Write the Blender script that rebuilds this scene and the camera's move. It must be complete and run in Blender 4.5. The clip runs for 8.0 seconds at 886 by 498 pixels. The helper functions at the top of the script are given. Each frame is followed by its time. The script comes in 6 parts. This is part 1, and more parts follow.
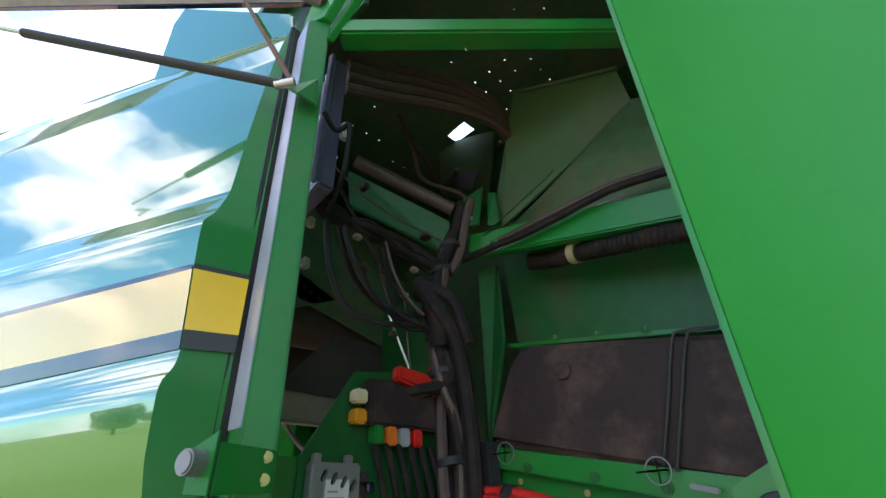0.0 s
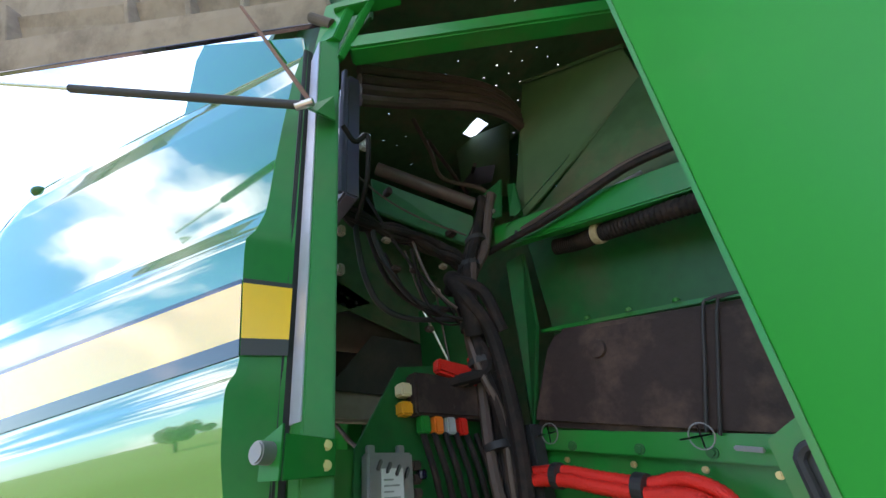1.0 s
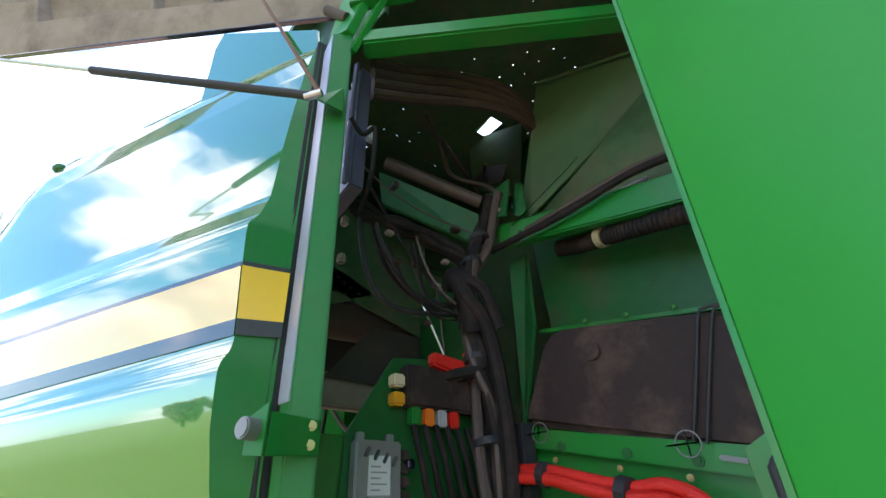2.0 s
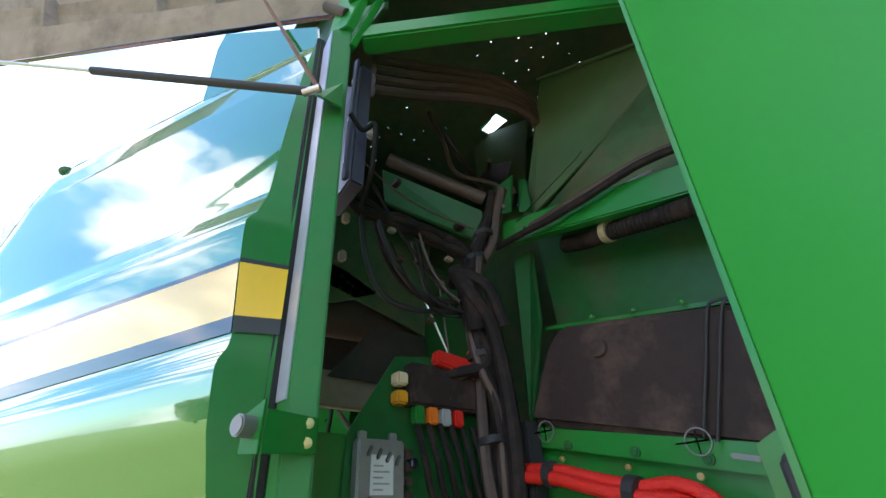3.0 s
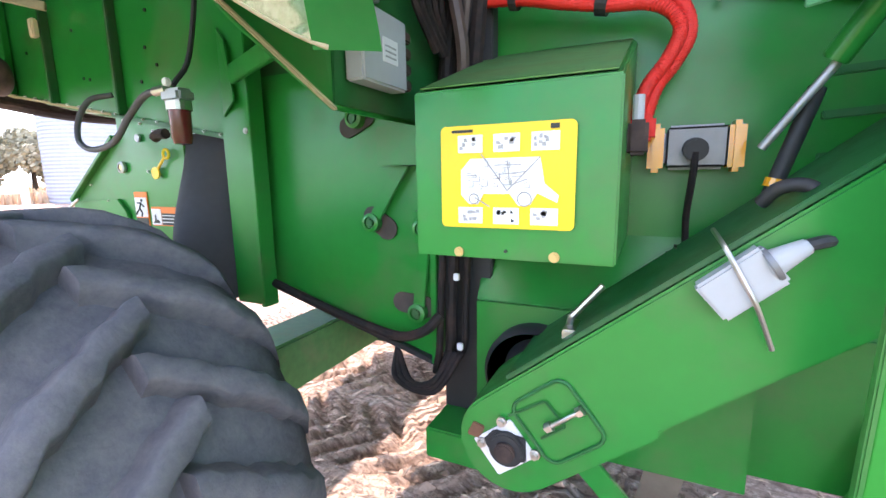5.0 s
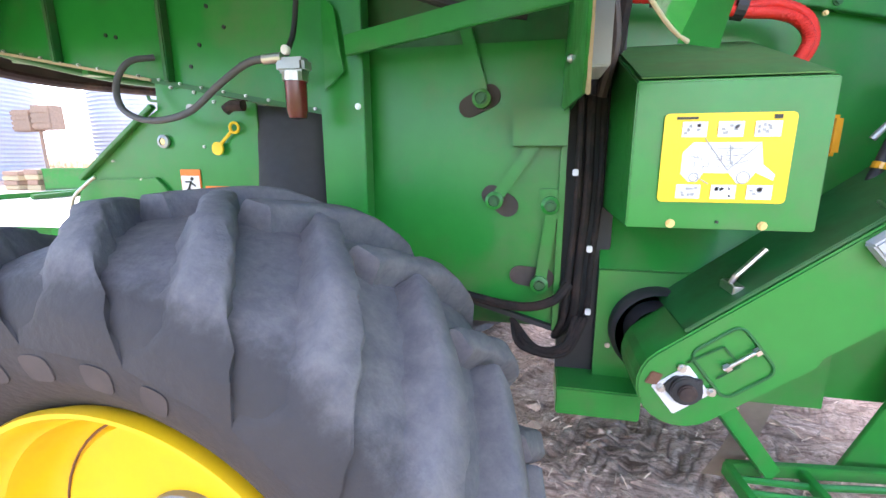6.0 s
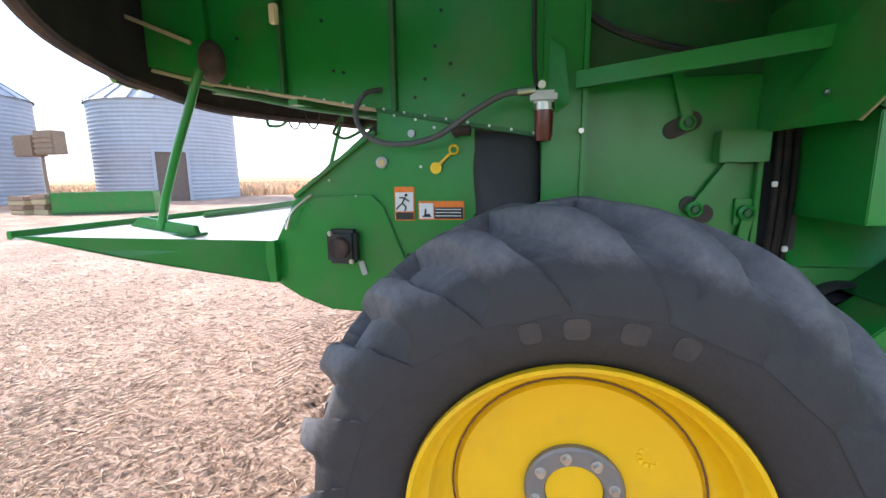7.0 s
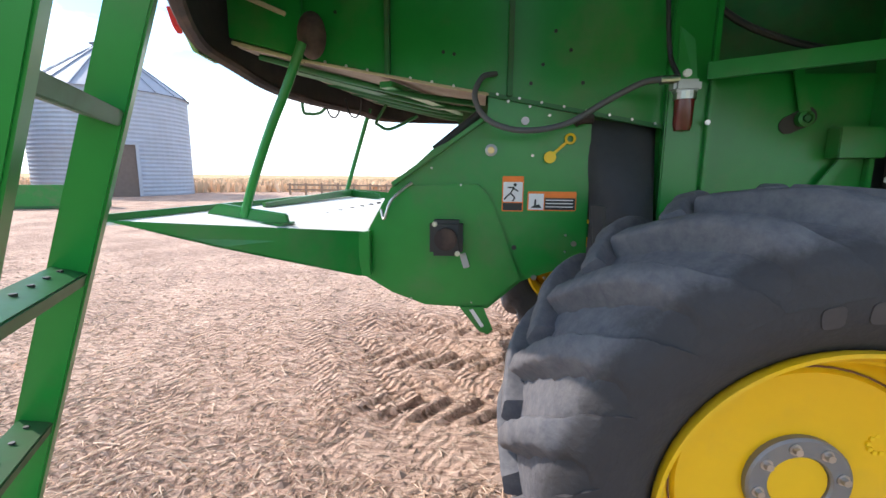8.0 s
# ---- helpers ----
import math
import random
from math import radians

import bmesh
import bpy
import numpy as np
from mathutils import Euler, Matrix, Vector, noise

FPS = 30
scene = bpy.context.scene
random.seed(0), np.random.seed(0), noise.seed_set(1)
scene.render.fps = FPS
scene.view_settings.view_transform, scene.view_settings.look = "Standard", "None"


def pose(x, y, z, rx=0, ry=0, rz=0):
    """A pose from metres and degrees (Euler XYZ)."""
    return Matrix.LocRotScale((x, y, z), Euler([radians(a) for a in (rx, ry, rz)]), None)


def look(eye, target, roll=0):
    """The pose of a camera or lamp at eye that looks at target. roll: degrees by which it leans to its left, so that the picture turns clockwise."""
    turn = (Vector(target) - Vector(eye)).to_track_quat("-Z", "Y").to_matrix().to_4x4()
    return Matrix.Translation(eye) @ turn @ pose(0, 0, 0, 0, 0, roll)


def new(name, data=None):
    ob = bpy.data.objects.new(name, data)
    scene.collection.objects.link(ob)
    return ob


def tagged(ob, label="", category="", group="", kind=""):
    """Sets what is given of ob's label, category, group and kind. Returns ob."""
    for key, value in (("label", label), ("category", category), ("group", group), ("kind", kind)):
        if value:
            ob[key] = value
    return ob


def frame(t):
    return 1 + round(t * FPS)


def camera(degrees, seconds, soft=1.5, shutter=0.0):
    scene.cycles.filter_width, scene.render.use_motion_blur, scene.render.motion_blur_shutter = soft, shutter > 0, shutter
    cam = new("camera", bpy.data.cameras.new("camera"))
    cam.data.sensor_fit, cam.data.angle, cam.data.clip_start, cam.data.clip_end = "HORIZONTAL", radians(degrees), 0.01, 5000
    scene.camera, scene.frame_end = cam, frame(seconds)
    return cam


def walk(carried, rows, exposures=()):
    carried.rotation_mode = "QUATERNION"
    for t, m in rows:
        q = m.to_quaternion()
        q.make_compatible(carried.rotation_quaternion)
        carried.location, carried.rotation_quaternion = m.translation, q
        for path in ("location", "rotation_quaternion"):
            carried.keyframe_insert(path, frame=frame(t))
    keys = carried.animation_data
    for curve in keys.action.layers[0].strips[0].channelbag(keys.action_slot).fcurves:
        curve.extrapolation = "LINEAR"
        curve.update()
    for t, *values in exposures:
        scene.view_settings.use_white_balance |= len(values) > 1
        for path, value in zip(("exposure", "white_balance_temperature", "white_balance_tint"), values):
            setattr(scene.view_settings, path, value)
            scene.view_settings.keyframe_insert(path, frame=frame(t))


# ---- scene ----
cam = camera(91.0, 8.0)
PATH = [
    (0, (2.048, 1.045, 2.11), (0.918, 2.329, 3.148), -2.9),
    (0.5, (2.084, 1.032, 2.127), (0.901, 2.234, 3.203), -4.5),
    (1, (2.08, 1.019, 2.072), (0.858, 2.212, 3.113), -6.7),
    (1.5, (2.112, 1.025, 2.053), (0.876, 2.206, 3.092), -3.8),
    (3, (2.106, 1.073, 2.049), (0.819, 2.193, 3.092), -2.6),
    (3.5, (2.084, 1.06, 2.034), (0.779, 2.161, 3.076), -2.3),
    (4, (2.006, 1.035, 1.935), (0.623, 2.299, 2.636), -2.5),
    (4.2, (1.948, 1.001, 1.842), (0.567, 2.372, 2.304), -2.4),
    (4.3, (1.913, 0.987, 1.801), (0.559, 2.419, 2.145), -2.3),
    (4.5, (1.84, 0.949, 1.73), (0.626, 2.535, 1.832), -3.4),
    (4.7, (1.763, 0.906, 1.659), (0.71, 2.601, 1.527), -3.1),
    (5.8, (1.019, 0.64, 1.594), (0.548, 2.531, 1.146), 1.0),
    (6, (0.859, 0.522, 1.625), (0.446, 2.433, 1.202), -0.1),
    (6.5, (0.397, 0.296, 1.628), (0.026, 2.223, 1.243), -0.9),
    (7, (-0.032, 0.087, 1.62), (-0.4, 2.024, 1.284), -0.8),
    (7.5, (-0.385, -0.024, 1.602), (-0.739, 1.919, 1.286), -0.6),
    (8, (-0.758, 0.068, 1.561), (-0.932, 2.033, 1.232), 0.5),
]
EXPOSURE = [(t, ev, 6650, tint) for t, ev, tint in ((0, 0.66, 20), (1.0, 0.78, 20), (3.5, 0.84, 20), (4.5, 1.30, 22), (5.8, 1.80, 25), (6.3, 1.40, 24), (7.0, 0.52, 15), (8.0, 0.20, 14))]
walk(cam, [(t, look(eye, target, roll)) for t, eye, target, roll in PATH], EXPOSURE)

# ---- light ----
SUN_TO = Vector((-0.78, 0.26, 0.65)).normalized()
world = bpy.data.worlds.new("sky")
scene.world = world
world.use_nodes = True
wn, wl = world.node_tree.nodes, world.node_tree.links
bg = wn["Background"]
sky = wn.new("ShaderNodeTexSky")
sky.sky_type = "NISHITA"
sky.sun_disc = False
sky.sun_elevation = math.asin(SUN_TO.z)
sky.sun_rotation = math.atan2(SUN_TO.x, SUN_TO.y)
sky.dust_density = 0.6
sky.ozone_density = 2.5
geo = wn.new("ShaderNodeTexCoord")
stretch = wn.new("ShaderNodeMapping")
stretch.inputs["Scale"].default_value = (2.2, 2.2, 4.5)
cloud = wn.new("ShaderNodeTexNoise")
cloud.inputs["Scale"].default_value = 1.3
cloud.inputs["Detail"].default_value = 6
cloud.inputs["Roughness"].default_value = 0.55
ramp = wn.new("ShaderNodeValToRGB")
ramp.color_ramp.elements[0].position, ramp.color_ramp.elements[1].position = 0.48, 0.63
mixc = wn.new("ShaderNodeMix")
mixc.data_type = "RGBA"
mixc.inputs["B"].default_value = (15, 15.2, 15.5, 1)
wl.new(geo.outputs["Generated"], stretch.inputs["Vector"])
wl.new(stretch.outputs["Vector"], cloud.inputs["Vector"])
wl.new(cloud.outputs["Fac"], ramp.inputs["Fac"])
wl.new(ramp.outputs["Color"], mixc.inputs["Factor"])
deep = wn.new("ShaderNodeMix")
deep.data_type, deep.blend_type = "RGBA", "MULTIPLY"
deep.inputs["Factor"].default_value = 1
deep.inputs["B"].default_value = (1.2, 1.75, 1.95, 1)
wl.new(sky.outputs["Color"], deep.inputs["A"])
wl.new(deep.outputs["Result"], mixc.inputs["A"])
split = wn.new("ShaderNodeSeparateXYZ")
wl.new(geo.outputs["Generated"], split.inputs["Vector"])
low = wn.new("ShaderNodeMapRange")
low.interpolation_type = "SMOOTHSTEP"
low.inputs["From Min"].default_value, low.inputs["From Max"].default_value = 0.26, 0.02
wl.new(split.outputs["Z"], low.inputs["Value"])
haze = wn.new("ShaderNodeMix")
haze.data_type = "RGBA"
haze.inputs["B"].default_value = (12.5, 13.6, 14.6, 1)
glare = wn.new("ShaderNodeVectorMath")  # the haze is whitest towards the sun
glare.operation = "DOT_PRODUCT"
glare.inputs[1].default_value = Vector((SUN_TO.x, SUN_TO.y, 0)).normalized()
wl.new(geo.outputs["Generated"], glare.inputs[0])
side = wn.new("ShaderNodeMapRange")
side.inputs["From Min"].default_value, side.inputs["From Max"].default_value = 0.25, 0.65
side.inputs["To Min"].default_value = 0.08
wl.new(glare.outputs["Value"], side.inputs["Value"])
amount = wn.new("ShaderNodeMath")
amount.operation = "MULTIPLY"
wl.new(low.outputs["Result"], amount.inputs[0])
wl.new(side.outputs["Result"], amount.inputs[1])
wl.new(amount.outputs["Value"], haze.inputs["Factor"])
wl.new(mixc.outputs["Result"], haze.inputs["A"])
wl.new(haze.outputs["Result"], bg.inputs["Color"])
bg.inputs["Strength"].default_value = 0.15
sun = new("sun", bpy.data.lights.new("sun", "SUN"))
sun.data.energy, sun.data.angle, sun.data.color = 5.0, radians(0.6), (1.0, 0.95, 0.87)
sun.matrix_world = look((0, 0, 0), tuple(-SUN_TO))


# ---- materials ----
def material(name, color, rough=0.5, metal=0.0, vary=0.15, grain=30.0, dirt=None, dirt_amount=0.3, dirt_scale=4.0,
             bump=0.0, bump_scale=120.0, coat=0.0, spec=0.5, random_tint=0.0, coat_ior=1.5):
    m = bpy.data.materials.new(name)
    m.use_nodes = True
    n, l = m.node_tree.nodes, m.node_tree.links
    p = n["Principled BSDF"]
    tc = n.new("ShaderNodeTexCoord")
    fine = n.new("ShaderNodeTexNoise")
    fine.inputs["Scale"].default_value = grain
    fine.inputs["Detail"].default_value = 5
    l.new(tc.outputs["Object"], fine.inputs["Vector"])
    mp = n.new("ShaderNodeMapRange")
    mp.inputs["To Min"].default_value, mp.inputs["To Max"].default_value = 1 - vary, 1 + vary
    l.new(fine.outputs["Fac"], mp.inputs["Value"])
    mul = n.new("ShaderNodeMix")
    mul.data_type, mul.blend_type = "RGBA", "MULTIPLY"
    mul.inputs["Factor"].default_value = 1
    mul.inputs["A"].default_value = (*color, 1)
    l.new(mp.outputs["Result"], mul.inputs["B"])
    out = mul.outputs["Result"]
    rough_out = None
    if dirt:
        big = n.new("ShaderNodeTexNoise")
        big.inputs["Scale"].default_value = dirt_scale
        big.inputs["Detail"].default_value = 7
        big.inputs["Roughness"].default_value = 0.65
        l.new(tc.outputs["Object"], big.inputs["Vector"])
        rp = n.new("ShaderNodeMapRange")
        rp.inputs["From Min"].default_value, rp.inputs["From Max"].default_value = 0.48, 0.78
        rp.inputs["To Max"].default_value = dirt_amount
        l.new(big.outputs["Fac"], rp.inputs["Value"])
        mx = n.new("ShaderNodeMix")
        mx.data_type = "RGBA"
        mx.inputs["B"].default_value = (*dirt, 1)
        l.new(rp.outputs["Result"], mx.inputs["Factor"])
        l.new(out, mx.inputs["A"])
        out = mx.outputs["Result"]
        rr = n.new("ShaderNodeMapRange")
        rr.inputs["To Min"].default_value, rr.inputs["To Max"].default_value = rough, min(1.0, rough + 0.5)
        l.new(rp.outputs["Result"], rr.inputs["Value"])
        rough_out = rr.outputs["Result"]
    if random_tint:
        oi = n.new("ShaderNodeNewGeometry")
        ri = n.new("ShaderNodeMapRange")
        ri.inputs["To Min"].default_value, ri.inputs["To Max"].default_value = 1 - random_tint, 1 + random_tint
        l.new(oi.outputs["Random Per Island"], ri.inputs["Value"])
        m2 = n.new("ShaderNodeMix")
        m2.data_type, m2.blend_type = "RGBA", "MULTIPLY"
        m2.inputs["Factor"].default_value = 1
        l.new(out, m2.inputs["A"])
        l.new(ri.outputs["Result"], m2.inputs["B"])
        out = m2.outputs["Result"]
    l.new(out, p.inputs["Base Color"])
    p.inputs["Roughness"].default_value = rough
    if rough_out:
        l.new(rough_out, p.inputs["Roughness"])
    p.inputs["Metallic"].default_value = metal
    p.inputs["Coat Weight"].default_value = coat
    p.inputs["Coat Roughness"].default_value = 0.03
    p.inputs["Coat IOR"].default_value = coat_ior
    p.inputs["Specular IOR Level"].default_value = spec
    if bump:
        bn = n.new("ShaderNodeTexNoise")
        bn.inputs["Scale"].default_value = bump_scale
        bn.inputs["Detail"].default_value = 4
        l.new(tc.outputs["Object"], bn.inputs["Vector"])
        bb = n.new("ShaderNodeBump")
        bb.inputs["Strength"].default_value = bump
        bb.inputs["Distance"].default_value = 0.01
        l.new(bn.outputs["Fac"], bb.inputs["Height"])
        l.new(bb.outputs["Normal"], p.inputs["Normal"])
    return m


DUST = (0.30, 0.22, 0.15)
GREEN = material("green_paint", (0.006, 0.205, 0.030), 0.29, dirt=(0.13, 0.135, 0.065), dirt_amount=0.6, dirt_scale=2.6, vary=0.12, grain=14, bump=0.05, bump_scale=7)
# dusty and darker than GREEN; on the upper side panel it carries shade
DARKGREEN = material("dusty_dark_green", (0.006, 0.115, 0.026), 0.45, dirt=(0.10, 0.085, 0.05), dirt_amount=0.65, dirt_scale=3.5, vary=0.25, grain=20, bump=0.06, bump_scale=12)
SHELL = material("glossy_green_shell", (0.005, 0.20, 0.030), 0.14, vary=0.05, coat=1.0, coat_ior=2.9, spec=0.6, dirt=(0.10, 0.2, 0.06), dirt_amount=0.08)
POSTGREEN = material("semi_gloss_green", (0.004, 0.150, 0.024), 0.42, vary=0.1, spec=0.28, dirt=(0.09, 0.12, 0.06), dirt_amount=0.35)
DOORGREEN = material("smooth_green_door", (0.010, 0.29, 0.030), 0.40, vary=0.06, grain=6, bump=0.03, bump_scale=5, dirt=(0.06, 0.25, 0.05), dirt_amount=0.3, dirt_scale=1.2)
STRIPE = material("yellow_stripe", (0.85, 0.50, 0.005), 0.2, vary=0.05, coat=1.0, coat_ior=2.3, grain=200)
NAVY = material("dark_stripe", (0.015, 0.014, 0.04), 0.2, vary=0.1, coat=1.0, coat_ior=1.75)
YELLOW = material("yellow_rim_paint", (0.80, 0.47, 0.006), 0.38, vary=0.06, grain=8, dirt=(0.55, 0.36, 0.08), dirt_amount=0.4, dirt_scale=3, bump=0.03, bump_scale=15)
DECAL = material("yellow_decal", (0.85, 0.55, 0.01), 0.4, vary=0.04)
PAPER = material("white_print", (0.75, 0.73, 0.74), 0.5, vary=0.06, grain=60)
INK = material("black_print", (0.02, 0.02, 0.02), 0.5)
GREYINK = material("grey_print", (0.35, 0.34, 0.34), 0.5, vary=0.4, grain=150)
ORANGE = material("orange_print", (0.85, 0.20, 0.02), 0.5)
PIPE = material("dusty_brown_pipe", (0.078, 0.052, 0.044), 0.5, vary=0.3, dirt=(0.16, 0.10, 0.08), dirt_amount=0.6, dirt_scale=9)
# dusty brown lining; also stands for shade behind the shaft and in slots
LINING = material("dusty_lining_and_shade", (0.055, 0.045, 0.040), 0.8, vary=0.3, grain=10, dirt=(0.18, 0.13, 0.10), dirt_amount=0.5, dirt_scale=3)
TYRE = material("dusty_tyre_rubber", (0.036, 0.032, 0.034), 0.76, vary=0.28, grain=20, dirt=(0.17, 0.13, 0.115), dirt_amount=0.75, dirt_scale=3.2, bump=0.25, bump_scale=60)


def tread_material():
    """Tyre rubber: pale dust caked on the tread, brown-black flanks below a ragged line."""
    m = material("dusty_tread_rubber", (0.029, 0.026, 0.028), 0.78, vary=0.25, grain=20, bump=0.3, bump_scale=55)
    n, l = m.node_tree.nodes, m.node_tree.links
    p = n["Principled BSDF"]
    base = p.inputs["Base Color"].links[0].from_socket
    geo = n.new("ShaderNodeNewGeometry")
    rel = n.new("ShaderNodeVectorMath")
    rel.operation = "SUBTRACT"
    rel.inputs[1].default_value = (0.115, 0, 0.745)
    l.new(geo.outputs["Position"], rel.inputs[0])
    flat = n.new("ShaderNodeVectorMath")
    flat.operation = "MULTIPLY"
    flat.inputs[1].default_value = (1, 0, 1)
    l.new(rel.outputs["Vector"], flat.inputs[0])
    far = n.new("ShaderNodeVectorMath")
    far.operation = "LENGTH"
    l.new(flat.outputs["Vector"], far.inputs[0])
    rag = n.new("ShaderNodeTexNoise")
    rag.inputs["Scale"].default_value, rag.inputs["Detail"].default_value, rag.inputs["Roughness"].default_value = 9, 8, 0.7
    l.new(geo.outputs["Position"], rag.inputs["Vector"])
    wide = n.new("ShaderNodeMath")
    wide.operation = "MULTIPLY_ADD"
    wide.inputs[1].default_value = 0.10
    l.new(rag.outputs["Fac"], wide.inputs[0])
    l.new(far.outputs["Value"], wide.inputs[2])
    step = n.new("ShaderNodeMapRange")
    step.interpolation_type = "SMOOTHSTEP"
    step.inputs["From Min"].default_value, step.inputs["From Max"].default_value = 0.725, 0.785
    step.inputs["To Min"].default_value, step.inputs["To Max"].default_value = 0.03, 0.95
    l.new(wide.outputs["Value"], step.inputs["Value"])
    pale = n.new("ShaderNodeTexNoise")
    pale.inputs["Scale"].default_value, pale.inputs["Detail"].default_value, pale.inputs["Roughness"].default_value = 24, 8, 0.7
    l.new(geo.outputs["Position"], pale.inputs["Vector"])
    tone = n.new("ShaderNodeValToRGB")
    tone.color_ramp.elements[0].position, tone.color_ramp.elements[1].position = 0.35, 0.72
    tone.color_ramp.elements[0].color, tone.color_ramp.elements[1].color = (0.090, 0.088, 0.103, 1), (0.155, 0.145, 0.150, 1)
    l.new(pale.outputs["Fac"], tone.inputs["Fac"])
    mx = n.new("ShaderNodeMix")
    mx.data_type = "RGBA"
    l.new(step.outputs["Result"], mx.inputs["Factor"])
    l.new(base, mx.inputs["A"])
    l.new(tone.outputs["Color"], mx.inputs["B"])
    l.new(mx.outputs["Result"], p.inputs["Base Color"])
    return m


TREAD = tread_material()
RUBBER = material("black_rubber", (0.022, 0.022, 0.025), 0.6, vary=0.2, dirt=(0.09, 0.075, 0.065), dirt_amount=0.4, dirt_scale=6)
FLAP = material("rubber_flap", (0.085, 0.086, 0.098), 0.62, vary=0.15, dirt=(0.12, 0.10, 0.09), dirt_amount=0.5, dirt_scale=4)
PLASTIC = material("black_plastic", (0.034, 0.022, 0.021), 0.68, spec=0.3, vary=0.25, dirt=(0.20, 0.13, 0.10), dirt_amount=0.7, dirt_scale=4, bump=0.12, bump_scale=70)
CABLE = material("cable_sleeve", (0.016, 0.013, 0.013), 0.72, vary=0.3, grain=80, dirt=(0.085, 0.052, 0.042), dirt_amount=0.7, dirt_scale=12, spec=0.25)
DUCT = material("blue_black_plate", (0.085, 0.08, 0.135), 0.42, vary=0.1, dirt=(0.10, 0.06, 0.06), dirt_amount=0.5, dirt_scale=6)
RED = material("red_sleeve", (0.75, 0.022, 0.012), 0.45, vary=0.15, grain=120, bump=0.5, bump_scale=220)
DARKRED = material("filter_bowl", (0.13, 0.018, 0.020), 0.2, vary=0.2)
STEEL = material("zinc_steel", (0.55, 0.53, 0.50), 0.32, metal=1.0, vary=0.15, dirt=(0.35, 0.25, 0.18), dirt_amount=0.4, dirt_scale=20)
GOLD = material("yellow_zinc_bolt", (0.62, 0.45, 0.22), 0.38, metal=0.8, vary=0.15)
ALU = material("cast_aluminium", (0.42, 0.42, 0.44), 0.45, metal=0.7, vary=0.1, bump=0.1)
GREYBOX = material("grey_housing", (0.40, 0.41, 0.42), 0.5, vary=0.06, dirt=(0.3, 0.27, 0.22), dirt_amount=0.3)
GREYHUB = material("grey_hub", (0.22, 0.22, 0.23), 0.45, metal=0.5, vary=0.15, dirt=(0.3, 0.25, 0.2), dirt_amount=0.4, dirt_scale=15)
BEIGE = material("dusty_beige_underside", (0.32, 0.25, 0.20), 0.8, vary=0.15, dirt=(0.10, 0.07, 0.06), dirt_amount=0.6, dirt_scale=3)
SHEET = material("bright_bare_sheet", (0.88, 0.88, 0.86), 0.5, metal=0.1, vary=0.06, dirt=(0.6, 0.5, 0.4), dirt_amount=0.2)
LIDGREY = material("dusty_brown_lid", (0.30, 0.235, 0.19), 0.8, vary=0.2, grain=12, dirt=(0.07, 0.05, 0.042), dirt_amount=0.7, dirt_scale=4)
LETTER = material("clean_tyre_rubber", (0.040, 0.035, 0.038), 0.7, vary=0.25, grain=20, dirt=(0.14, 0.11, 0.095), dirt_amount=0.65, dirt_scale=3.2)
# pale blue base stands in for sky reflected along the post
STRIP = material("sky_toned_trim_strip", (0.50, 0.50, 0.58), 0.32, metal=0.5, vary=0.12, dirt=(0.3, 0.26, 0.2), dirt_amount=0.3)
BOXTOP = material("dust_covered_green", (0.06, 0.19, 0.048), 0.62, vary=0.3, grain=25, dirt=(0.22, 0.19, 0.10), dirt_amount=0.7, dirt_scale=5)
# grimy green, its tone raised to make up for the dim bay
INNER = material("grimy_lightened_green", (0.060, 0.135, 0.058), 0.7, vary=0.3, grain=16, dirt=(0.21, 0.155, 0.10), dirt_amount=0.85, dirt_scale=3.0, bump=0.08, bump_scale=14)
FOLD = material("dust_filmed_green", (0.085, 0.165, 0.075), 0.62, vary=0.2, grain=9, dirt=(0.17, 0.15, 0.10), dirt_amount=0.7, dirt_scale=2.4, bump=0.06, bump_scale=6)
DUSTY = material("dusty_lip", (0.42, 0.36, 0.22), 0.8, vary=0.2, grain=60)
AMBER = material("amber_lens", (0.85, 0.36, 0.02), 0.25, vary=0.1, coat=0.5)
CREAM = material("cream_connector", (0.75, 0.62, 0.40), 0.5)
RUST = material("rusty_iron", (0.16, 0.07, 0.04), 0.8, vary=0.4, grain=40)
SILO = material("galvanised_bin", (0.42, 0.45, 0.52), 0.6, metal=0.3, vary=0.12, grain=2, dirt=(0.42, 0.42, 0.44), dirt_amount=0.5, dirt_scale=0.4)
ROOFSHEET = material("weathered_bin_roof", (0.33, 0.36, 0.43), 0.6, metal=0.15, vary=0.12, grain=2, dirt=(0.3, 0.3, 0.33), dirt_amount=0.5, dirt_scale=0.5)
SILODOOR = material("bin_door", (0.16, 0.12, 0.10), 0.7, vary=0.2, grain=5)
BARK = material("bark", (0.10, 0.07, 0.05), 0.9, vary=0.3)
# leaf colour lightened to carry the haze over the distance
LEAF = material("haze_pale_foliage", (0.40, 0.36, 0.25), 0.85, vary=0.3, grain=2, random_tint=0.35)
CORN = material("dry_corn", (0.78, 0.56, 0.37), 0.9, vary=0.2, grain=1, random_tint=0.35)
CLOD = material("dirt_clod", (0.46, 0.31, 0.235), 0.95, vary=0.25, grain=60, random_tint=0.35)
STRAW = material("straw", (0.62, 0.45, 0.33), 0.8, vary=0.2, random_tint=0.6)
WOOD = material("weathered_wood", (0.30, 0.21, 0.15), 0.8, vary=0.3, grain=12)
BARN = material("red_paint", (0.30, 0.05, 0.04), 0.6, vary=0.2)
WHITE = material("white_paint", (0.75, 0.75, 0.74), 0.5, vary=0.08, dirt=(0.5, 0.4, 0.3), dirt_amount=0.4)


# ---- helpers for meshes ----
def thing(name, label, category, at=(0, 0, 0), group="", kind=""):
    ob = new(name)
    ob.location = at
    return tagged(ob, label, category, group, kind)


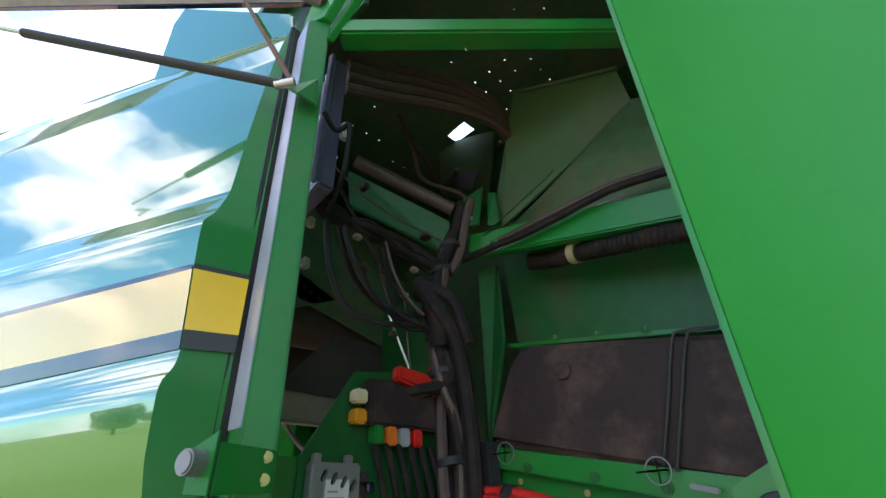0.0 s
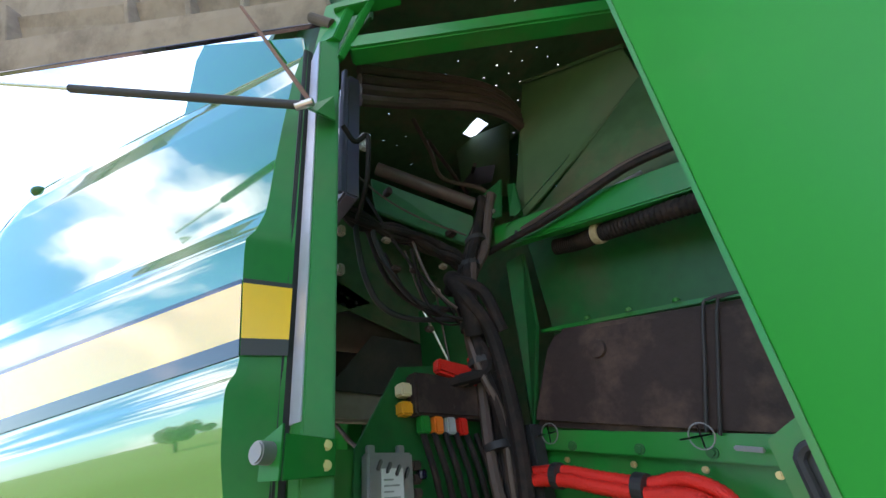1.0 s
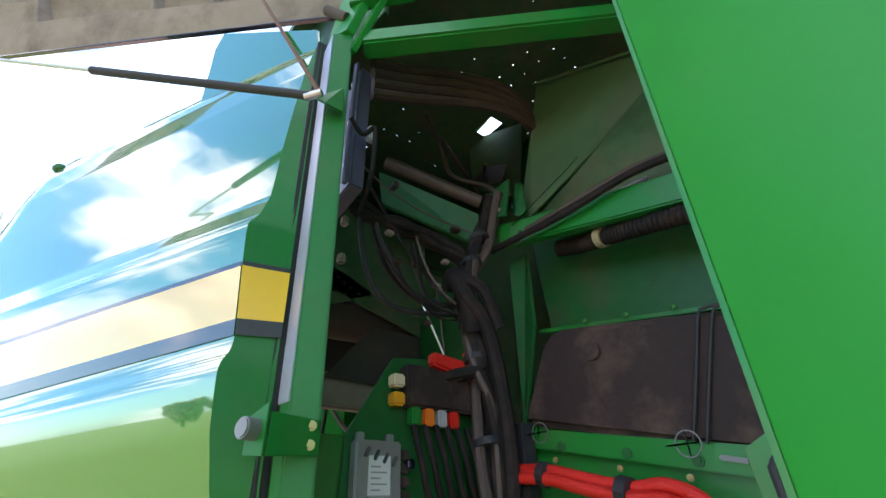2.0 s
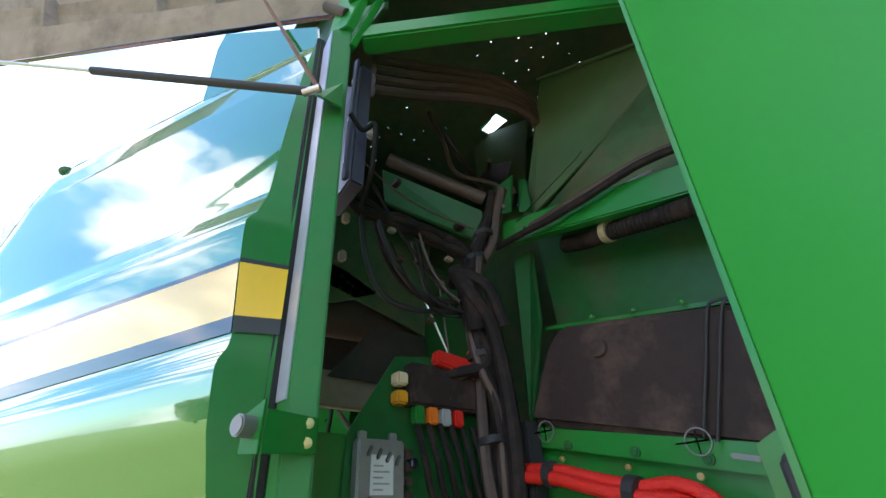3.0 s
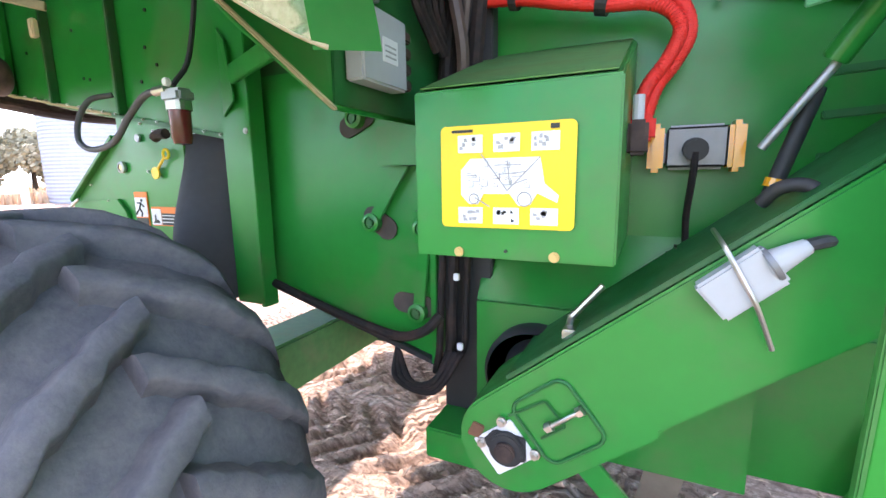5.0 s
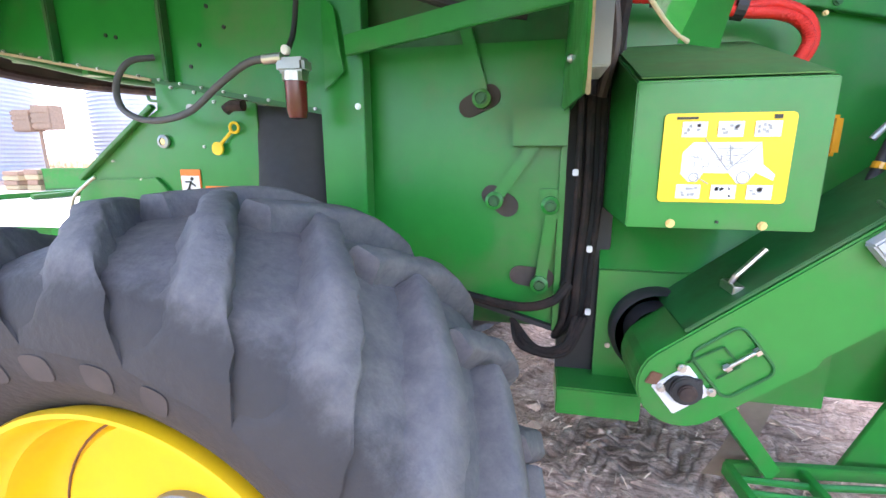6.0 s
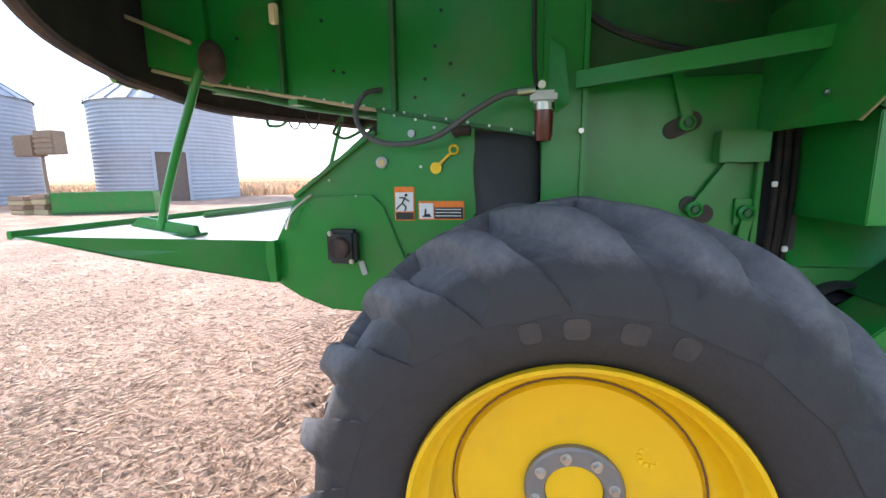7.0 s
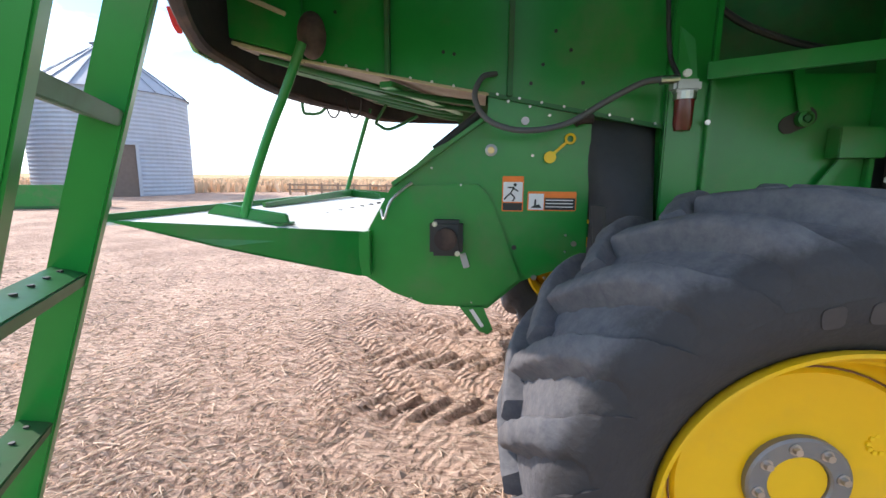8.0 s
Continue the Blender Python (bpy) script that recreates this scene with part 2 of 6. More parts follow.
def part(name, bm, mat, parent=None, label="", smooth=False):
    me = bpy.data.meshes.new(name)
    bmesh.ops.recalc_face_normals(bm, faces=bm.faces[:])
    bm.to_mesh(me)
    bm.free()
    me.materials.append(mat)
    if smooth:
        for p in me.polygons:
            p.use_smooth = True
        me.set_sharp_from_angle(angle=radians(38))
    ob = new(name, me)
    if parent:
        ob.parent = parent
        base = Vector((0, 0, 0))
        up = parent
        while up:
            base += up.location
            up = up.parent
        ob.location = -base
    return tagged(ob, label) if label else ob


def finish(bm, bevel):
    if bevel:
        sharp = [e for e in bm.edges if len(e.link_faces) == 2 and e.calc_face_angle(0) > 0.5]
        bmesh.ops.bevel(bm, geom=sharp, offset=bevel, segments=2, affect="EDGES", clamp_overlap=True)
    return bm


def block(lo, hi, bevel=0.004, bm=None):
    b = bmesh.new()
    bmesh.ops.create_cube(b, size=1)
    c, s = (Vector(lo) + Vector(hi)) / 2, Vector(hi) - Vector(lo)
    for v in b.verts:
        v.co = Vector((v.co.x * s.x, v.co.y * s.y, v.co.z * s.z)) + c
    finish(b, bevel)
    return b if bm is None else merge(bm, b)


def merge(bm, other):
    me = bpy.data.meshes.new("tmp")
    other.to_mesh(me)
    other.free()
    bm.from_mesh(me)
    bpy.data.meshes.remove(me)
    return bm


def slab(points, along, bevel=0.003):
    """A plate: a closed outline of 3D points pushed along a vector."""
    b = bmesh.new()
    along = Vector(along)
    lo = [b.verts.new(Vector(p)) for p in points]
    hi = [b.verts.new(Vector(p) + along) for p in points]
    b.faces.new(lo)
    b.faces.new(hi[::-1])
    for i in range(len(lo)):
        j = (i + 1) % len(lo)
        b.faces.new((lo[j], lo[i], hi[i], hi[j]))
    bmesh.ops.recalc_face_normals(b, faces=b.faces[:])
    return finish(b, bevel)


def wall_plate(outline, y, thick=0.006, bevel=0.002):
    """A plate standing in the plane y, from (x, z) corners, growing away from the viewer."""
    return slab([(x, y, z) for x, z in outline], (0, thick, 0), bevel)


def rounded(x0, z0, x1, z1, r, n=5):
    out = []
    for cx, cz, a in ((x1 - r, z1 - r, 0), (x0 + r, z1 - r, 90), (x0 + r, z0 + r, 180), (x1 - r, z0 + r, 270)):
        out += [(cx + r * math.cos(radians(a + 90 * k / n)), cz + r * math.sin(radians(a + 90 * k / n))) for k in range(n + 1)]
    return out


def rod(a, b, r, n=14, bevel=0.0, r2=None):
    a, b = Vector(a), Vector(b)
    bm = bmesh.new()
    bmesh.ops.create_cone(bm, cap_ends=True, segments=n, radius1=r, radius2=r if r2 is None else r2, depth=(b - a).length)
    q = (b - a).to_track_quat("Z", "Y").to_matrix().to_4x4()
    bmesh.ops.transform(bm, matrix=Matrix.Translation((a + b) / 2) @ q, verts=bm.verts[:])
    return finish(bm, bevel)


def bar(a, b, w, h, up=(0, 0, 1), bevel=0.003):
    """A straight bar of section w x h from a to b."""
    a, b = Vector(a), Vector(b)
    d = (b - a).normalized()
    side = d.cross(Vector(up)).normalized()
    top = side.cross(d)
    return slab([a + side * sx * w / 2 + top * sz * h / 2 for sx, sz in ((-1, -1), (1, -1), (1, 1), (-1, 1))], b - a, bevel)


def smooth_path(points, n=8):
    pts = [Vector(p) for p in points]
    pts = [2 * pts[0] - pts[1]] + pts + [2 * pts[-1] - pts[-2]]
    out = []
    for i in range(1, len(pts) - 2):
        p0, p1, p2, p3 = pts[i - 1 : i + 3]
        for k in range(n):
            t = k / n
            out.append(0.5 * (2 * p1 + (p2 - p0) * t + (2 * p0 - 5 * p1 + 4 * p2 - p3) * t * t + (3 * p1 - p0 - 3 * p2 + p3) * t**3))
    return out + [pts[-2]]


def tube(points, r, n=10, steps=8, ribs=0.0, bm=None):
    """A hose along a smooth path; ribs makes every other ring thinner."""
    path = smooth_path(points, steps)
    b = bmesh.new()
    rings = []
    side = None
    for i, p in enumerate(path):
        d = (path[min(i + 1, len(path) - 1)] - path[max(i - 1, 0)]).normalized()
        if side is None:
            side = d.orthogonal().normalized()
        side = (side - d * side.dot(d)).normalized()
        up = d.cross(side)
        rr = r * (1 - ribs * (i % 2))
        rings.append([b.verts.new(p + rr * (side * math.cos(2 * math.pi * k / n) + up * math.sin(2 * math.pi * k / n))) for k in range(n)])
    for a, c in zip(rings, rings[1:]):
        for k in range(n):
            b.faces.new((a[k], a[(k + 1) % n], c[(k + 1) % n], c[k]))
    b.faces.new(rings[0][::-1])
    b.faces.new(rings[-1])
    return b if bm is None else merge(bm, b)


def lathe(profile, centre, n=64, axis="y"):
    """A body of revolution about the y axis (or z) from (radius, offset) pairs."""
    b = bmesh.new()
    rings = []
    for r, o in profile:
        ring = []
        for k in range(n):
            a = 2 * math.pi * k / n
            co = (r * math.cos(a), o, r * math.sin(a)) if axis == "y" else (r * math.cos(a), r * math.sin(a), o)
            ring.append(b.verts.new(Vector(centre) + Vector(co)))
        rings.append(ring)
    for a, c in zip(rings, rings[1:]):
        for k in range(n):
            b.faces.new((a[k], a[(k + 1) % n], c[(k + 1) % n], c[k]))
    return b


def bolt(at, r=0.009, out=(0, -1, 0), h=0.008, bm=None):
    """A hexagon head on a washer, pointing out."""
    at, out = Vector(at), Vector(out).normalized()
    b = rod(at - out * 0.004, at + out * 0.003, r * 1.45, 14)
    merge(b, rod(at + out * 0.001, at + out * h, r, 6, 0.001))
    return b if bm is None else merge(bm, b)


# ---- ground, field and distance ----
def ground_height(x, y):
    near = math.exp(-((x + 1) ** 2 + (y - 2) ** 2) / 60.0)
    h = 0.018 * noise.noise((x * 2.1, y * 2.1, 0)) + 0.010 * noise.noise((x * 7, y * 7, 3))
    for yc in (2.95, 3.75, 4.55):  # ribbed wheel tracks
        d = abs(y - yc)
        if d < 0.36:
            rib = math.sin((x + 0.05 * noise.noise((x * 3, y * 3, 7)) + (0.55 if y > yc else -0.55) * (y - yc) * 1.6) * 2 * math.pi / 0.21)
            h += (0.050 * max(-0.4, min(0.5, rib * 1.6)) - 0.008) * min(1, (0.36 - d) / 0.08) * max(0.0, min(1.0, (x + 2.1 + 0.3 * yc - 0.9) / 0.9))
    return h * near


def build_ground():
    n = 500
    def spread(k, mid, fine):
        u = (k / (n - 1) - 0.5) * 2
        return mid + fine * math.sinh(u * 9.4)
    xs = [spread(k, -0.9, 0.6) for k in range(n)]
    ys = [spread(k, 2.6, 0.6) for k in range(n)]
    verts = [(x, y, ground_height(x, y) if abs(x) < 25 and abs(y) < 25 else 0.0) for y in ys for x in xs]
    faces = [(j * n + i, j * n + i + 1, (j + 1) * n + i + 1, (j + 1) * n + i) for j in range(n - 1) for i in range(n - 1)]
    me = bpy.data.meshes.new("ground")
    me.from_pydata(verts, [], faces)
    m = bpy.data.materials.new("straw_covered_dirt")
    m.use_nodes = True
    nd, lk = m.node_tree.nodes, m.node_tree.links
    p = nd["Principled BSDF"]
    p.inputs["Roughness"].default_value = 0.95
    tc = nd.new("ShaderNodeTexCoord")
    def tex(scale, detail=6, rough=0.6):
        t = nd.new("ShaderNodeTexNoise")
        t.inputs["Scale"].default_value, t.inputs["Detail"].default_value, t.inputs["Roughness"].default_value = scale, detail, rough
        lk.new(tc.outputs["Object"], t.inputs["Vector"])
        return t.outputs["Fac"]
    def mixer(a, b, fac, lo, hi):
        r = nd.new("ShaderNodeMapRange")
        r.inputs["From Min"].default_value, r.inputs["From Max"].default_value = lo, hi
        lk.new(fac, r.inputs["Value"])
        x = nd.new("ShaderNodeMix")
        x.data_type = "RGBA"
        lk.new(r.outputs["Result"], x.inputs["Factor"])
        for key, v in (("A", a), ("B", b)):
            if isinstance(v, tuple):
                x.inputs[key].default_value = (*v, 1)
            else:
                lk.new(v, x.inputs[key])
        return x.outputs["Result"]
    c = mixer((0.52, 0.335, 0.25), (0.68, 0.46, 0.35), tex(1.1), 0.35, 0.65)
    c = mixer(c, (0.84, 0.62, 0.48), tex(14, 8, 0.7), 0.5, 0.66)
    c = mixer((0.27, 0.16, 0.115), c, tex(34, 7, 0.8), 0.38, 0.48)
    streak = nd.new("ShaderNodeMapping")
    streak.inputs["Scale"].default_value = (2.2, 11.0, 1.0)
    streak.inputs["Rotation"].default_value = (0, 0, 0.35)
    lk.new(tc.outputs["Object"], streak.inputs["Vector"])
    sn = nd.new("ShaderNodeTexNoise")
    sn.inputs["Scale"].default_value, sn.inputs["Detail"].default_value, sn.inputs["Roughness"].default_value = 2.4, 8, 0.7
    lk.new(streak.outputs["Vector"], sn.inputs["Vector"])
    c = mixer((0.30, 0.18, 0.13), c, sn.outputs["Fac"], 0.40, 0.50)
    # the pale crop land farther out
    far = nd.new("ShaderNodeVectorMath")
    far.operation = "LENGTH"
    lk.new(tc.outputs["Object"], far.inputs[0])
    c = mixer(c, (0.52, 0.35, 0.17), far.outputs["Value"], 45, 60)
    where = nd.new("ShaderNodeSeparateXYZ")
    lk.new(tc.outputs["Object"], where.inputs["Vector"])
    c = mixer((0.20, 0.235, 0.055), c, where.outputs["Y"], -3.2, -1.6)
    def calc(op, a, b):
        k = nd.new("ShaderNodeMath")
        k.operation = op
        for i, v in enumerate((a, b)):
            if isinstance(v, (int, float)):
                k.inputs[i].default_value = v
            else:
                lk.new(v, k.inputs[i])
        return k.outputs["Value"]
    # chevron prints of many tyres, running away from the yard's edge
    turned = nd.new("ShaderNodeMapping")
    turned.inputs["Rotation"].default_value = (0, 0, -0.42)
    lk.new(tc.outputs["Object"], turned.inputs["Vector"])
    along = nd.new("ShaderNodeSeparateXYZ")
    lk.new(turned.outputs["Vector"], along.inputs["Vector"])
    sway = calc("MULTIPLY", tex(0.9, 3, 0.5), 0.7)
    wob = calc("MULTIPLY", tex(7, 4, 0.6), 0.10)
    fold = calc("PINGPONG", calc("ADD", along.outputs["X"], sway), 0.27)
    phase = calc("ADD", calc("ADD", along.outputs["Y"], calc("MULTIPLY", fold, 0.85)), wob)
    line = calc("SINE", calc("MULTIPLY", phase, 2 * math.pi / 0.085), 0.0)
    patch = nd.new("ShaderNodeMapRange")
    patch.inputs["From Min"].default_value, patch.inputs["From Max"].default_value = 0.36, 0.58
    lk.new(tex(0.8, 4, 0.6), patch.inputs["Value"])
    yard = nd.new("ShaderNodeMapRange")
    yard.inputs["From Min"].default_value, yard.inputs["From Max"].default_value = -0.2, 1.0
    lk.new(where.outputs["Y"], yard.inputs["Value"])
    prints = calc("MULTIPLY", line, calc("MULTIPLY", patch.outputs["Result"], yard.outputs["Result"]))
    # print grooves are darkened in the colour to add to their shade
    c = mixer((0.24, 0.145, 0.105), c, prints, -1.0, -0.30)
    lk.new(c, p.inputs["Base Color"])
    bp = nd.new("ShaderNodeBump")
    bp.inputs["Strength"].default_value, bp.inputs["Distance"].default_value = 1.0, 0.04
    lk.new(calc("ADD", tex(11, 9, 0.75), calc("MULTIPLY", prints, 0.32)), bp.inputs["Height"])
    lk.new(bp.outputs["Normal"], p.inputs["Normal"])
    me.materials.append(m)
    for q in me.polygons:
        q.use_smooth = True
    tagged(new("ground", me), "dry straw-littered dirt yard with wheel tracks", "ground", kind="structure")


build_ground()


def scattered_straw():
    rnd = random.Random(4)
    verts, faces = [], []
    for k in range(26000):
        far = rnd.random() ** 1.6
        x, y = rnd.uniform(-7.5, 2.2) * (0.5 + far), 0.4 + 7.5 * far * rnd.random() + rnd.uniform(0, 1)
        a, ln, w = rnd.uniform(0, math.pi), rnd.uniform(0.008, 0.05), rnd.uniform(0.0012, 0.003)
        if rnd.random() < 0.03:
            ln, w = ln * 1.8, 0.004
        dx, dy = math.cos(a) * ln, math.sin(a) * ln
        if -1.6 < x < 1.8 and 2.1 < y < 5 and rnd.random() < 0.8:
            continue
        z = ground_height(x, y) + 0.004
        tilt = rnd.uniform(-0.2, 0.25) * ln
        k0 = len(verts)
        ox, oy = -math.sin(a) * w, math.cos(a) * w
        verts += [(x - dx - ox, y - dy - oy, z), (x + dx - ox, y + dy - oy, z + tilt + 0.002), (x + dx + ox, y + dy + oy, z + tilt + 0.003), (x - dx + ox, y - dy + oy, z + 0.003), (x, y, z + 0.012 + tilt / 2)]
        faces += [(k0, k0 + 1, k0 + 4), (k0 + 1, k0 + 2, k0 + 4), (k0 + 2, k0 + 3, k0 + 4), (k0 + 3, k0, k0 + 4)]
    me = bpy.data.meshes.new("straw")
    me.from_pydata(verts, [], faces)
    me.materials.append(STRAW)
    tagged(new("straw", me), "loose chopped straw scattered over the dirt", "straw", kind="stuff")


scattered_straw()


def scattered_clods():
    rnd = random.Random(14)
    verts, faces = [], []
    for k in range(9000):
        far = rnd.random() ** 1.4
        x, y = rnd.uniform(-7.0, 2.0) * (0.5 + far), 0.5 + 7.0 * far * rnd.random() + rnd.uniform(0, 1.5)
        s = rnd.uniform(0.004, 0.013) * (2.2 if rnd.random() < 0.06 else 1)
        z = ground_height(x, y)
        a = rnd.uniform(0, 6.3)
        k0 = len(verts)
        for q in range(5):
            b = a + q * 1.257 + rnd.uniform(-0.3, 0.3)
            r = s * rnd.uniform(0.8, 1.9)
            verts.append((x + r * math.cos(b) * 1.5, y + r * math.sin(b), z - 0.004))
        verts.append((x + rnd.uniform(-s, s) * 0.5, y + rnd.uniform(-s, s) * 0.5, z + s * rnd.uniform(0.6, 1.3)))
        faces += [(k0 + q, k0 + (q + 1) % 5, k0 + 5) for q in range(5)]
    me = bpy.data.meshes.new("clods")
    me.from_pydata(verts, [], faces)
    me.materials.append(CLOD)
    tagged(new("dirt_clods", me), "small dry clods of dirt on the ground", "clods", kind="stuff")


scattered_clods()


def corn_field():
    rnd = random.Random(8)
    verts, faces = [], []
    for k in range(14000):
        a = radians(rnd.uniform(60, 175))
        d = 43 + 60 * rnd.random() ** 1.7
        x, y = d * math.cos(a) - 1, d * math.sin(a)
        h, w = rnd.uniform(0.65, 1.05), rnd.uniform(0.05, 0.14)
        lean = rnd.uniform(-0.25, 0.25)
        b = rnd.uniform(0, math.pi)
        ox, oy = math.cos(b) * w, math.sin(b) * w
        k0 = len(verts)
        verts += [(x - ox, y - oy, 0), (x + ox, y + oy, 0), (x + ox * 1.6 + lean, y + oy * 1.6, h * 0.6), (x + lean * 1.4, y, h), (x - ox * 1.8 + lean, y - oy * 1.8, h * 0.7)]
        faces += [(k0, k0 + 1, k0 + 2, k0 + 4), (k0 + 4, k0 + 2, k0 + 3)]
    me = bpy.data.meshes.new("corn")
    me.from_pydata(verts, [], faces)
    me.materials.append(CORN)
    tagged(new("corn_field", me), "ripe dry corn standing along the yard's edge", "corn", kind="stuff")


corn_field()


def silo(at, radius, eave, apex, door_angle=None):
    th = thing("grain_silo", "corrugated galvanised grain bin with a conical roof", "silo", at, group="grain bins")
    prof, k = [], 0
    z = 0.0
    while z < eave:
        prof.append((radius + (0.018 if k % 2 else -0.018), z))
        z += 0.14
        k += 1
    wall = part("wall", lathe(prof, at, 72, "z"), SILO, th)
    wall.data.polygons.foreach_set("use_smooth", [False] * len(wall.data.polygons))
    roof = lathe([(radius + 0.15, eave - 0.05), (0.7, apex - 0.35), (0.68, apex - 0.1), (0.9, apex - 0.08), (0.05, apex + 0.1)], at, 40, "z")
    part("roof", roof, ROOFSHEET, th)
    for i in range(20):
        a = 2 * math.pi * i / 20
        c, s = math.cos(a), math.sin(a)
        part("roof_rib", bar((at[0] + c * (radius + 0.12), at[1] + s * (radius + 0.12), eave + 0.02), (at[0] + c * 0.72, at[1] + s * 0.72, apex - 0.3), 0.09, 0.09), ROOFSHEET, th)
    if door_angle is not None:
        a = radians(door_angle)
        c, s = math.cos(a), math.sin(a)
        o = Vector((at[0] + c * (radius + 0.02), at[1] + s * (radius + 0.02), 0))
        t = Vector((-s, c, 0))
        n = Vector((c, s, 0))
        d = part("door", slab([o - t * 0.95 - n * 0.3, o + t * 0.95 - n * 0.3, o + t * 0.95 - n * 0.3 + Vector((0, 0, 3.5)), o - t * 0.95 - n * 0.3 + Vector((0, 0, 3.5))], n * 0.42), SILODOOR, th, "dark open bin doorway")
        for sgn in (-1, 1):
            part("door_frame", bar(o + t * sgn * 1.05 + n * 0.1, o + t * sgn * 1.05 + n * 0.1 + Vector((0, 0, 3.6)), 0.2, 0.3, n), SILO, d)
        part("door_frame", bar(o - t * 1.15 + n * 0.1 + Vector((0, 0, 3.6)), o + t * 1.15 + n * 0.1 + Vector((0, 0, 3.6)), 0.3, 0.2), SILO, d)
    return th


silo((-28.6, 31.6, 0), 5.0, 7.2, 10.9, door_angle=-47)
silo((-38.9, 23.4, 0), 5.0, 7.2, 10.9)


def green_trough():
    at = (-19.4, 17.4, 0)
    th = thing("feed_trough", "long low green steel trough standing in the yard", "trough", at)
    x0, y0 = -21.6, 16.6
    d = Vector((3.9, 1.9, 0)).normalized()
    n = Vector((-d.y, d.x, 0))
    o = Vector((x0, y0, 0))
    for k, name in ((0, "front_side"), (0.9, "back_side")):
        p = o + n * k
        part(name, slab([p + Vector((0, 0, 0.12)), p + d * 4.2 + Vector((0, 0, 0.12)), p + d * 4.2 + Vector((0, 0, 1.0)), p + Vector((0, 0, 1.0))], n * 0.06), GREEN, th)
        part("rim", bar(p + Vector((0, 0, 1.0)), p + d * 4.2 + Vector((0, 0, 1.0)), 0.12, 0.08), GREEN, th)
    for k in (0, 4.14):
        p = o + d * k
        part("end", slab([p + Vector((0, 0, 0.12)), p + n * 0.9 + Vector((0, 0, 0.12)), p + n * 0.9 + Vector((0, 0, 1.0)), p + Vector((0, 0, 1.0))], d * 0.06), GREEN, th)
    part("bottom", slab([o + Vector((0, 0, 0.02)), o + d * 4.2 + Vector((0, 0, 0.02)), o + d * 4.2 + n * 0.9 + Vector((0, 0, 0.02)), o + n * 0.9 + Vector((0, 0, 0.02))], (0, 0, 0.12)), DARKGREEN, th)


green_trough()


def board_stack(at, w, d, h, label, n=4):
    th = thing("block_pile", label, "blocks", at, group="piles by the bin")
    rnd = random.Random(int(at[0] * 7))
    for i in range(n):
        z0 = h * i / n
        part("block", block((at[0] - w / 2 + rnd.uniform(-0.1, 0.1), at[1] - d / 2, z0), (at[0] + w / 2 + rnd.uniform(-0.1, 0.1), at[1] + d / 2, z0 + h / n - 0.015), 0.03), WOOD if i % 2 else DUSTY, th)
    return th


board_stack((-24.0, 17.3, 0), 0.9, 0.9, 0.9, "tan stacked blocks on the dirt beside the bin")
board_stack((-22.6, 17.2, 0), 0.8, 0.8, 1.0, "tan stacked blocks on the dirt beside the bin")


def sign_stand():
    at = (-30.0, 23.0, 0)
    th = thing("bin_stand", "pair of weathered wooden bins on a tall post", "stand", at)
    part("post", bar((-30, 23, 0), (-30, 23, 3.1), 0.14, 0.14, (0, 1, 0)), WOOD, th)
    for k, dx in enumerate((-0.75, 0.85)):
        b = part("bin", block((-30 + dx - 0.7, 22.5, 3.1 + 0.1 * k), (-30 + dx + 0.7, 23.4, 4.4 + 0.25 * k), 0.04), WOOD, th)
        for i in range(4):
            part("board", block((-30 + dx - 0.73, 22.46, 3.2 + 0.1 * k + i * 0.3), (-30 + dx + 0.73, 22.49, 3.4 + 0.1 * k + i * 0.3), 0.01), WOOD, b)


sign_stand()


def rail_fence():
    th = thing("rail_fence", "low weathered rail fence before the corn", "fence", (-12, 33.8, 0))
    for i in range(9):
        x = -16 + i * 1.3
        part("post", bar((x, 33.8, 0), (x, 33.8, 0.95), 0.14, 0.14, (0, 1, 0)), WOOD, th)
    for z in (0.42, 0.8):
        part("rail", bar((-16.2, 33.75, z), (-5.4, 33.75, z), 0.06, 0.12), WOOD, th)


rail_fence()


def tree(at, h, seed):
    rnd = random.Random(seed)
    th = thing("tree", "broad tree at the yard's edge, haze put into its pale green", "tree", at, group="trees behind the yard")
    top = Vector(at) + Vector((0, 0, h * 0.5))
    bm = rod(at, top, h * 0.045, 10, r2=h * 0.02)
    for i in range(7):
        a = i * 0.9
        merge(bm, rod(top - Vector((0, 0, h * 0.12)), top + Vector((math.cos(a) * h * 0.28, math.sin(a) * h * 0.28, h * rnd.uniform(0.05, 0.3))), h * 0.015, 6, r2=h * 0.004))
    part("trunk", bm, BARK, th)
    verts, faces = [], []
    lumps = [(Vector((rnd.gauss(0, 0.25), rnd.gauss(0, 0.25), rnd.uniform(0.3, 0.85))) * h, h * rnd.uniform(0.13, 0.24)) for _ in range(13)]
    for _ in range(8000):
        c, r = rnd.choice(lumps)
        v = Vector((rnd.gauss(0, 1), rnd.gauss(0, 1), rnd.gauss(0, 0.8))).normalized() * r * rnd.random() ** 0.3
        p = Vector(at) + c + v
        s = h * rnd.uniform(0.018, 0.042)
        u = Vector((rnd.gauss(0, 1), rnd.gauss(0, 1), rnd.gauss(0, 1))).normalized()
        w = u.orthogonal().normalized()
        k0 = len(verts)
        verts += [p + (u * math.cos(q) + w * math.sin(q)) * s * rnd.uniform(0.6, 1) for q in (0, 1.05, 2.1, 3.14, 4.19, 5.24)]
        faces.append(tuple(range(k0, k0 + 6)))
    me = bpy.data.meshes.new("crown")
    me.from_pydata(verts, [], faces)
    me.materials.append(LEAF)
    ob = new("crown", me)
    ob.parent, ob.location = th, -Vector(at)
    return th


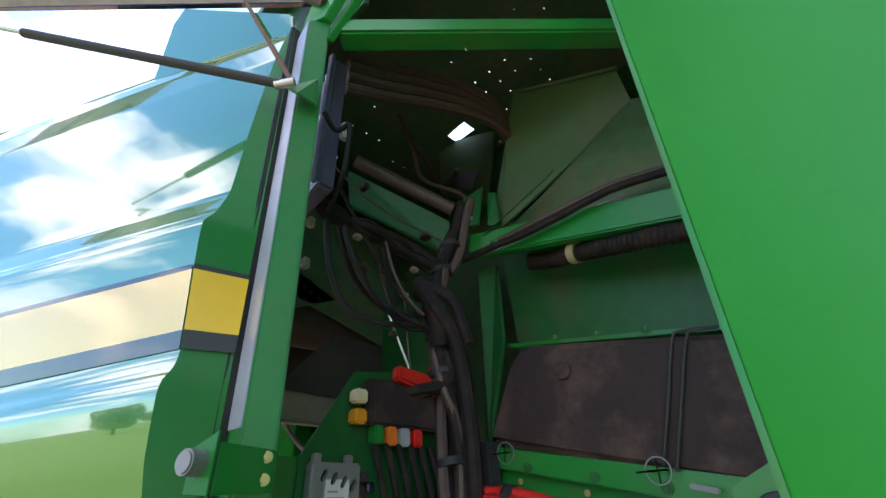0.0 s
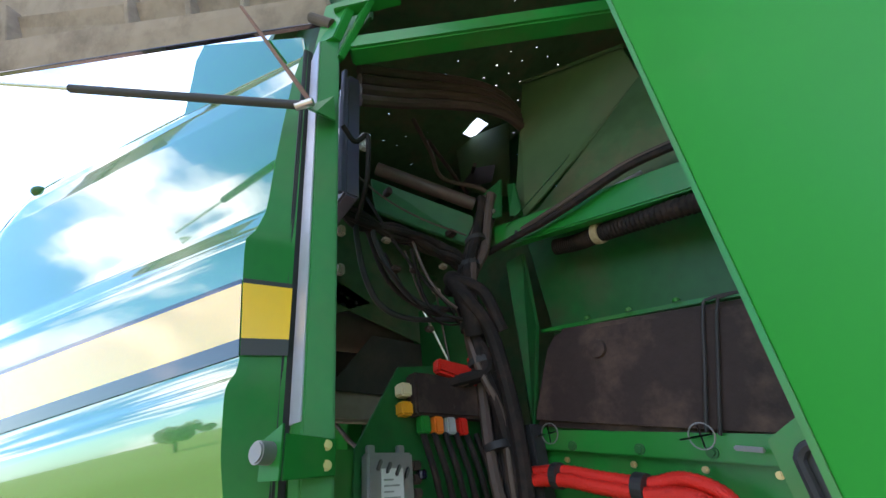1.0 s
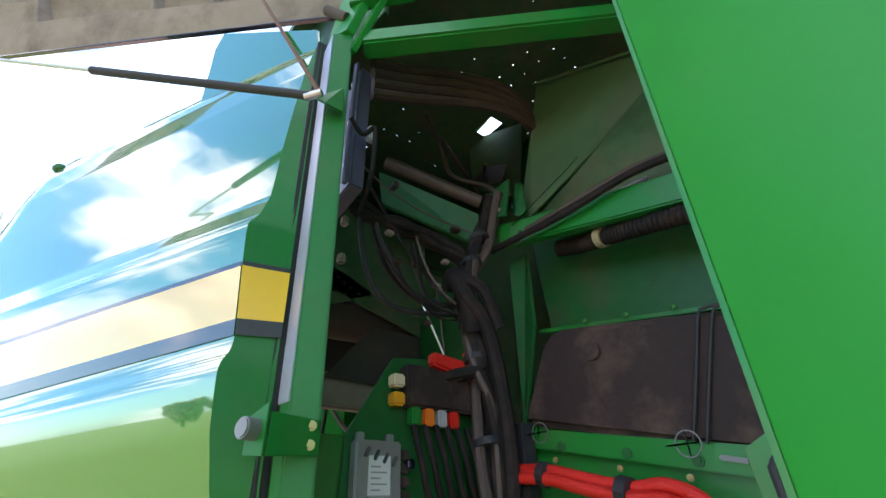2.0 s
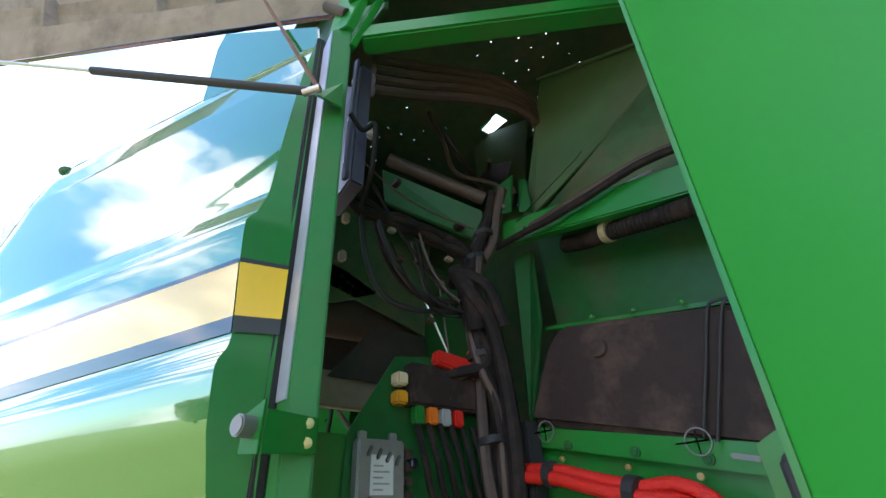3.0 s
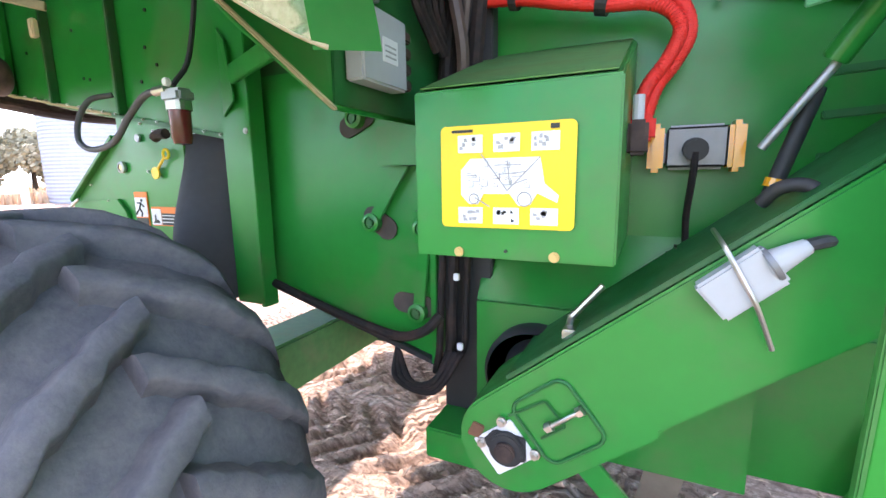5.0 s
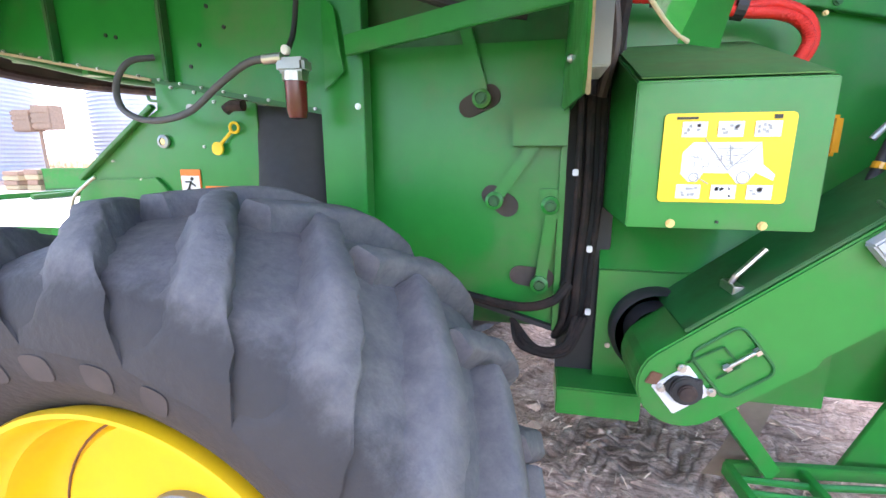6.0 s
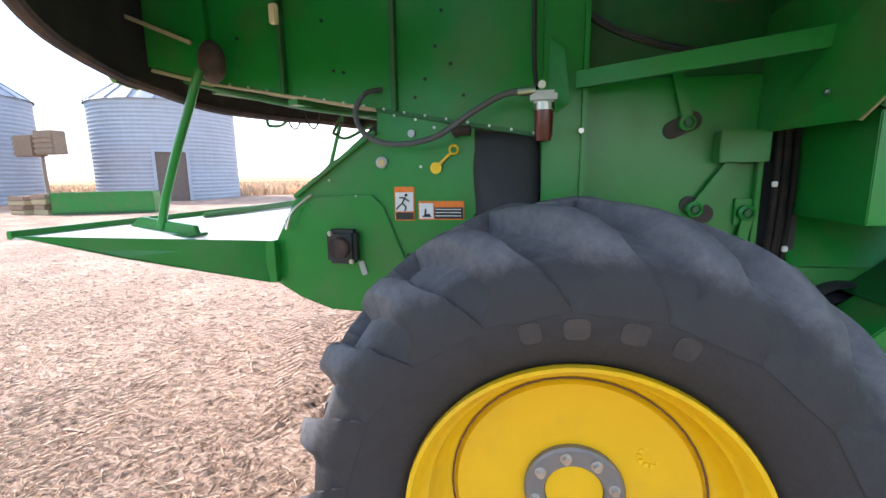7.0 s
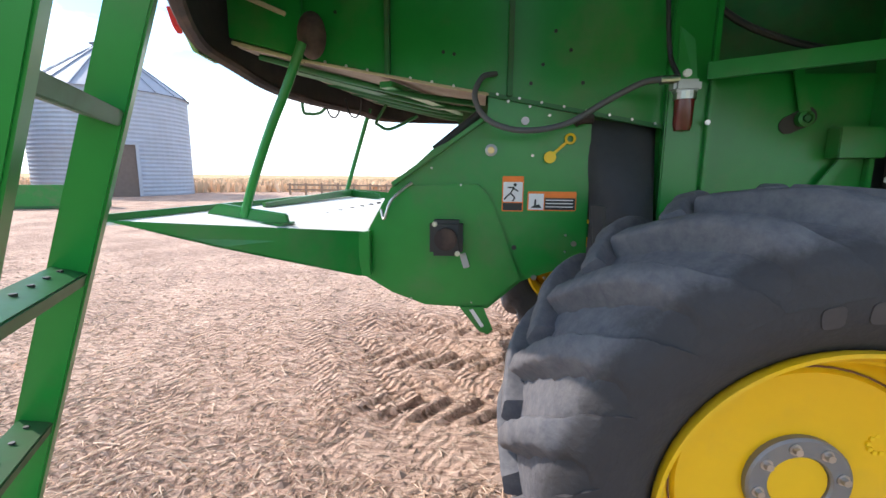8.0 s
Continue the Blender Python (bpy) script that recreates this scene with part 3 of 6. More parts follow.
for i, (x, y, h) in enumerate(((-62, 6, 10), (-66, 13, 8.5), (-58, 17, 9), (-70, 22, 9), (-64, -2, 9), (-74, 8, 11), (-60, 26, 7.5), (-78, 16, 10), (-72, -8, 10), (-66, 30, 8), (-26, -62, 6))):
    tree((x, y, 0), h, 20 + i)


def trailer(at):
    th = thing("farm_trailer", "white flatbed trailer with red box body", "trailer", at)
    x, y, z = at
    part("bed", block((x - 1.2, y - 3.0, 0.85), (x + 1.2, y + 3.0, 1.05), 0.03), WHITE, th)
    body = part("box_body", block((x - 1.15, y - 2.9, 1.06), (x + 1.15, y + 0.2, 2.6), 0.05), BARN, th, "red painted box body")
    for i in range(6):
        part("stake", block((x + 1.16, y - 2.8 + i * 0.55, 1.06), (x + 1.22, y - 2.7 + i * 0.55, 2.6), 0.01), WHITE, body)
    for sy in (-1.6, 1.6):
        w = part("wheel", lathe([(0.0, 1.0), (0.2, 1.02), (0.24, 1.08), (0.42, 1.1), (0.46, 1.0), (0.46, 0.8)], (0, 0, 0), 24), TYRE, th)
        w.data.transform(Matrix.Translation((x + 0.1, y + sy, 0.46)) @ Matrix.Rotation(radians(90), 4, "Z"))
    return th


trailer((-30, 3.0, 0))


def white_pipe():
    th = thing("pipe_rail", "white painted pipe barrier on short legs", "barrier", (-34, 9.5, 0))
    part("pipe", rod((-35.5, 5.5, 1.1), (-32.0, 14.0, 1.1), 0.16, 12), WHITE, th)
    for k in range(4):
        t = k / 3
        x, y = -35.5 + 3.5 * t, 5.5 + 8.5 * t
        part("leg", bar((x, y, 0), (x, y, 1.5), 0.3, 0.3, (0, 1, 0)), WHITE, th)


white_pipe()


def brick_pier(at):
    th = thing("brick_pier", "red brick gate pier with a pale cap", "pier", at, group="gate piers")
    x, y, z = at
    part("shaft", block((x - 0.5, y - 0.5, 0), (x + 0.5, y + 0.5, 3.0), 0.04), BARN, th)
    part("cap", block((x - 0.65, y - 0.65, 3.0), (x + 0.65, y + 0.65, 3.3), 0.06), WHITE, th)


for y in (10.5, 13.0):
    brick_pier((-50, y, 0))


# ---- the combine harvester ----
COMBINE = thing("combine_harvester", "green combine harvester with opened side shields and yellow wheels", "combine", (0, 3, 0))


def on(name, bm, mat, label="", parent=None, smooth=False):
    return part(name, bm, mat, parent or COMBINE, label, smooth)


# rear wheel
def rear_wheel(cx, cy, cz, sign=1):
    """sign 1: the dished face looks along -y."""
    def prof(pairs):
        return [(r, sign * (o - 1.39)) for r, o in pairs]
    c = (cx, cy, cz)
    rim = on("rear_wheel", lathe(prof([(0.425, 1.71), (0.445, 1.705), (0.445, 1.69), (0.415, 1.66), (0.385, 1.60), (0.385, 1.50), (0.385, 1.30), (0.405, 1.17), (0.43, 1.12), (0.444, 1.085), (0.441, 1.070), (0.430, 1.072), (0.412, 1.10), (0.405, 1.125), (0.392, 1.135), (0.385, 1.165), (0.372, 1.205), (0.345, 1.235), (0.335, 1.238), (0.325, 1.225), (0.20, 1.245), (0.137, 1.25), (0.0, 1.25)]), c, 72), YELLOW, "yellow steel wheel with a dished disc", smooth=True)
    outer = [(0.43, 1.115), (0.47, 1.075), (0.52, 1.043), (0.58, 1.028), (0.64, 1.035), (0.69, 1.065), (0.712, 1.11), (0.730, 1.19), (0.742, 1.29), (0.746, 1.39)]
    full = outer + [(r, 2.78 - o) for r, o in outer[::-1][1:]]
    tyre = lathe(prof(full), c, 96)
    def base_r(o):
        o = o if o <= 1.39 else 2.78 - o
        for (r0, o0), (r1, o1) in zip(outer[3:], outer[4:]):
            if o0 <= o <= o1:
                return r0 + (r1 - r0) * (o - o0) / (o1 - o0)
        return 0.60
    count = 19
    for half in (0, 1):
        lug = bmesh.new()
        rows, steps = [], 18
        for i in range(steps + 1):
            s = (i / steps) ** 1.3
            o = 1.026 + 0.40 * s
            r_top = 0.804 - 0.060 * max(0.0, (0.5 - s) / 0.37) ** 1.6 if s > 0.13 else 0.744 - 0.09 * (0.13 - s) / 0.13
            r_low = base_r(o) - 0.012
            ang, wid = 0.40 * s**0.85, (0.035 + 0.012 * (1 - s)) * (1.5 - 0.5 * min(1.0, s / 0.14))
            oo = o if half == 0 else 2.78 - o
            ring = []
            worn = 0.006 * math.sin(i * 2.3) + 0.004 * math.sin(i * 5.1 + half)
            for r, w in ((r_low, wid * 1.6), (r_top - 0.034, wid * 1.12), (r_top - 0.010, wid * 0.95), (r_top - 0.001, wid * 0.72), (r_top - 0.001 + worn * 0.3, -wid * 0.70), (r_top - 0.008, -wid * 0.92), (r_top - 0.034, -wid * 1.05), (r_low, -wid * 1.25)):
                b = ang + (w + worn) / r
                ring.append(lug.verts.new((r * math.cos(b), sign * (oo - 1.39), r * math.sin(b))))
            rows.append(ring)
        for p, q in zip(rows, rows[1:]):
            for m in range(7):
                lug.faces.new((p[m], p[m + 1], q[m + 1], q[m]))
        lug.faces.new(rows[0])
        lug.faces.new(rows[-1][::-1])
        bmesh.ops.recalc_face_normals(lug, faces=lug.faces[:])
        lug_mesh = bpy.data.meshes.new("tyre_lug")
        lug.to_mesh(lug_mesh)
        lug.free()
        lug_mesh.materials.append(TREAD)
        for p in lug_mesh.polygons:
            p.use_smooth = True
        lug_mesh.set_sharp_from_angle(angle=radians(64))
        for k in range(count):
            ob = new("tyre_lug", lug_mesh)
            ob.parent = rim
            ob.location = c
            ob.rotation_euler = (0, -2 * math.pi * (k + 0.5 * half) / count - radians(8.1), 0)
    on("tyre", tyre, TREAD, "dusty grey ribbed tractor tyre", rim, True)
    y = lambda o: cy + sign * (o - 1.39)
    hub = on("hub", lathe(prof([(0.137, 1.252), (0.137, 1.232), (0.130, 1.226), (0.085, 1.226), (0.080, 1.232), (0.080, 1.25)]), c, 40), GREYHUB, "grey bolted hub ring", rim, True)
    for k in range(8):
        a = 2 * math.pi * (k + 0.3) / 8
        on("wheel_bolt", bolt((cx + 0.108 * math.cos(a), y(1.226), cz + 0.108 * math.sin(a)), 0.011, (0, -sign, 0), 0.018), STEEL, "", rim)
    on("hub_cap", lathe(prof([(0.082, 1.25), (0.078, 1.238), (0.0, 1.236)]), c, 28), YELLOW, "", rim)
    # raised sidewall lettering, kept as plain bars
    def flank(r, a, lift):
        for (r0, o0), (r1, o1) in zip(outer, outer[1:]):
            if r0 <= r <= r1:
                o = o0 + (o1 - o0) * (r - r0) / (r1 - r0)
        return Vector((cx + r * math.cos(a), y(o) - sign * lift, cz + r * math.sin(a)))
    for deg, half in ((104, 2.6), (93.5, 3.0), (81, 3.0), (70, 2.6)):
        ring = [(0.545 + 0.027 * math.copysign(abs(math.sin(q)) ** 0.5, math.sin(q)), radians(deg + half * math.copysign(abs(math.cos(q)) ** 0.7, math.cos(q)))) for q in [2 * math.pi * k / 16 for k in range(16)]]
        bm = bmesh.new()
        lo, hi = [[bm.verts.new(flank(r, a, lift)) for r, a in ring] for lift in (-0.003, 0.0025)]
        bm.faces.new(hi)
        for k in range(16):
            bm.faces.new((lo[k], lo[k - 1], hi[k - 1], hi[k]))
        on("sidewall_bar", bm, LETTER, "", rim)
    seam = [(cx + 0.340 * math.cos(2 * math.pi * k / 48), y(1.233), cz + 0.340 * math.sin(2 * math.pi * k / 48)) for k in range(49)]
    on("rim_seam", tube(seam, 0.003, 6, 1), RUST, "dark seam between disc and rim", rim)
    # cast mark and valve hole on the disc
    mark = bmesh.new()
    for k in range(10):
        a = 2 * math.pi * k / 10
        mx, mz = cx + 0.19 + 0.026 * math.cos(a), cz + 0.125 + 0.026 * math.sin(a)
        merge(mark, block((mx - 0.006, y(1.238), mz - 0.006), (mx + 0.006, y(1.246), mz + 0.006), 0.001))
    on("cast_mark", mark, DECAL, "", rim)
    return rim


HUB = (0.115, 1.37, 0.745)
rear_wheel(*HUB)
rear_wheel(0.115, 4.55, 0.745, -1)
on("rear_axle", bar((0.115, 1.72, 0.80), (0.115, 4.25, 0.80), 0.24, 0.24, bevel=0.012), BOXTOP, "dirt-covered green rear axle beam")

# upper rear side wall with its flanges
on("rear_side_wall", wall_plate([(-1.95, 2.18), (-1.6, 2.09), (0.06, 1.775), (0.06, 3.5), (-1.95, 3.5)], 2.165, 0.008), GREEN, "dusty green sheet-metal side wall")
on("wall_edge_strip", bar((-1.95, 2.155, 2.175), (-1.6, 2.155, 2.085), 0.02, 0.018), DUSTY)
on("wall_edge_strip", bar((-1.6, 2.156, 2.088), (-0.74, 2.156, 1.932), 0.02, 0.012), DUSTY)
on("wall_edge_strip", bar((-0.74, 2.158, 1.932), (0.05, 2.158, 1.785), 0.02, 0.02), DARKGREEN)
for x, z in ((-1.204, 2.02), (-0.645, 1.92)):
    on("wall_flange", block((x - 0.012, 2.125, z), (x + 0.012, 2.165, 3.5)), DARKGREEN)
for i in range(16):
    x = -1.5 + i * 0.1
    on("wall_bolt", bolt((x, 2.148, 2.10 - 0.187 * (x + 1.6)), 0.0042), STEEL)
for x, z in ((-1.45, 2.3), (-0.95, 2.12), (-0.9, 2.11), (-0.5, 2.06), (-0.45, 2.2), (-0.42, 2.35), (-0.38, 2.12), (-0.55, 1.98), (-0.32, 1.98), (-0.15, 2.5), (-1.0, 2.35)):
    on("wall_rivet", rod((x, 2.168, z), (x, 2.160, z), 0.008, 10), INK)

# rear skirt of the outer shields, curving round the tail
SKIRT = smooth_path([(-0.55, 0.66, 2.30), (-1.05, 0.82, 2.24), (-1.45, 1.10, 2.19), (-1.76, 1.47, 2.15), (-2.0, 1.95, 2.125), (-2.0, 2.2, 2.09), (-1.98, 2.6, 2.05), (-1.95, 3.2, 2.07), (-1.88, 4.0, 2.12), (-1.80, 4.75, 2.15), (-1.0, 4.97, 2.15)], 5)


def skirt(inset, z0, z1):
    bm = bmesh.new()
    rows = []
    mid = Vector((-0.6, 3.0, 0))
    for p in SKIRT:
        d = mid - p
        d.z = 0
        d.normalize()
        a = p + d * inset
        rows.append((bm.verts.new(a + Vector((0, 0, z0))), bm.verts.new(a - d * 0.08 + Vector((0, 0, z1)))))
    for a, b in zip(rows, rows[1:]):
        bm.faces.new((a[0], b[0], b[1], a[1]))
    bmesh.ops.solidify(bm, geom=bm.faces[:], thickness=0.01)
    return bm


tail = on("tail_skirt", skirt(0, 0.0, 1.1), SHELL, "glossy green rounded tail skirt", smooth=True)
on("skirt_lining", skirt(0.03, 0.0, 0.9), LINING, "dusty brown lining of the skirt", tail, True)
on("skirt_lip", tube([p + Vector((0.01, 0.01, 0)) for p in SKIRT], 0.028, 8, 1), PLASTIC, "dark rubber lower lip", tail, True)
on("tail_reflector", slab([(-2.045, 1.885, 2.24), (-2.06, 1.95, 2.23), (-2.05, 1.95, 2.15), (-2.035, 1.90, 2.17)], (-0.02, -0.01, 0)), RED, "red tail reflector", tail)
on("tail_corner", slab([(-2.06, 1.96, 2.22), (-2.06, 2.05, 2.19), (-2.0, 2.12, 2.07), (-2.02, 2.0, 2.09)], (-0.02, -0.01, 0), 0.004), SHELL, "", tail)
on("skirt_stay", bar((-2.2, 2.10, 2.50), (-1.66, 2.10, 2.275), 0.02, 0.02), DUSTY)
on("skirt_frame", bar((-1.4, 1.36, 2.335), (-1.4, 1.85, 2.53), 0.025, 0.04), DUSTY, "dusty stay under the tail skirt")
on("skirt_frame", bar((-1.4, 1.85, 2.53), (-1.1, 2.12, 2.46), 0.025, 0.04), DUSTY)
on("skirt_channel", bar((-1.45, 1.30, 2.58), (-1.45, 1.95, 2.57), 0.06, 0.09), DARKGREEN)
on("hood_panel", slab([(-1.95, 2.13, 2.19), (-1.6, 2.13, 2.10), (-1.6, 2.13, 3.4), (-1.95, 2.13, 3.4)], (0, 0.03, 0)), GREEN)
# unseen top added to keep skylight off the side wall
on("light_block_top", block((-2.6, 1.2, 3.5), (0.06, 5.0, 3.53)), DARKGREEN)
on("hood_floor", slab([(-1.95, 2.2, 2.165), (-0.75, 2.2, 1.945), (-0.75, 4.95, 2.14), (-1.85, 4.95, 2.30)], (0, 0, 0.01)), BEIGE, "dusty underside sheet")
for k in range(5):
    y = 2.32 + k * 0.5
    rise = 0.07 * (y - 2.2)
    on("underside_rib", tube([(-1.90, y, 2.145 + rise), (-1.55, y + 0.02, 2.055 + rise), (-1.15, y + 0.10, 1.975 + rise), (-0.80, y + 0.22, 1.945 + rise)], 0.016, 8, 5), DARKGREEN, smooth=True)
on("underside_brace", bar((-1.75, 2.35, 2.10), (-1.05, 3.3, 2.045), 0.07, 0.03), DARKGREEN)
on("underside_brace", bar((-1.25, 2.3, 2.01), (-0.9, 3.4, 2.02), 0.07, 0.03), GREEN)
for hook in ([(-2.22, 3.6, 2.18), (-2.21, 3.6, 2.07), (-2.17, 3.6, 2.05), (-2.07, 3.6, 2.06), (-1.97, 3.6, 2.16)], [(-1.53, 3.6, 2.12), (-1.61, 3.6, 1.99), (-1.60, 3.6, 1.965), (-1.50, 3.6, 1.93), (-1.28, 3.6, 2.03)]):
    on("tail_hook", tube(hook, 0.013, 8, 5), DARKGREEN, "bent green bar hook", smooth=True)
for x in (-1.95, -1.78):
    on("hanging_loop", tube([(x - 0.08, 3.6, 2.16), (x - 0.05, 3.6, 2.05), (x, 3.6, 2.02), (x + 0.04, 3.6, 2.08), (x + 0.05, 3.6, 2.16)], 0.007, 7, 6), RUBBER)
tail_strut = on("tail_strut", rod((-0.76, 2.30, 1.88), (-1.0, 2.30, 1.69), 0.024, 14), RUBBER, "black gas strut at the tail", smooth=True)
on("strut_rod", rod((-1.0, 2.30, 1.69), (-1.16, 2.30, 1.53), 0.009, 10), STEEL, "", tail_strut, True)

# chopper side plate and its tailboard
plate = on("chopper_side", wall_plate([(-1.345, 1.07), (-1.20, 0.985), (-1.03, 0.925), (-0.72, 0.915), (-0.56, 1.06), (-0.26, 1.17), (-0.27, 1.83), (-0.74, 1.925), (-0.745, 1.815), (-1.0, 1.685), (-1.20, 1.505), (-1.315, 1.30)], 2.165, 0.01), GREEN, "green chopper side plate with warning labels")
cover = on("chopper_cover", wall_plate([(-1.30, 1.10), (-1.18, 1.0), (-1.02, 0.945), (-0.72, 0.935), (-0.565, 1.075), (-0.72, 1.47), (-0.78, 1.53), (-1.16, 1.515), (-1.285, 1.31)], 2.146, 0.018, 0.004), GREEN, "", plate)
on("chopper_flange", bar((-1.19, 2.15, 1.52), (-0.75, 2.15, 1.83), 0.03, 0.02), GREEN, "", plate)
on("pivot_ring", lathe([(0.028, 0), (0.028, -0.012), (0.016, -0.016), (0.016, -0.004), (0.0, -0.004)], (-0.722, 2.160, 1.683), 24), ALU, "pale washer ring", plate)
on("pivot_bolt", bolt((-0.722, 2.155, 1.683), 0.014), GOLD, "", plate)
on("pivot_ring", lathe([(0.018, 0), (0.018, -0.010), (0.010, -0.010), (0.0, -0.010)], (-0.57, 2.160, 1.815), 20), ALU, "", plate)
motor = on("drive_motor", block((-1.0, 2.07, 1.19), (-0.845, 2.146, 1.36), 0.018), RUBBER, "black square bearing housing", plate, True)
on("drive_shaft", rod((-0.922, 2.075, 1.275), (-0.922, 2.03, 1.275), 0.052, 24, 0.006), PLASTIC, "", plate, True)
for x, z in ((-0.975, 1.342), (-0.868, 1.205)):
    on("motor_bolt", bolt((x, 2.07, z), 0.0085, h=0.012), STEEL, "", plate)
on("grease_tag", slab([(-0.862, 2.135, 1.19), (-0.832, 2.135, 1.20), (-0.81, 2.135, 1.13), (-0.84, 2.135, 1.12)], (0, 0.008, 0)), GREYBOX, "", plate)
for x, z, r in ((-1.324, 1.10, 0.013), (-0.50, 1.08, 0.012), (-0.32, 1.25, 0.012), (-0.53, 1.66, 0.006), (-0.36, 1.29, 0.005), (-0.36, 1.21, 0.005), (-0.25, 1.24, 0.006), (-0.45, 1.08, 0.006), (-1.0, 1.60, 0.005), (-0.86, 1.52, 0.006), (-0.65, 1.9, 0.006), (-0.55, 1.88, 0.006), (-0.46, 1.84, 0.006), (-1.1, 0.96, 0.005), (-0.8, 0.95, 0.006)):
    on("plate_bolt", bolt((x, 2.150 if x < -0.6 else 2.162, z), r * 0.75), STEEL, "", plate)
on("plate_hole", rod((-0.60, 2.166, 1.225), (-0.60, 2.162, 1.225), 0.012, 12), INK, "", plate)
on("latch_pin", tube([(-1.24, 2.13, 1.40), (-1.22, 2.10, 1.36), (-1.19, 2.10, 1.44), (-1.13, 2.12, 1.50), (-1.09, 2.13, 1.53)], 0.007, 8, 5), STEEL, "", plate)
on("blade_tongue", wall_plate([(-0.86, 0.925), (-0.74, 0.925), (-0.69, 0.81), (-0.715, 0.785), (-0.76, 0.80)], 2.15, 0.008), GREEN, "", plate)
on("tongue_slot", wall_plate([(-0.81, 0.91), (-0.79, 0.915), (-0.735, 0.83), (-0.75, 0.822)], 2.147, 0.002, 0), PAPER, "", plate)
# warning labels with a running figure and bars
lab = on("warning_label", wall_plate(rounded(-0.665, 1.40, -0.565, 1.565, 0.006), 2.160, 0.004, 0), ORANGE, "orange and white warning label", plate)
on("label_field", wall_plate([(-0.66, 1.445), (-0.57, 1.445), (-0.57, 1.538), (-0.66, 1.538)], 2.157, 0.002, 0), PAPER, "", lab)
on("label_text", wall_plate([(-0.66, 1.405), (-0.57, 1.405), (-0.57, 1.44), (-0.66, 1.44)], 2.157, 0.002, 0), INK, "", lab)
fig = rod((-0.605, 2.1565, 1.525), (-0.605, 2.1545, 1.525), 0.008, 12)
for a, b in (((-0.61, 1.515), (-0.625, 1.485)), ((-0.625, 1.485), (-0.605, 1.465)), ((-0.605, 1.465), (-0.615, 1.448)), ((-0.625, 1.485), (-0.645, 1.468)), ((-0.645, 1.468), (-0.655, 1.455)), ((-0.612, 1.508), (-0.59, 1.495)), ((-0.612, 1.512), (-0.64, 1.512))):
    merge(fig, bar((a[0], 2.1555, a[1]), (b[0], 2.1555, b[1]), 0.002, 0.007, (0, 1, 0), 0))
    merge(fig, bar((a[0], 2.1555, a[1]), (b[0], 2.1555, b[1]), 0.007, 0.002, (0, 1, 0), 0))
on("label_figure", fig, INK, "", lab)
lab = on("warning_label", wall_plate(rounded(-0.545, 1.405, -0.32, 1.495, 0.006), 2.160, 0.004, 0), ORANGE, "orange and white warning label", plate)
on("label_field", wall_plate([(-0.54, 1.41), (-0.47, 1.41), (-0.47, 1.485), (-0.54, 1.485)], 2.157, 0.002, 0), PAPER, "", lab)
on("label_text", wall_plate([(-0.465, 1.41), (-0.325, 1.41), (-0.325, 1.465), (-0.465, 1.465)], 2.157, 0.002, 0), INK, "", lab)
for z in (1.422, 1.438, 1.453):
    on("label_line", wall_plate([(-0.46, z), (-0.335, z), (-0.335, z + 0.004), (-0.46, z + 0.004)], 2.154, 0.002, 0), PAPER, "", lab)
on("label_figure", wall_plate([(-0.53, 1.418), (-0.48, 1.418), (-0.49, 1.435), (-0.505, 1.432), (-0.505, 1.458), (-0.512, 1.458), (-0.515, 1.43)], 2.154, 0.002, 0), INK, "", lab)
tag = on("yellow_tag", rod((-0.452, 2.150, 1.652), (-0.452, 2.142, 1.652), 0.027, 24), DECAL, "yellow plastic tag", plate)
on("tag_end", tube([(-0.365 + 0.02 * math.cos(q), 2.146, 1.735 + 0.02 * math.sin(q)) for q in [2 * math.pi * k / 16 for k in range(17)]], 0.006, 8, 1), DECAL, "", plate)
on("tag_link", bar((-0.44, 2.146, 1.665), (-0.375, 2.146, 1.725), 0.01, 0.012), DECAL, "", plate)

# tailboard
tb = on("tailboard", slab([(-2.09, 1.49, 1.392), (-1.33, 2.12, 1.29), (-1.33, 4.62, 1.29), (-2.16, 4.62, 1.36)], (0, 0, -0.012)), SHEET, "bright bare-metal tailboard with green edges")
on("tailboard_side", slab([(-2.09, 1.482, 1.398), (-1.33, 2.10, 1.297), (-1.335, 2.10, 1.075), (-1.80, 1.70, 1.27)], (0, 0.012, 0)), GREEN, "", tb)
on("tailboard_side", slab([(-2.15, 4.63, 1.42), (-1.33, 4.63, 1.36), (-1.335, 4.63, 1.10), (-2.1, 4.63, 1.28)], (0, 0.012, 0)), GREEN, "", tb)
on("tailboard_edge", bar((-2.10, 1.49, 1.40), (-2.17, 4.64, 1.375), 0.03, 0.035), GREEN, "", tb)
on("tailboard_fin", slab([(-2.03, 2.5, 1.375), (-2.08, 4.4, 1.36), (-2.08, 4.4, 1.43), (-2.03, 2.5, 1.40)], (0.02, 0.005, 0)), GREEN, "", tb)
for k in range(8):
    on("tailboard_bolt", bolt((-1.70 + 0.012 * k, 2.65 + 0.22 * k, 1.332), 0.014, (0, 0, 1)), RUBBER, "", tb)
on("hinge_bracket", slab([(-1.37, 2.09, 1.29), (-1.29, 2.09, 1.30), (-1.29, 2.09, 1.08), (-1.33, 2.09, 1.08)], (0, 0.04, 0)), GREEN, "", tb)
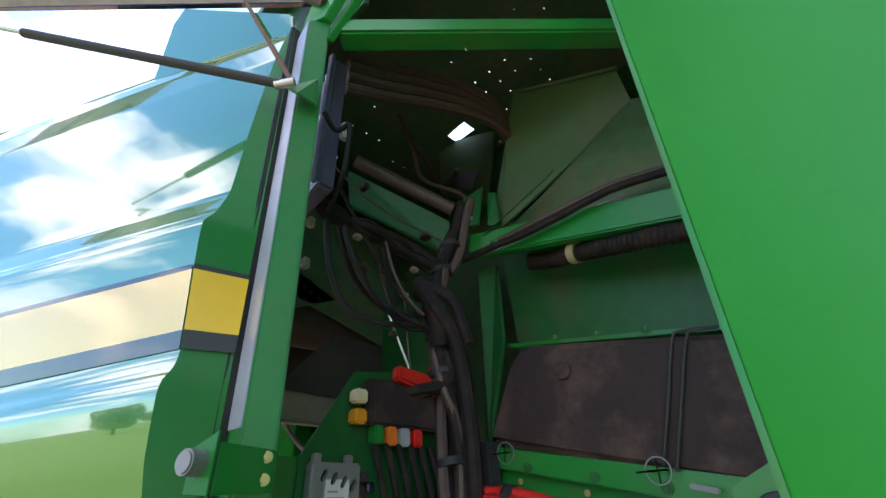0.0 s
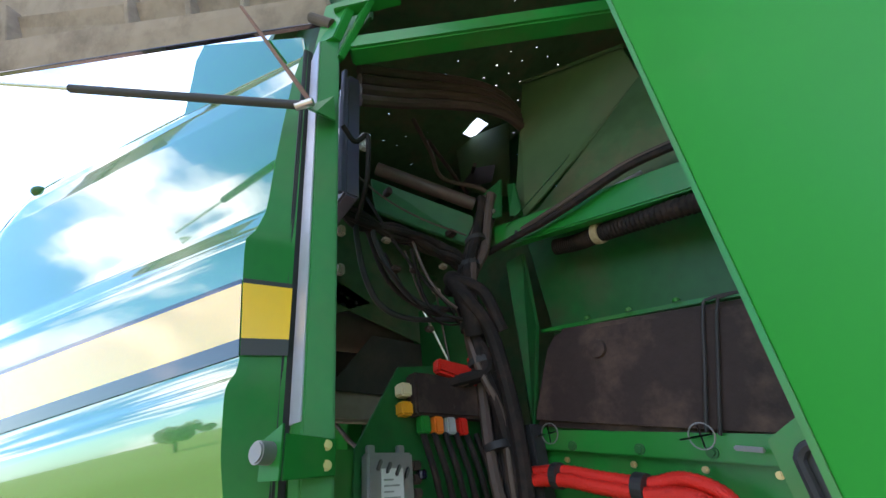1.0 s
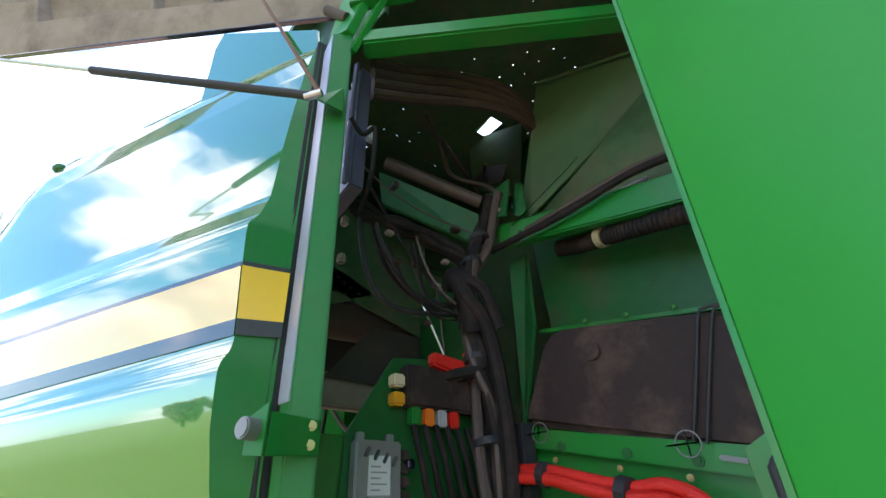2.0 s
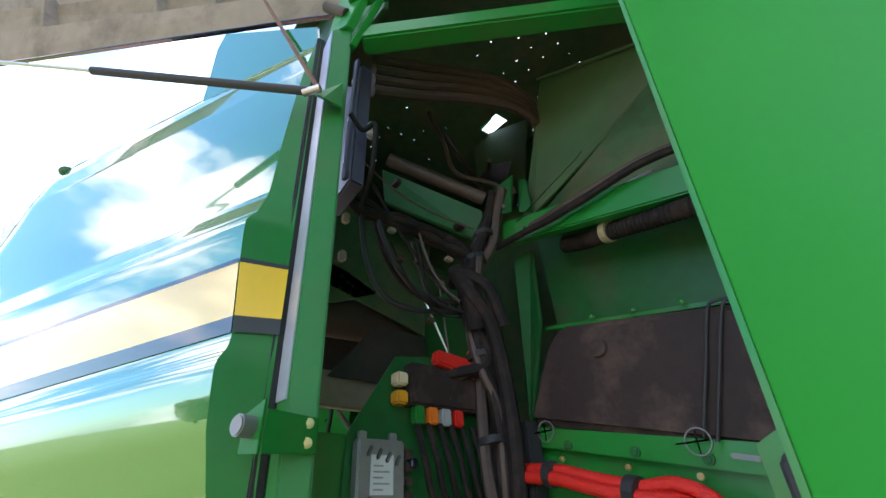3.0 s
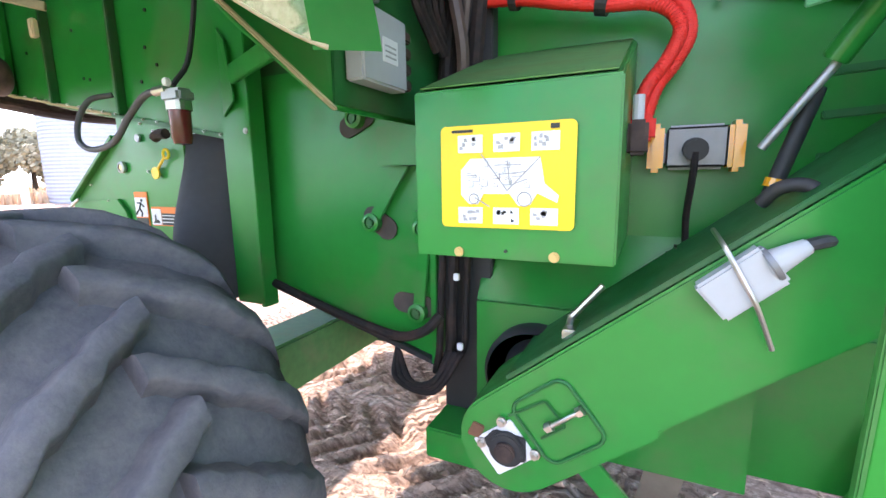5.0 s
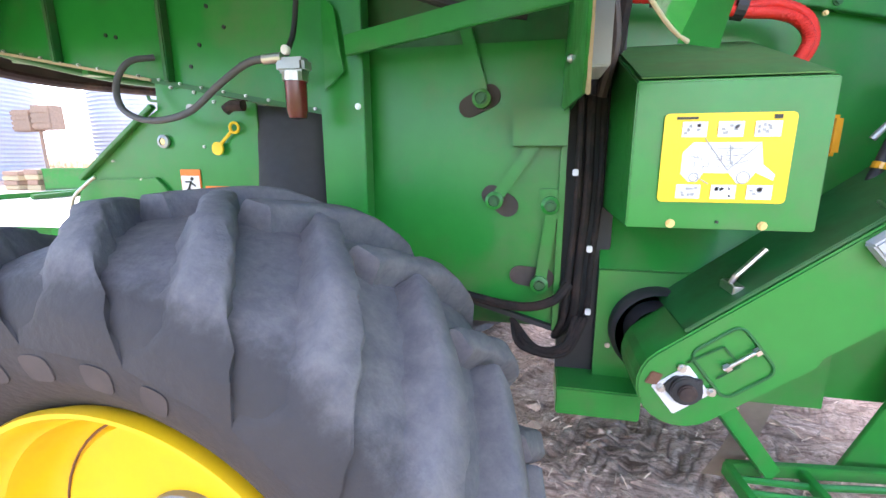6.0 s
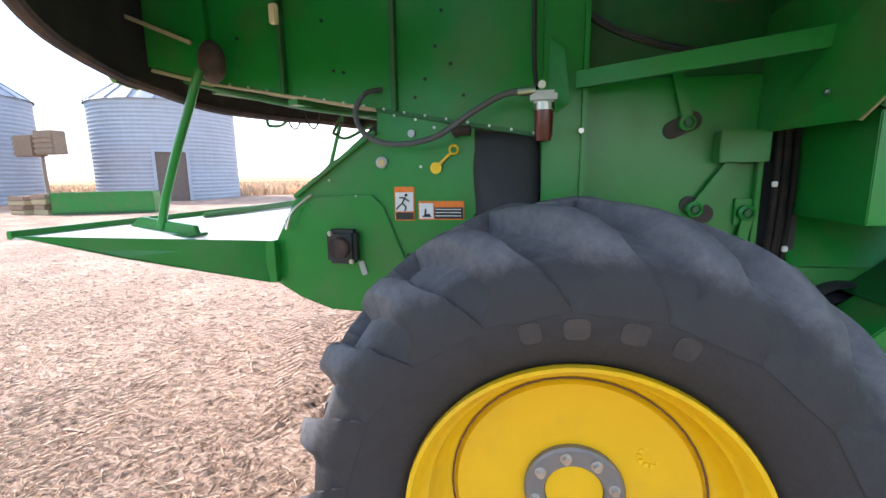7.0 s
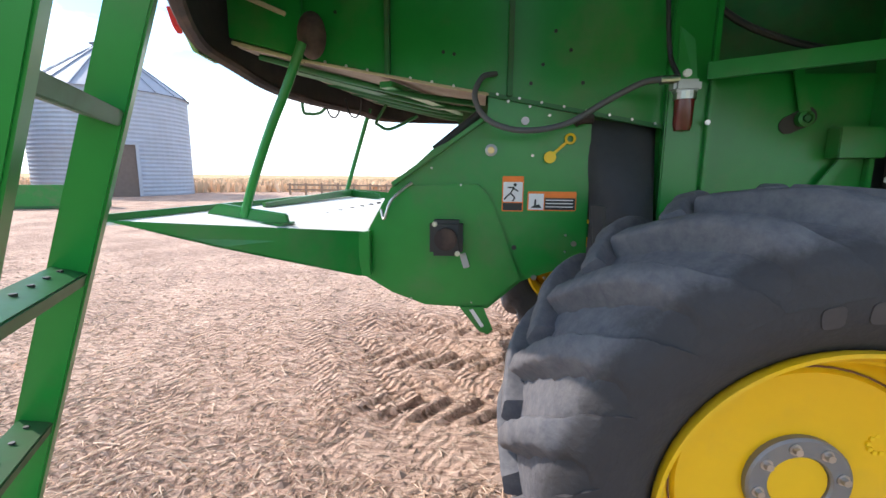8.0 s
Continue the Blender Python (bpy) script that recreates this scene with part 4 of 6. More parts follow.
for x0, y0, s in ((-1.82, 1.98, 1), (-1.95, 4.35, 1)):
    foot = on("rod_foot", slab([(x0 - 0.21, y0, 1.385), (x0 - 0.15, y0, 1.43), (x0 + 0.17, y0, 1.385), (x0 + 0.18, y0, 1.335), (x0 - 0.19, y0, 1.335)], (0, 0.03, 0), 0.005), GREEN, "", tb)
    on("rod_foot_base", slab([(x0 - 0.21, y0 - 0.05, 1.34), (x0 + 0.18, y0 - 0.05, 1.335), (x0 + 0.18, y0 + 0.08, 1.335), (x0 - 0.21, y0 + 0.08, 1.34)], (0, 0, 0.01)), GREEN, "", tb)
on("support_rod", tube([(-1.85, 1.985, 1.37), (-1.79, 1.98, 1.54), (-1.70, 1.98, 1.76), (-1.61, 1.98, 1.95), (-1.54, 1.985, 2.12)], 0.021, 12, 6), GREEN, "green bent support rod", smooth=True)
on("support_rod", tube([(-2.12, 4.36, 1.37), (-2.0, 4.36, 1.76), (-1.86, 4.36, 2.2)], 0.021, 10, 6), GREEN, smooth=True)
lump = bmesh.new()
bmesh.ops.create_icosphere(lump, subdivisions=3, radius=0.075, matrix=Matrix.Translation((-1.525, 2.06, 2.17)) @ Matrix.Diagonal((0.85, 0.8, 1.35, 1)))
on("rod_joint", lump, PLASTIC, "dusty black rubber rod joint", smooth=True)

# air hose and filter bowl
on("air_hose", tube([(-0.71, 2.15, 2.02), (-0.77, 2.08, 1.99), (-0.80, 2.04, 1.90), (-0.74, 2.0, 1.80), (-0.60, 1.98, 1.755), (-0.42, 1.97, 1.78), (-0.26, 1.95, 1.87), (-0.13, 1.94, 1.935), (-0.03, 1.94, 1.945)], 0.0125, 10, 8), FLAP, "looping black rubber hose", smooth=True)
on("hose_ferrule", rod((-0.07, 1.94, 1.942), (0.0, 1.94, 1.946), 0.017, 12), STEEL)
filt = on("filter_head", block((-0.02, 1.92, 1.895), (0.085, 1.99, 1.945), 0.012), ALU, "metal filter head with a dark red bowl")
on("filter_bowl", lathe([(0.0, -0.15), (0.03, -0.145), (0.036, -0.12), (0.038, 0.0), (0.0, 0.0)], (0.035, 1.955, 1.895), 20, "z"), DARKRED, "", filt, True)
on("filter_collar", rod((0.035, 1.955, 1.90), (0.035, 1.955, 1.87), 0.043, 18), STEEL, "", filt)
on("pressure_gauge", rod((0.024, 1.935, 1.965), (0.024, 1.915, 1.965), 0.015, 20, 0.003), PAPER, "", filt)
on("air_pipe", tube([(0.005, 1.96, 1.96), (-0.005, 2.05, 2.1), (-0.01, 2.12, 2.5), (-0.02, 2.13, 3.0)], 0.010, 8, 5), RUBBER)

on("cloth_tag", block((-1.23, 2.09, 2.33), (-1.19, 2.12, 2.42), 0.006), CREAM, "pale cloth tag")
on("top_hose", tube([(0.05, 2.17, 2.42), (0.13, 2.15, 2.344), (0.31, 2.15, 2.22), (0.47, 2.15, 2.154), (0.61, 2.15, 2.116), (0.80, 2.17, 2.09)], 0.015, 8, 6), RUBBER, smooth=True)
on("top_hose", tube([(0.1, 2.1, 2.5), (0.35, 2.06, 2.36), (0.6, 2.05, 2.28), (0.85, 2.02, 2.25)], 0.010, 8, 6), PIPE, smooth=True)
# rubber flap, column and adjustment panel
flap = bmesh.new()
merge(flap, tube([(-0.36, 2.10, 1.80), (-0.33, 2.10, 1.815), (-0.28, 2.10, 1.815)], 0.022, 8, 4))
on("flap_clip", flap, PLASTIC)
bm = bmesh.new()
grid = []
for i in range(13):
    s = i / 12
    row = []
    for k in range(10):
        t = k / 9
        x0, x1 = -0.29 + 0.05 * math.sin(2.2 * t), 0.045 + 0.035 * t
        row.append(bm.verts.new((x0 - 0.02 + (x1 - x0) * s, 2.205 - (0.20 * math.sin(math.pi * s) ** 0.7 + 0.06 * (1 - s)) * math.sin(min(1.0, t * 1.25) * math.pi / 2) , 1.83 - 0.035 * s - (0.71 - 0.04 * (2 * s - 1) ** 2) * t)))
    grid.append(row)
for p, q in zip(grid, grid[1:]):
    for k in range(9):
        bm.faces.new((p[k], p[k + 1], q[k + 1], q[k]))
bmesh.ops.solidify(bm, geom=bm.faces[:], thickness=0.01)
on("rubber_flap", bm, FLAP, "dusty black rubber flap", smooth=True)
on("flap_cuff", slab([(-0.27, 2.10, 1.44), (-0.21, 2.04, 1.44), (-0.19, 2.03, 1.20), (-0.25, 2.09, 1.20)], (0, 0.02, 0), 0.01), RUBBER)
col = on("side_column", slab([(0.035, 2.125, 1.10), (0.215, 2.125, 1.10), (0.215, 2.125, 3.3), (0.035, 2.125, 3.3)], (0, 0.05, 0), 0.006), GREEN, "green pressed-steel column")
on("column_edge", block((0.20, 2.10, 1.10), (0.222, 2.175, 3.3), 0.003), GREEN, "", col)
on("column_gusset", slab([(0.06, 2.118, 2.20), (0.12, 2.10, 2.14), (0.15, 2.10, 1.92), (0.06, 2.118, 1.86)], (0, 0.008, 0)), GREEN, "", col)
for z in (2.035, 1.80):
    on("column_bolt", bolt((0.199, 2.098, z), 0.008), STEEL, "", col)
panel = on("adjuster_panel", wall_plate([(0.02, 1.22), (0.955, 0.945), (0.955, 2.02), (0.02, 2.02)], 2.215, 0.01), GREEN, "green threshing side panel with adjuster slots")
# shade above the support bar is put in as a darker green
on("upper_side_panel", wall_plate([(0.02, 2.022), (0.955, 2.022), (0.955, 2.9), (0.02, 2.9)], 2.235, 0.01), DARKGREEN, "darker green panel above the support bar, shade in its colour")
on("panel_edge", block((0.935, 2.18, 0.95), (0.958, 2.215, 2.0), 0.003), GREEN, "", panel)
on("panel_bottom_lip", bar((0.20, 2.20, 1.165), (0.95, 2.20, 0.95), 0.03, 0.02), RUBBER, "", panel)
for x0, z0, x1, z1 in ((0.595, 1.799, 0.67, 1.837), (0.686, 1.474, 0.748, 1.432), (0.803, 1.16, 0.895, 1.151)):
    a, b = Vector((x0, 2.212, z0)), Vector((x1, 2.212, z1))
    turn = math.atan2(b.z - a.z, b.x - a.x)
    arc = [b + 0.042 * Vector((math.cos(turn + q), 0, math.sin(turn + q))) for q in [radians(-90 + 18 * k) for k in range(11)]]
    arc += [a + 0.038 * Vector((math.cos(turn + q), 0, math.sin(turn + q))) for q in [radians(90 + 18 * k) for k in range(11)]]
    on("adjuster_slot", slab(arc, (0, -0.005, 0), 0), LINING, "dark curved adjuster slot", panel)
for x, z in ((0.645, 1.825), (0.70, 1.455), (0.908, 1.44), (0.88, 1.135)):
    ring = lathe([(0.034, 2.20), (0.034, 2.17), (0.022, 2.165), (0.022, 2.18), (0.0, 2.18)], (x, 0, z), 22)
    on("adjuster_boss", ring, GREEN, "", panel, True)
    on("adjuster_nut", bolt((x, 2.178, z), 0.015, h=0.014), DARKGREEN, "", panel)
for a, b in (((0.645, 1.85), (0.58, 2.08)), ((0.715, 1.475), (0.845, 1.67)), ((0.915, 1.42), (0.885, 1.155))):
    on("adjuster_arm", bar((a[0], 2.185, a[1]), (b[0], 2.185, b[1]), 0.045, 0.01, (0, 1, 0)), GREEN, "", panel)
on("adjuster_bracket", block((0.765, 2.13, 1.655), (0.955, 2.21, 1.785), 0.004), GREEN, "", panel)
on("boss_plate", block((0.868, 2.195, 1.385), (0.945, 2.212, 1.50), 0.003), GREEN, "", panel)
on("support_bar", bar((0.17, 2.08, 2.005), (0.95, 1.785, 2.045), 0.02, 0.07), GREEN, "slanted green support bar")
on("bulkhead", slab([(0.938, 2.20, 1.775), (0.962, 1.67, 1.768), (0.945, 1.45, 1.88), (0.932, 1.33, 1.96), (0.935, 1.33, 2.3), (0.95, 1.60, 2.25), (0.95, 2.25, 2.25)], (-0.008, 0, 0), 0.001), GREEN, "green folded bulkhead behind the shield")
on("bulkhead_lip", bar((0.967, 1.672, 1.768), (0.932, 1.33, 1.958), 0.012, 0.01), DUSTY)
on("bulkhead_bolt", bolt((0.928, 1.78, 1.87), 0.008, (-1, 0, 0)), STEEL)

# vertical hose run
for i, (x, y, r) in enumerate(((0.995, 2.16, 0.013), (1.030, 2.175, 0.018), (1.075, 2.19, 0.012))):
    on("hose", tube([(x + 0.02, y + 0.02, 2.1), (x, y, 1.85), (x + 0.005, y, 1.5), (x - 0.01, y, 1.2), (x - 0.02, y, 1.02), (x - 0.05 - 0.03 * i, y + 0.03, 0.92)], r, 9, 6), CABLE, "black hydraulic hose", smooth=True)
on("hose", tube([(0.99, 2.15, 1.15), (0.93, 2.12, 1.09), (0.80, 2.15, 1.05), (0.55, 2.17, 1.09), (0.22, 2.16, 1.19)], 0.018, 9, 6), CABLE, smooth=True)
for k in range(3):
    on("hose", tube([(1.02 + 0.02 * k, 2.16, 1.02), (0.98, 2.10, 0.93 - 0.02 * k), (0.88 - 0.03 * k, 2.12, 0.90), (0.78, 2.2, 0.98)], 0.011, 8, 6), CABLE, smooth=True)
for x, z in ((0.985, 1.563), (1.05, 1.29), (1.06, 1.05)):
    on("hose_tie", block((x - 0.008, 2.135, z - 0.012), (x + 0.012, 2.15, z + 0.012), 0.003), PAPER, "white cable tie")
on("back_channel", block((0.96, 2.24, 0.72), (1.14, 2.30, 2.3), 0.004), RUBBER)

# lower side wall, foot rail
on("lower_side_wall", wall_plate([(1.10, 0.70), (2.9, 0.70), (2.9, 2.20), (1.10, 2.30)], 2.335, 0.01), GREEN, "green lower side wall")
on("wall_slope", slab([(1.10, 2.20, 1.205), (2.3, 2.20, 1.205), (2.3, 2.338, 1.43), (1.10, 2.338, 1.43)], (0, 0.01, -0.006)), GREEN)
on("under_wall", wall_plate([(1.10, 0.72), (1.9, 0.72), (1.9, 1.20), (1.10, 1.20)], 2.20, 0.01), GREEN)
on("wall_seam", bar((1.12, 2.325, 1.98), (1.12, 2.325, 0.8), 0.015, 0.015, (0, 1, 0)), GREEN)
on("foot_rail", block((0.96, 2.07, 0.66), (1.26, 2.30, 0.77), 0.006), GREEN, "green foot rail under the side wall")
for x, z in ((1.22, 0.98), (1.15, 0.90), (1.30, 1.07)):
    on("wall_bolt", bolt((x, 2.196, z), 0.007), STEEL)
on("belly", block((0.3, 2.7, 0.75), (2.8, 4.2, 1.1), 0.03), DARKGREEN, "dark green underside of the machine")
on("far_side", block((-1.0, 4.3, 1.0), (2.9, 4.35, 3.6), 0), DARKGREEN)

# electrical box with the service diagram
box = on("service_box", slab([(1.10, 1.79, 1.43), (1.10, 1.79, 1.808), (1.10, 2.325, 2.0), (1.10, 2.325, 1.43)], (0.455, 0, 0), 0.004), GREEN, "green sheet-metal box with a yellow service diagram")
on("top_panel", slab([(1.112, 1.800, 1.8165), (1.543, 1.800, 1.8165), (1.543, 2.315, 2.001), (1.112, 2.315, 2.001)], (0, -0.001, 0.003), 0), BOXTOP, "dust-covered sloping top", box)
diag = on("service_diagram", wall_plate(rounded(1.172, 1.502, 1.472, 1.727, 0.012), 1.782, 0.004, 0), DECAL, "yellow service diagram label", box)
for i in range(3):
    x = 1.215 + i * 0.083
    on("diagram_picture", wall_plate([(x, 1.668), (x + 0.058, 1.668), (x + 0.058, 1.706), (x, 1.706)], 1.779, 0.002, 0), PAPER, "", diag)
    on("diagram_picture", wall_plate([(x, 1.512), (x + 0.058, 1.512), (x + 0.058, 1.548), (x, 1.548)], 1.779, 0.002, 0), PAPER, "", diag)
    for z0 in (1.668, 1.512):
        bm = bmesh.new()
        rr = random.Random(i * 5 + int(z0 * 100))
        for k in range(7):
            u, v = rr.uniform(0.004, 0.044), rr.uniform(0.003, 0.026)
            merge(bm, wall_plate([(x + u, z0 + v), (x + u + rr.uniform(0.004, 0.012), z0 + v), (x + u + rr.uniform(0.004, 0.012), z0 + v + rr.uniform(0.003, 0.01)), (x + u, z0 + v + 0.007)], 1.7775, 0.001, 0))
        on("picture_line", bm, INK if i == 1 and z0 < 1.6 else GREYINK, "", diag)
sil = on("diagram_machine", wall_plate([(1.222, 1.575), (1.222, 1.63), (1.245, 1.655), (1.40, 1.655), (1.41, 1.60), (1.44, 1.575), (1.437, 1.56), (1.395, 1.58), (1.38, 1.555), (1.355, 1.552), (1.335, 1.578), (1.275, 1.578), (1.262, 1.555), (1.242, 1.555)], 1.779, 0.002, 0), PAPER, "white outline drawing of the machine", diag)
for x, z, r in ((1.253, 1.567, 0.011), (1.368, 1.567, 0.015)):
    on("drawn_wheel", tube([(x + r * math.cos(q), 1.7775, z + r * math.sin(q)) for q in [2 * math.pi * k / 16 for k in range(17)]], 0.0012, 5, 1), GREYINK, "", diag)
sketch = random.Random(9)
for k in range(16):
    x, z = sketch.uniform(1.235, 1.385), sketch.uniform(1.588, 1.648)
    w, h = sketch.uniform(0.006, 0.022), sketch.uniform(0.004, 0.014)
    for a, b in (((x, z), (x + w, z)), ((x + w, z), (x + w, z + h)), ((x, z + h), (x + w * 0.6, z + h * 1.2))):
        on("drawn_line", bar((a[0], 1.7775, a[1]), (b[0], 1.7775, b[1]), 0.0014, 0.001, (0, 1, 0), 0), GREYINK, "", diag)
for a, b in (((1.27, 1.665), (1.33, 1.585)), ((1.33, 1.585), (1.40, 1.655)), ((1.33, 1.65), (1.335, 1.60)), ((1.345, 1.60), (1.375, 1.61)), ((1.30, 1.64), (1.36, 1.64)), ((1.31, 1.62), (1.37, 1.625)), ((1.255, 1.57), (1.29, 1.55))):
    on("drawn_line", bar((a[0], 1.7775, a[1]), (b[0], 1.7775, b[1]), 0.0022, 0.001, (0, 1, 0), 0), GREYINK, "", diag)
on("diagram_heading", wall_plate([(1.20, 1.712), (1.25, 1.712), (1.25, 1.718), (1.20, 1.718)], 1.779, 0.002, 0), INK, "", diag)
on("diagram_mark", wall_plate([(1.42, 1.711), (1.438, 1.711), (1.438, 1.721), (1.42, 1.721)], 1.779, 0.002, 0), INK, "", diag)
for x in (1.212, 1.432):
    on("box_bolt", bolt((x, 1.788, 1.443), 0.008), GOLD, "", box)
on("box_rivet", rod((1.325, 1.79, 1.45), (1.325, 1.784, 1.45), 0.004, 8), INK, "", box)
on("box_plug", block((1.555, 1.98, 1.66), (1.60, 2.08, 1.74), 0.008), PLASTIC, "", box)
on("plug_pin", rod((1.575, 2.03, 1.74), (1.575, 2.03, 1.80), 0.014, 10), GREYBOX, "", box)

# work lamp on the wall
lamp = on("work_lamp", block((1.635, 2.235, 1.625), (1.80, 2.325, 1.745), 0.02), GREYBOX, "grey work lamp with amber end caps", smooth=True)
for x0, x1 in ((1.598, 1.640), (1.793, 1.832)):
    on("amber_cap", block((x0, 2.240, 1.618), (x1, 2.325, 1.752), 0.012), AMBER, "amber lens cap", lamp, True)
on("lamp_face", block((1.645, 2.228, 1.632), (1.79, 2.238, 1.738), 0.006), GREYHUB, "", lamp)
on("lamp_plug", rod((1.713, 2.23, 1.68), (1.713, 2.18, 1.675), 0.03, 18, 0.004), RUBBER, "", lamp, True)
on("lamp_cable", tube([(1.713, 2.185, 1.67), (1.71, 2.19, 1.60), (1.706, 2.24, 1.5), (1.71, 2.26, 1.42)], 0.009, 8, 6), CABLE, "", lamp)

# twin red sleeved cables
for k, (dy, dz) in enumerate(((0, 0.011), (-0.022, -0.011))):
    on("red_cable", tube([(0.99, 2.25 + dy, 2.165 + dz), (1.067, 2.235 + dy, 2.153 + dz), (1.227, 2.235 + dy, 2.138 + dz), (1.357, 2.23 + dy, 2.105 + dz), (1.481, 2.225 + dy, 2.078 + dz), (1.575, 2.22 + dy, 2.072 + dz * 1.5), (1.645 + dz, 2.21 + dy, 2.035 + dz), (1.669 + dz, 2.20 + dy, 1.97), (1.641 + dz, 2.20 + dy, 1.901), (1.60 + dz, 2.19 + dy, 1.84), (1.575 + dz, 2.17 + dy, 1.75)], 0.019, 10, 14, 0.10), RED, "bright red corrugated cable sleeve", smooth=True)
for p, q in (((1.205, 2.225, 2.141), (1.228, 2.224, 2.137)), ((1.452, 2.215, 2.085), (1.482, 2.213, 2.078))):
    on("cable_clip", rod(p, q, 0.036, 16), RUBBER)
on("red_connector", block((1.555, 2.12, 1.70), (1.615, 2.19, 1.765), 0.01), RED)

# dark tank panel with ring latches
tank = on("tank_panel", slab([(1.092, 2.30, 2.305), (1.222, 2.29, 2.535), (1.285, 2.285, 2.585), (2.5, 2.285, 2.335), (2.5, 2.29, 1.96)], (0, 0.14, 0), 0.02), PLASTIC, "dusty black plastic tank panel with straps", smooth=True)
for dx in (0.0, 0.034):
    on("strap", tube([(1.83 + dx, 2.282, 2.486 - 0.18 * dx), (1.775 + dx, 2.280, 2.492 - 0.18 * dx), (1.750 + dx, 2.280, 2.475 - 0.18 * dx), (1.70 + dx * 0.9, 2.280, 2.34 - 0.18 * dx), (1.640 + dx * 0.8, 2.283, 2.185 - 0.4 * dx)], 0.0045, 6, 5), RUBBER, "", tank)
on("tank_boss", lathe([(0.03, 0.0), (0.028, -0.012), (0.0, -0.014)], (1.42, 2.288, 2.47), 18), PLASTIC, "", tank)
for x, z in ((1.188, 2.262), (1.631, 2.176)):
    bm = lathe([(0.032, 0.0), (0.032, -0.004), (0.0290, -0.004), (0.0290, 0.0)], (x, 2.268, z), 28)
    merge(bm, bar((x - 0.055, 2.262, z), (x + 0.03, 2.262, z), 0.0045, 0.0045))
    merge(bm, bar((x, 2.262, z - 0.03), (x, 2.262, z + 0.03), 0.0045, 0.0045, (0, 1, 0)))
    on("ring_latch", bm, GREYHUB, "round wire ring latch", tank, True)
on("tank_tie", bar((1.69, 2.27, 2.14), (1.75, 2.27, 2.125), 0.01, 0.012), GREYHUB, "", tank)
on("tank_shelf", slab([(1.08, 2.30, 2.295), (2.5, 2.30, 2.01), (2.5, 2.30, 1.93), (1.08, 2.30, 2.235)], (0, 0.03, 0)), GREEN, "green flange below the tank")
for x in (1.24, 1.45, 1.63, 1.78):
    on("flange_bolt", bolt((x, 2.297, 2.245 - 0.2 * (x - 1.1)), 0.010), DARKGREEN)
    on("flange_bolt", bolt((x - 0.03, 2.297, 2.21 - 0.2 * (x - 1.1)), 0.006), GOLD)
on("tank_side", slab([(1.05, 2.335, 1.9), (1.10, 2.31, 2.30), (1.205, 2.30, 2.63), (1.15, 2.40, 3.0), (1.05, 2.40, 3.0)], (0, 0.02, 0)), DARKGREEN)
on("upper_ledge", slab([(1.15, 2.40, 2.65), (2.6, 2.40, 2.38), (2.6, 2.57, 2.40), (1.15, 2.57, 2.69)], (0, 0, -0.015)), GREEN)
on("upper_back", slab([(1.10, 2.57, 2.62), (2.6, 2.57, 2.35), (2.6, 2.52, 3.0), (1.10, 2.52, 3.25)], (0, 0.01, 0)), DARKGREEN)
for x in (1.36, 1.51, 1.66):
    on("ledge_bolt", bolt((x, 2.39, 2.655 - 0.186 * (x - 1.15)), 0.008, (0, -0.3, 1)), GREEN)

# rail, corrugated hose and folded plates above
rail = on("cross_rail", slab([(1.09, 2.30, 3.02), (2.5, 2.30, 2.66), (2.5, 2.30, 2.77), (1.09, 2.30, 3.13)], (0, 0.05, 0), 0.006), GREEN, "slanted green cross rail")
on("rail_hole", rod((1.21, 2.302, 3.035), (1.21, 2.297, 3.035), 0.009, 12), INK, "", rail)
on("rail_angle", slab([(1.17, 2.29, 3.08), (1.50, 2.275, 3.175), (1.53, 2.30, 3.22), (1.20, 2.32, 3.12)], (0, 0.01, 0.008)), DARKGREEN)
on("corrugated_hose", tube([(1.30, 2.42, 2.955), (1.40, 2.42, 2.925), (1.50, 2.39, 2.895), (1.65, 2.36, 2.85), (1.85, 2.33, 2.79), (2.1, 2.32, 2.70)], 0.034, 12, 22, 0.14), CABLE, "black corrugated hose", smooth=True)
on("hose_clamp", rod((1.49, 2.39, 2.90), (1.515, 2.385, 2.892), 0.040, 16), DUSTY)
on("rail_cable", tube([(1.07, 2.27, 3.00), (1.25, 2.268, 2.992), (1.36, 2.268, 2.984), (1.51, 2.266, 2.985), (1.64, 2.266, 2.993), (1.76, 2.27, 2.992), (2.0, 2.28, 2.95)], 0.014, 8, 6), CABLE)
on("rail_cable", tube([(1.25, 2.285, 3.02), (1.45, 2.285, 3.022), (1.62, 2.285, 3.026), (1.76, 2.29, 3.02), (2.0, 2.30, 2.975)], 0.012, 8, 6), PIPE)
on("rail_gap", slab([(1.60, 2.31, 2.995), (1.74, 2.31, 2.985), (1.74, 2.31, 2.965), (1.60, 2.31, 2.975)], (0, 0.004, 0), 0), STEEL)
on("folded_plate", slab([(1.132, 2.42, 3.20), (1.288, 2.44, 3.739), (1.343, 2.46, 3.97), (1.83, 2.46, 3.69), (1.842, 2.45, 3.48), (1.605, 2.42, 3.328), (1.205, 2.40, 3.16)], (0, 0.01, 0)), FOLD, "dust-filmed green folded plate")
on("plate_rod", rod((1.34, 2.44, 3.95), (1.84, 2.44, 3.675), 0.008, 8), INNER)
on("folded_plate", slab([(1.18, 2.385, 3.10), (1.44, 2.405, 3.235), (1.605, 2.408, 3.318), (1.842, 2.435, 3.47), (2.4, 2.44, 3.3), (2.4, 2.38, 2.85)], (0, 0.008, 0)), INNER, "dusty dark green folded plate")
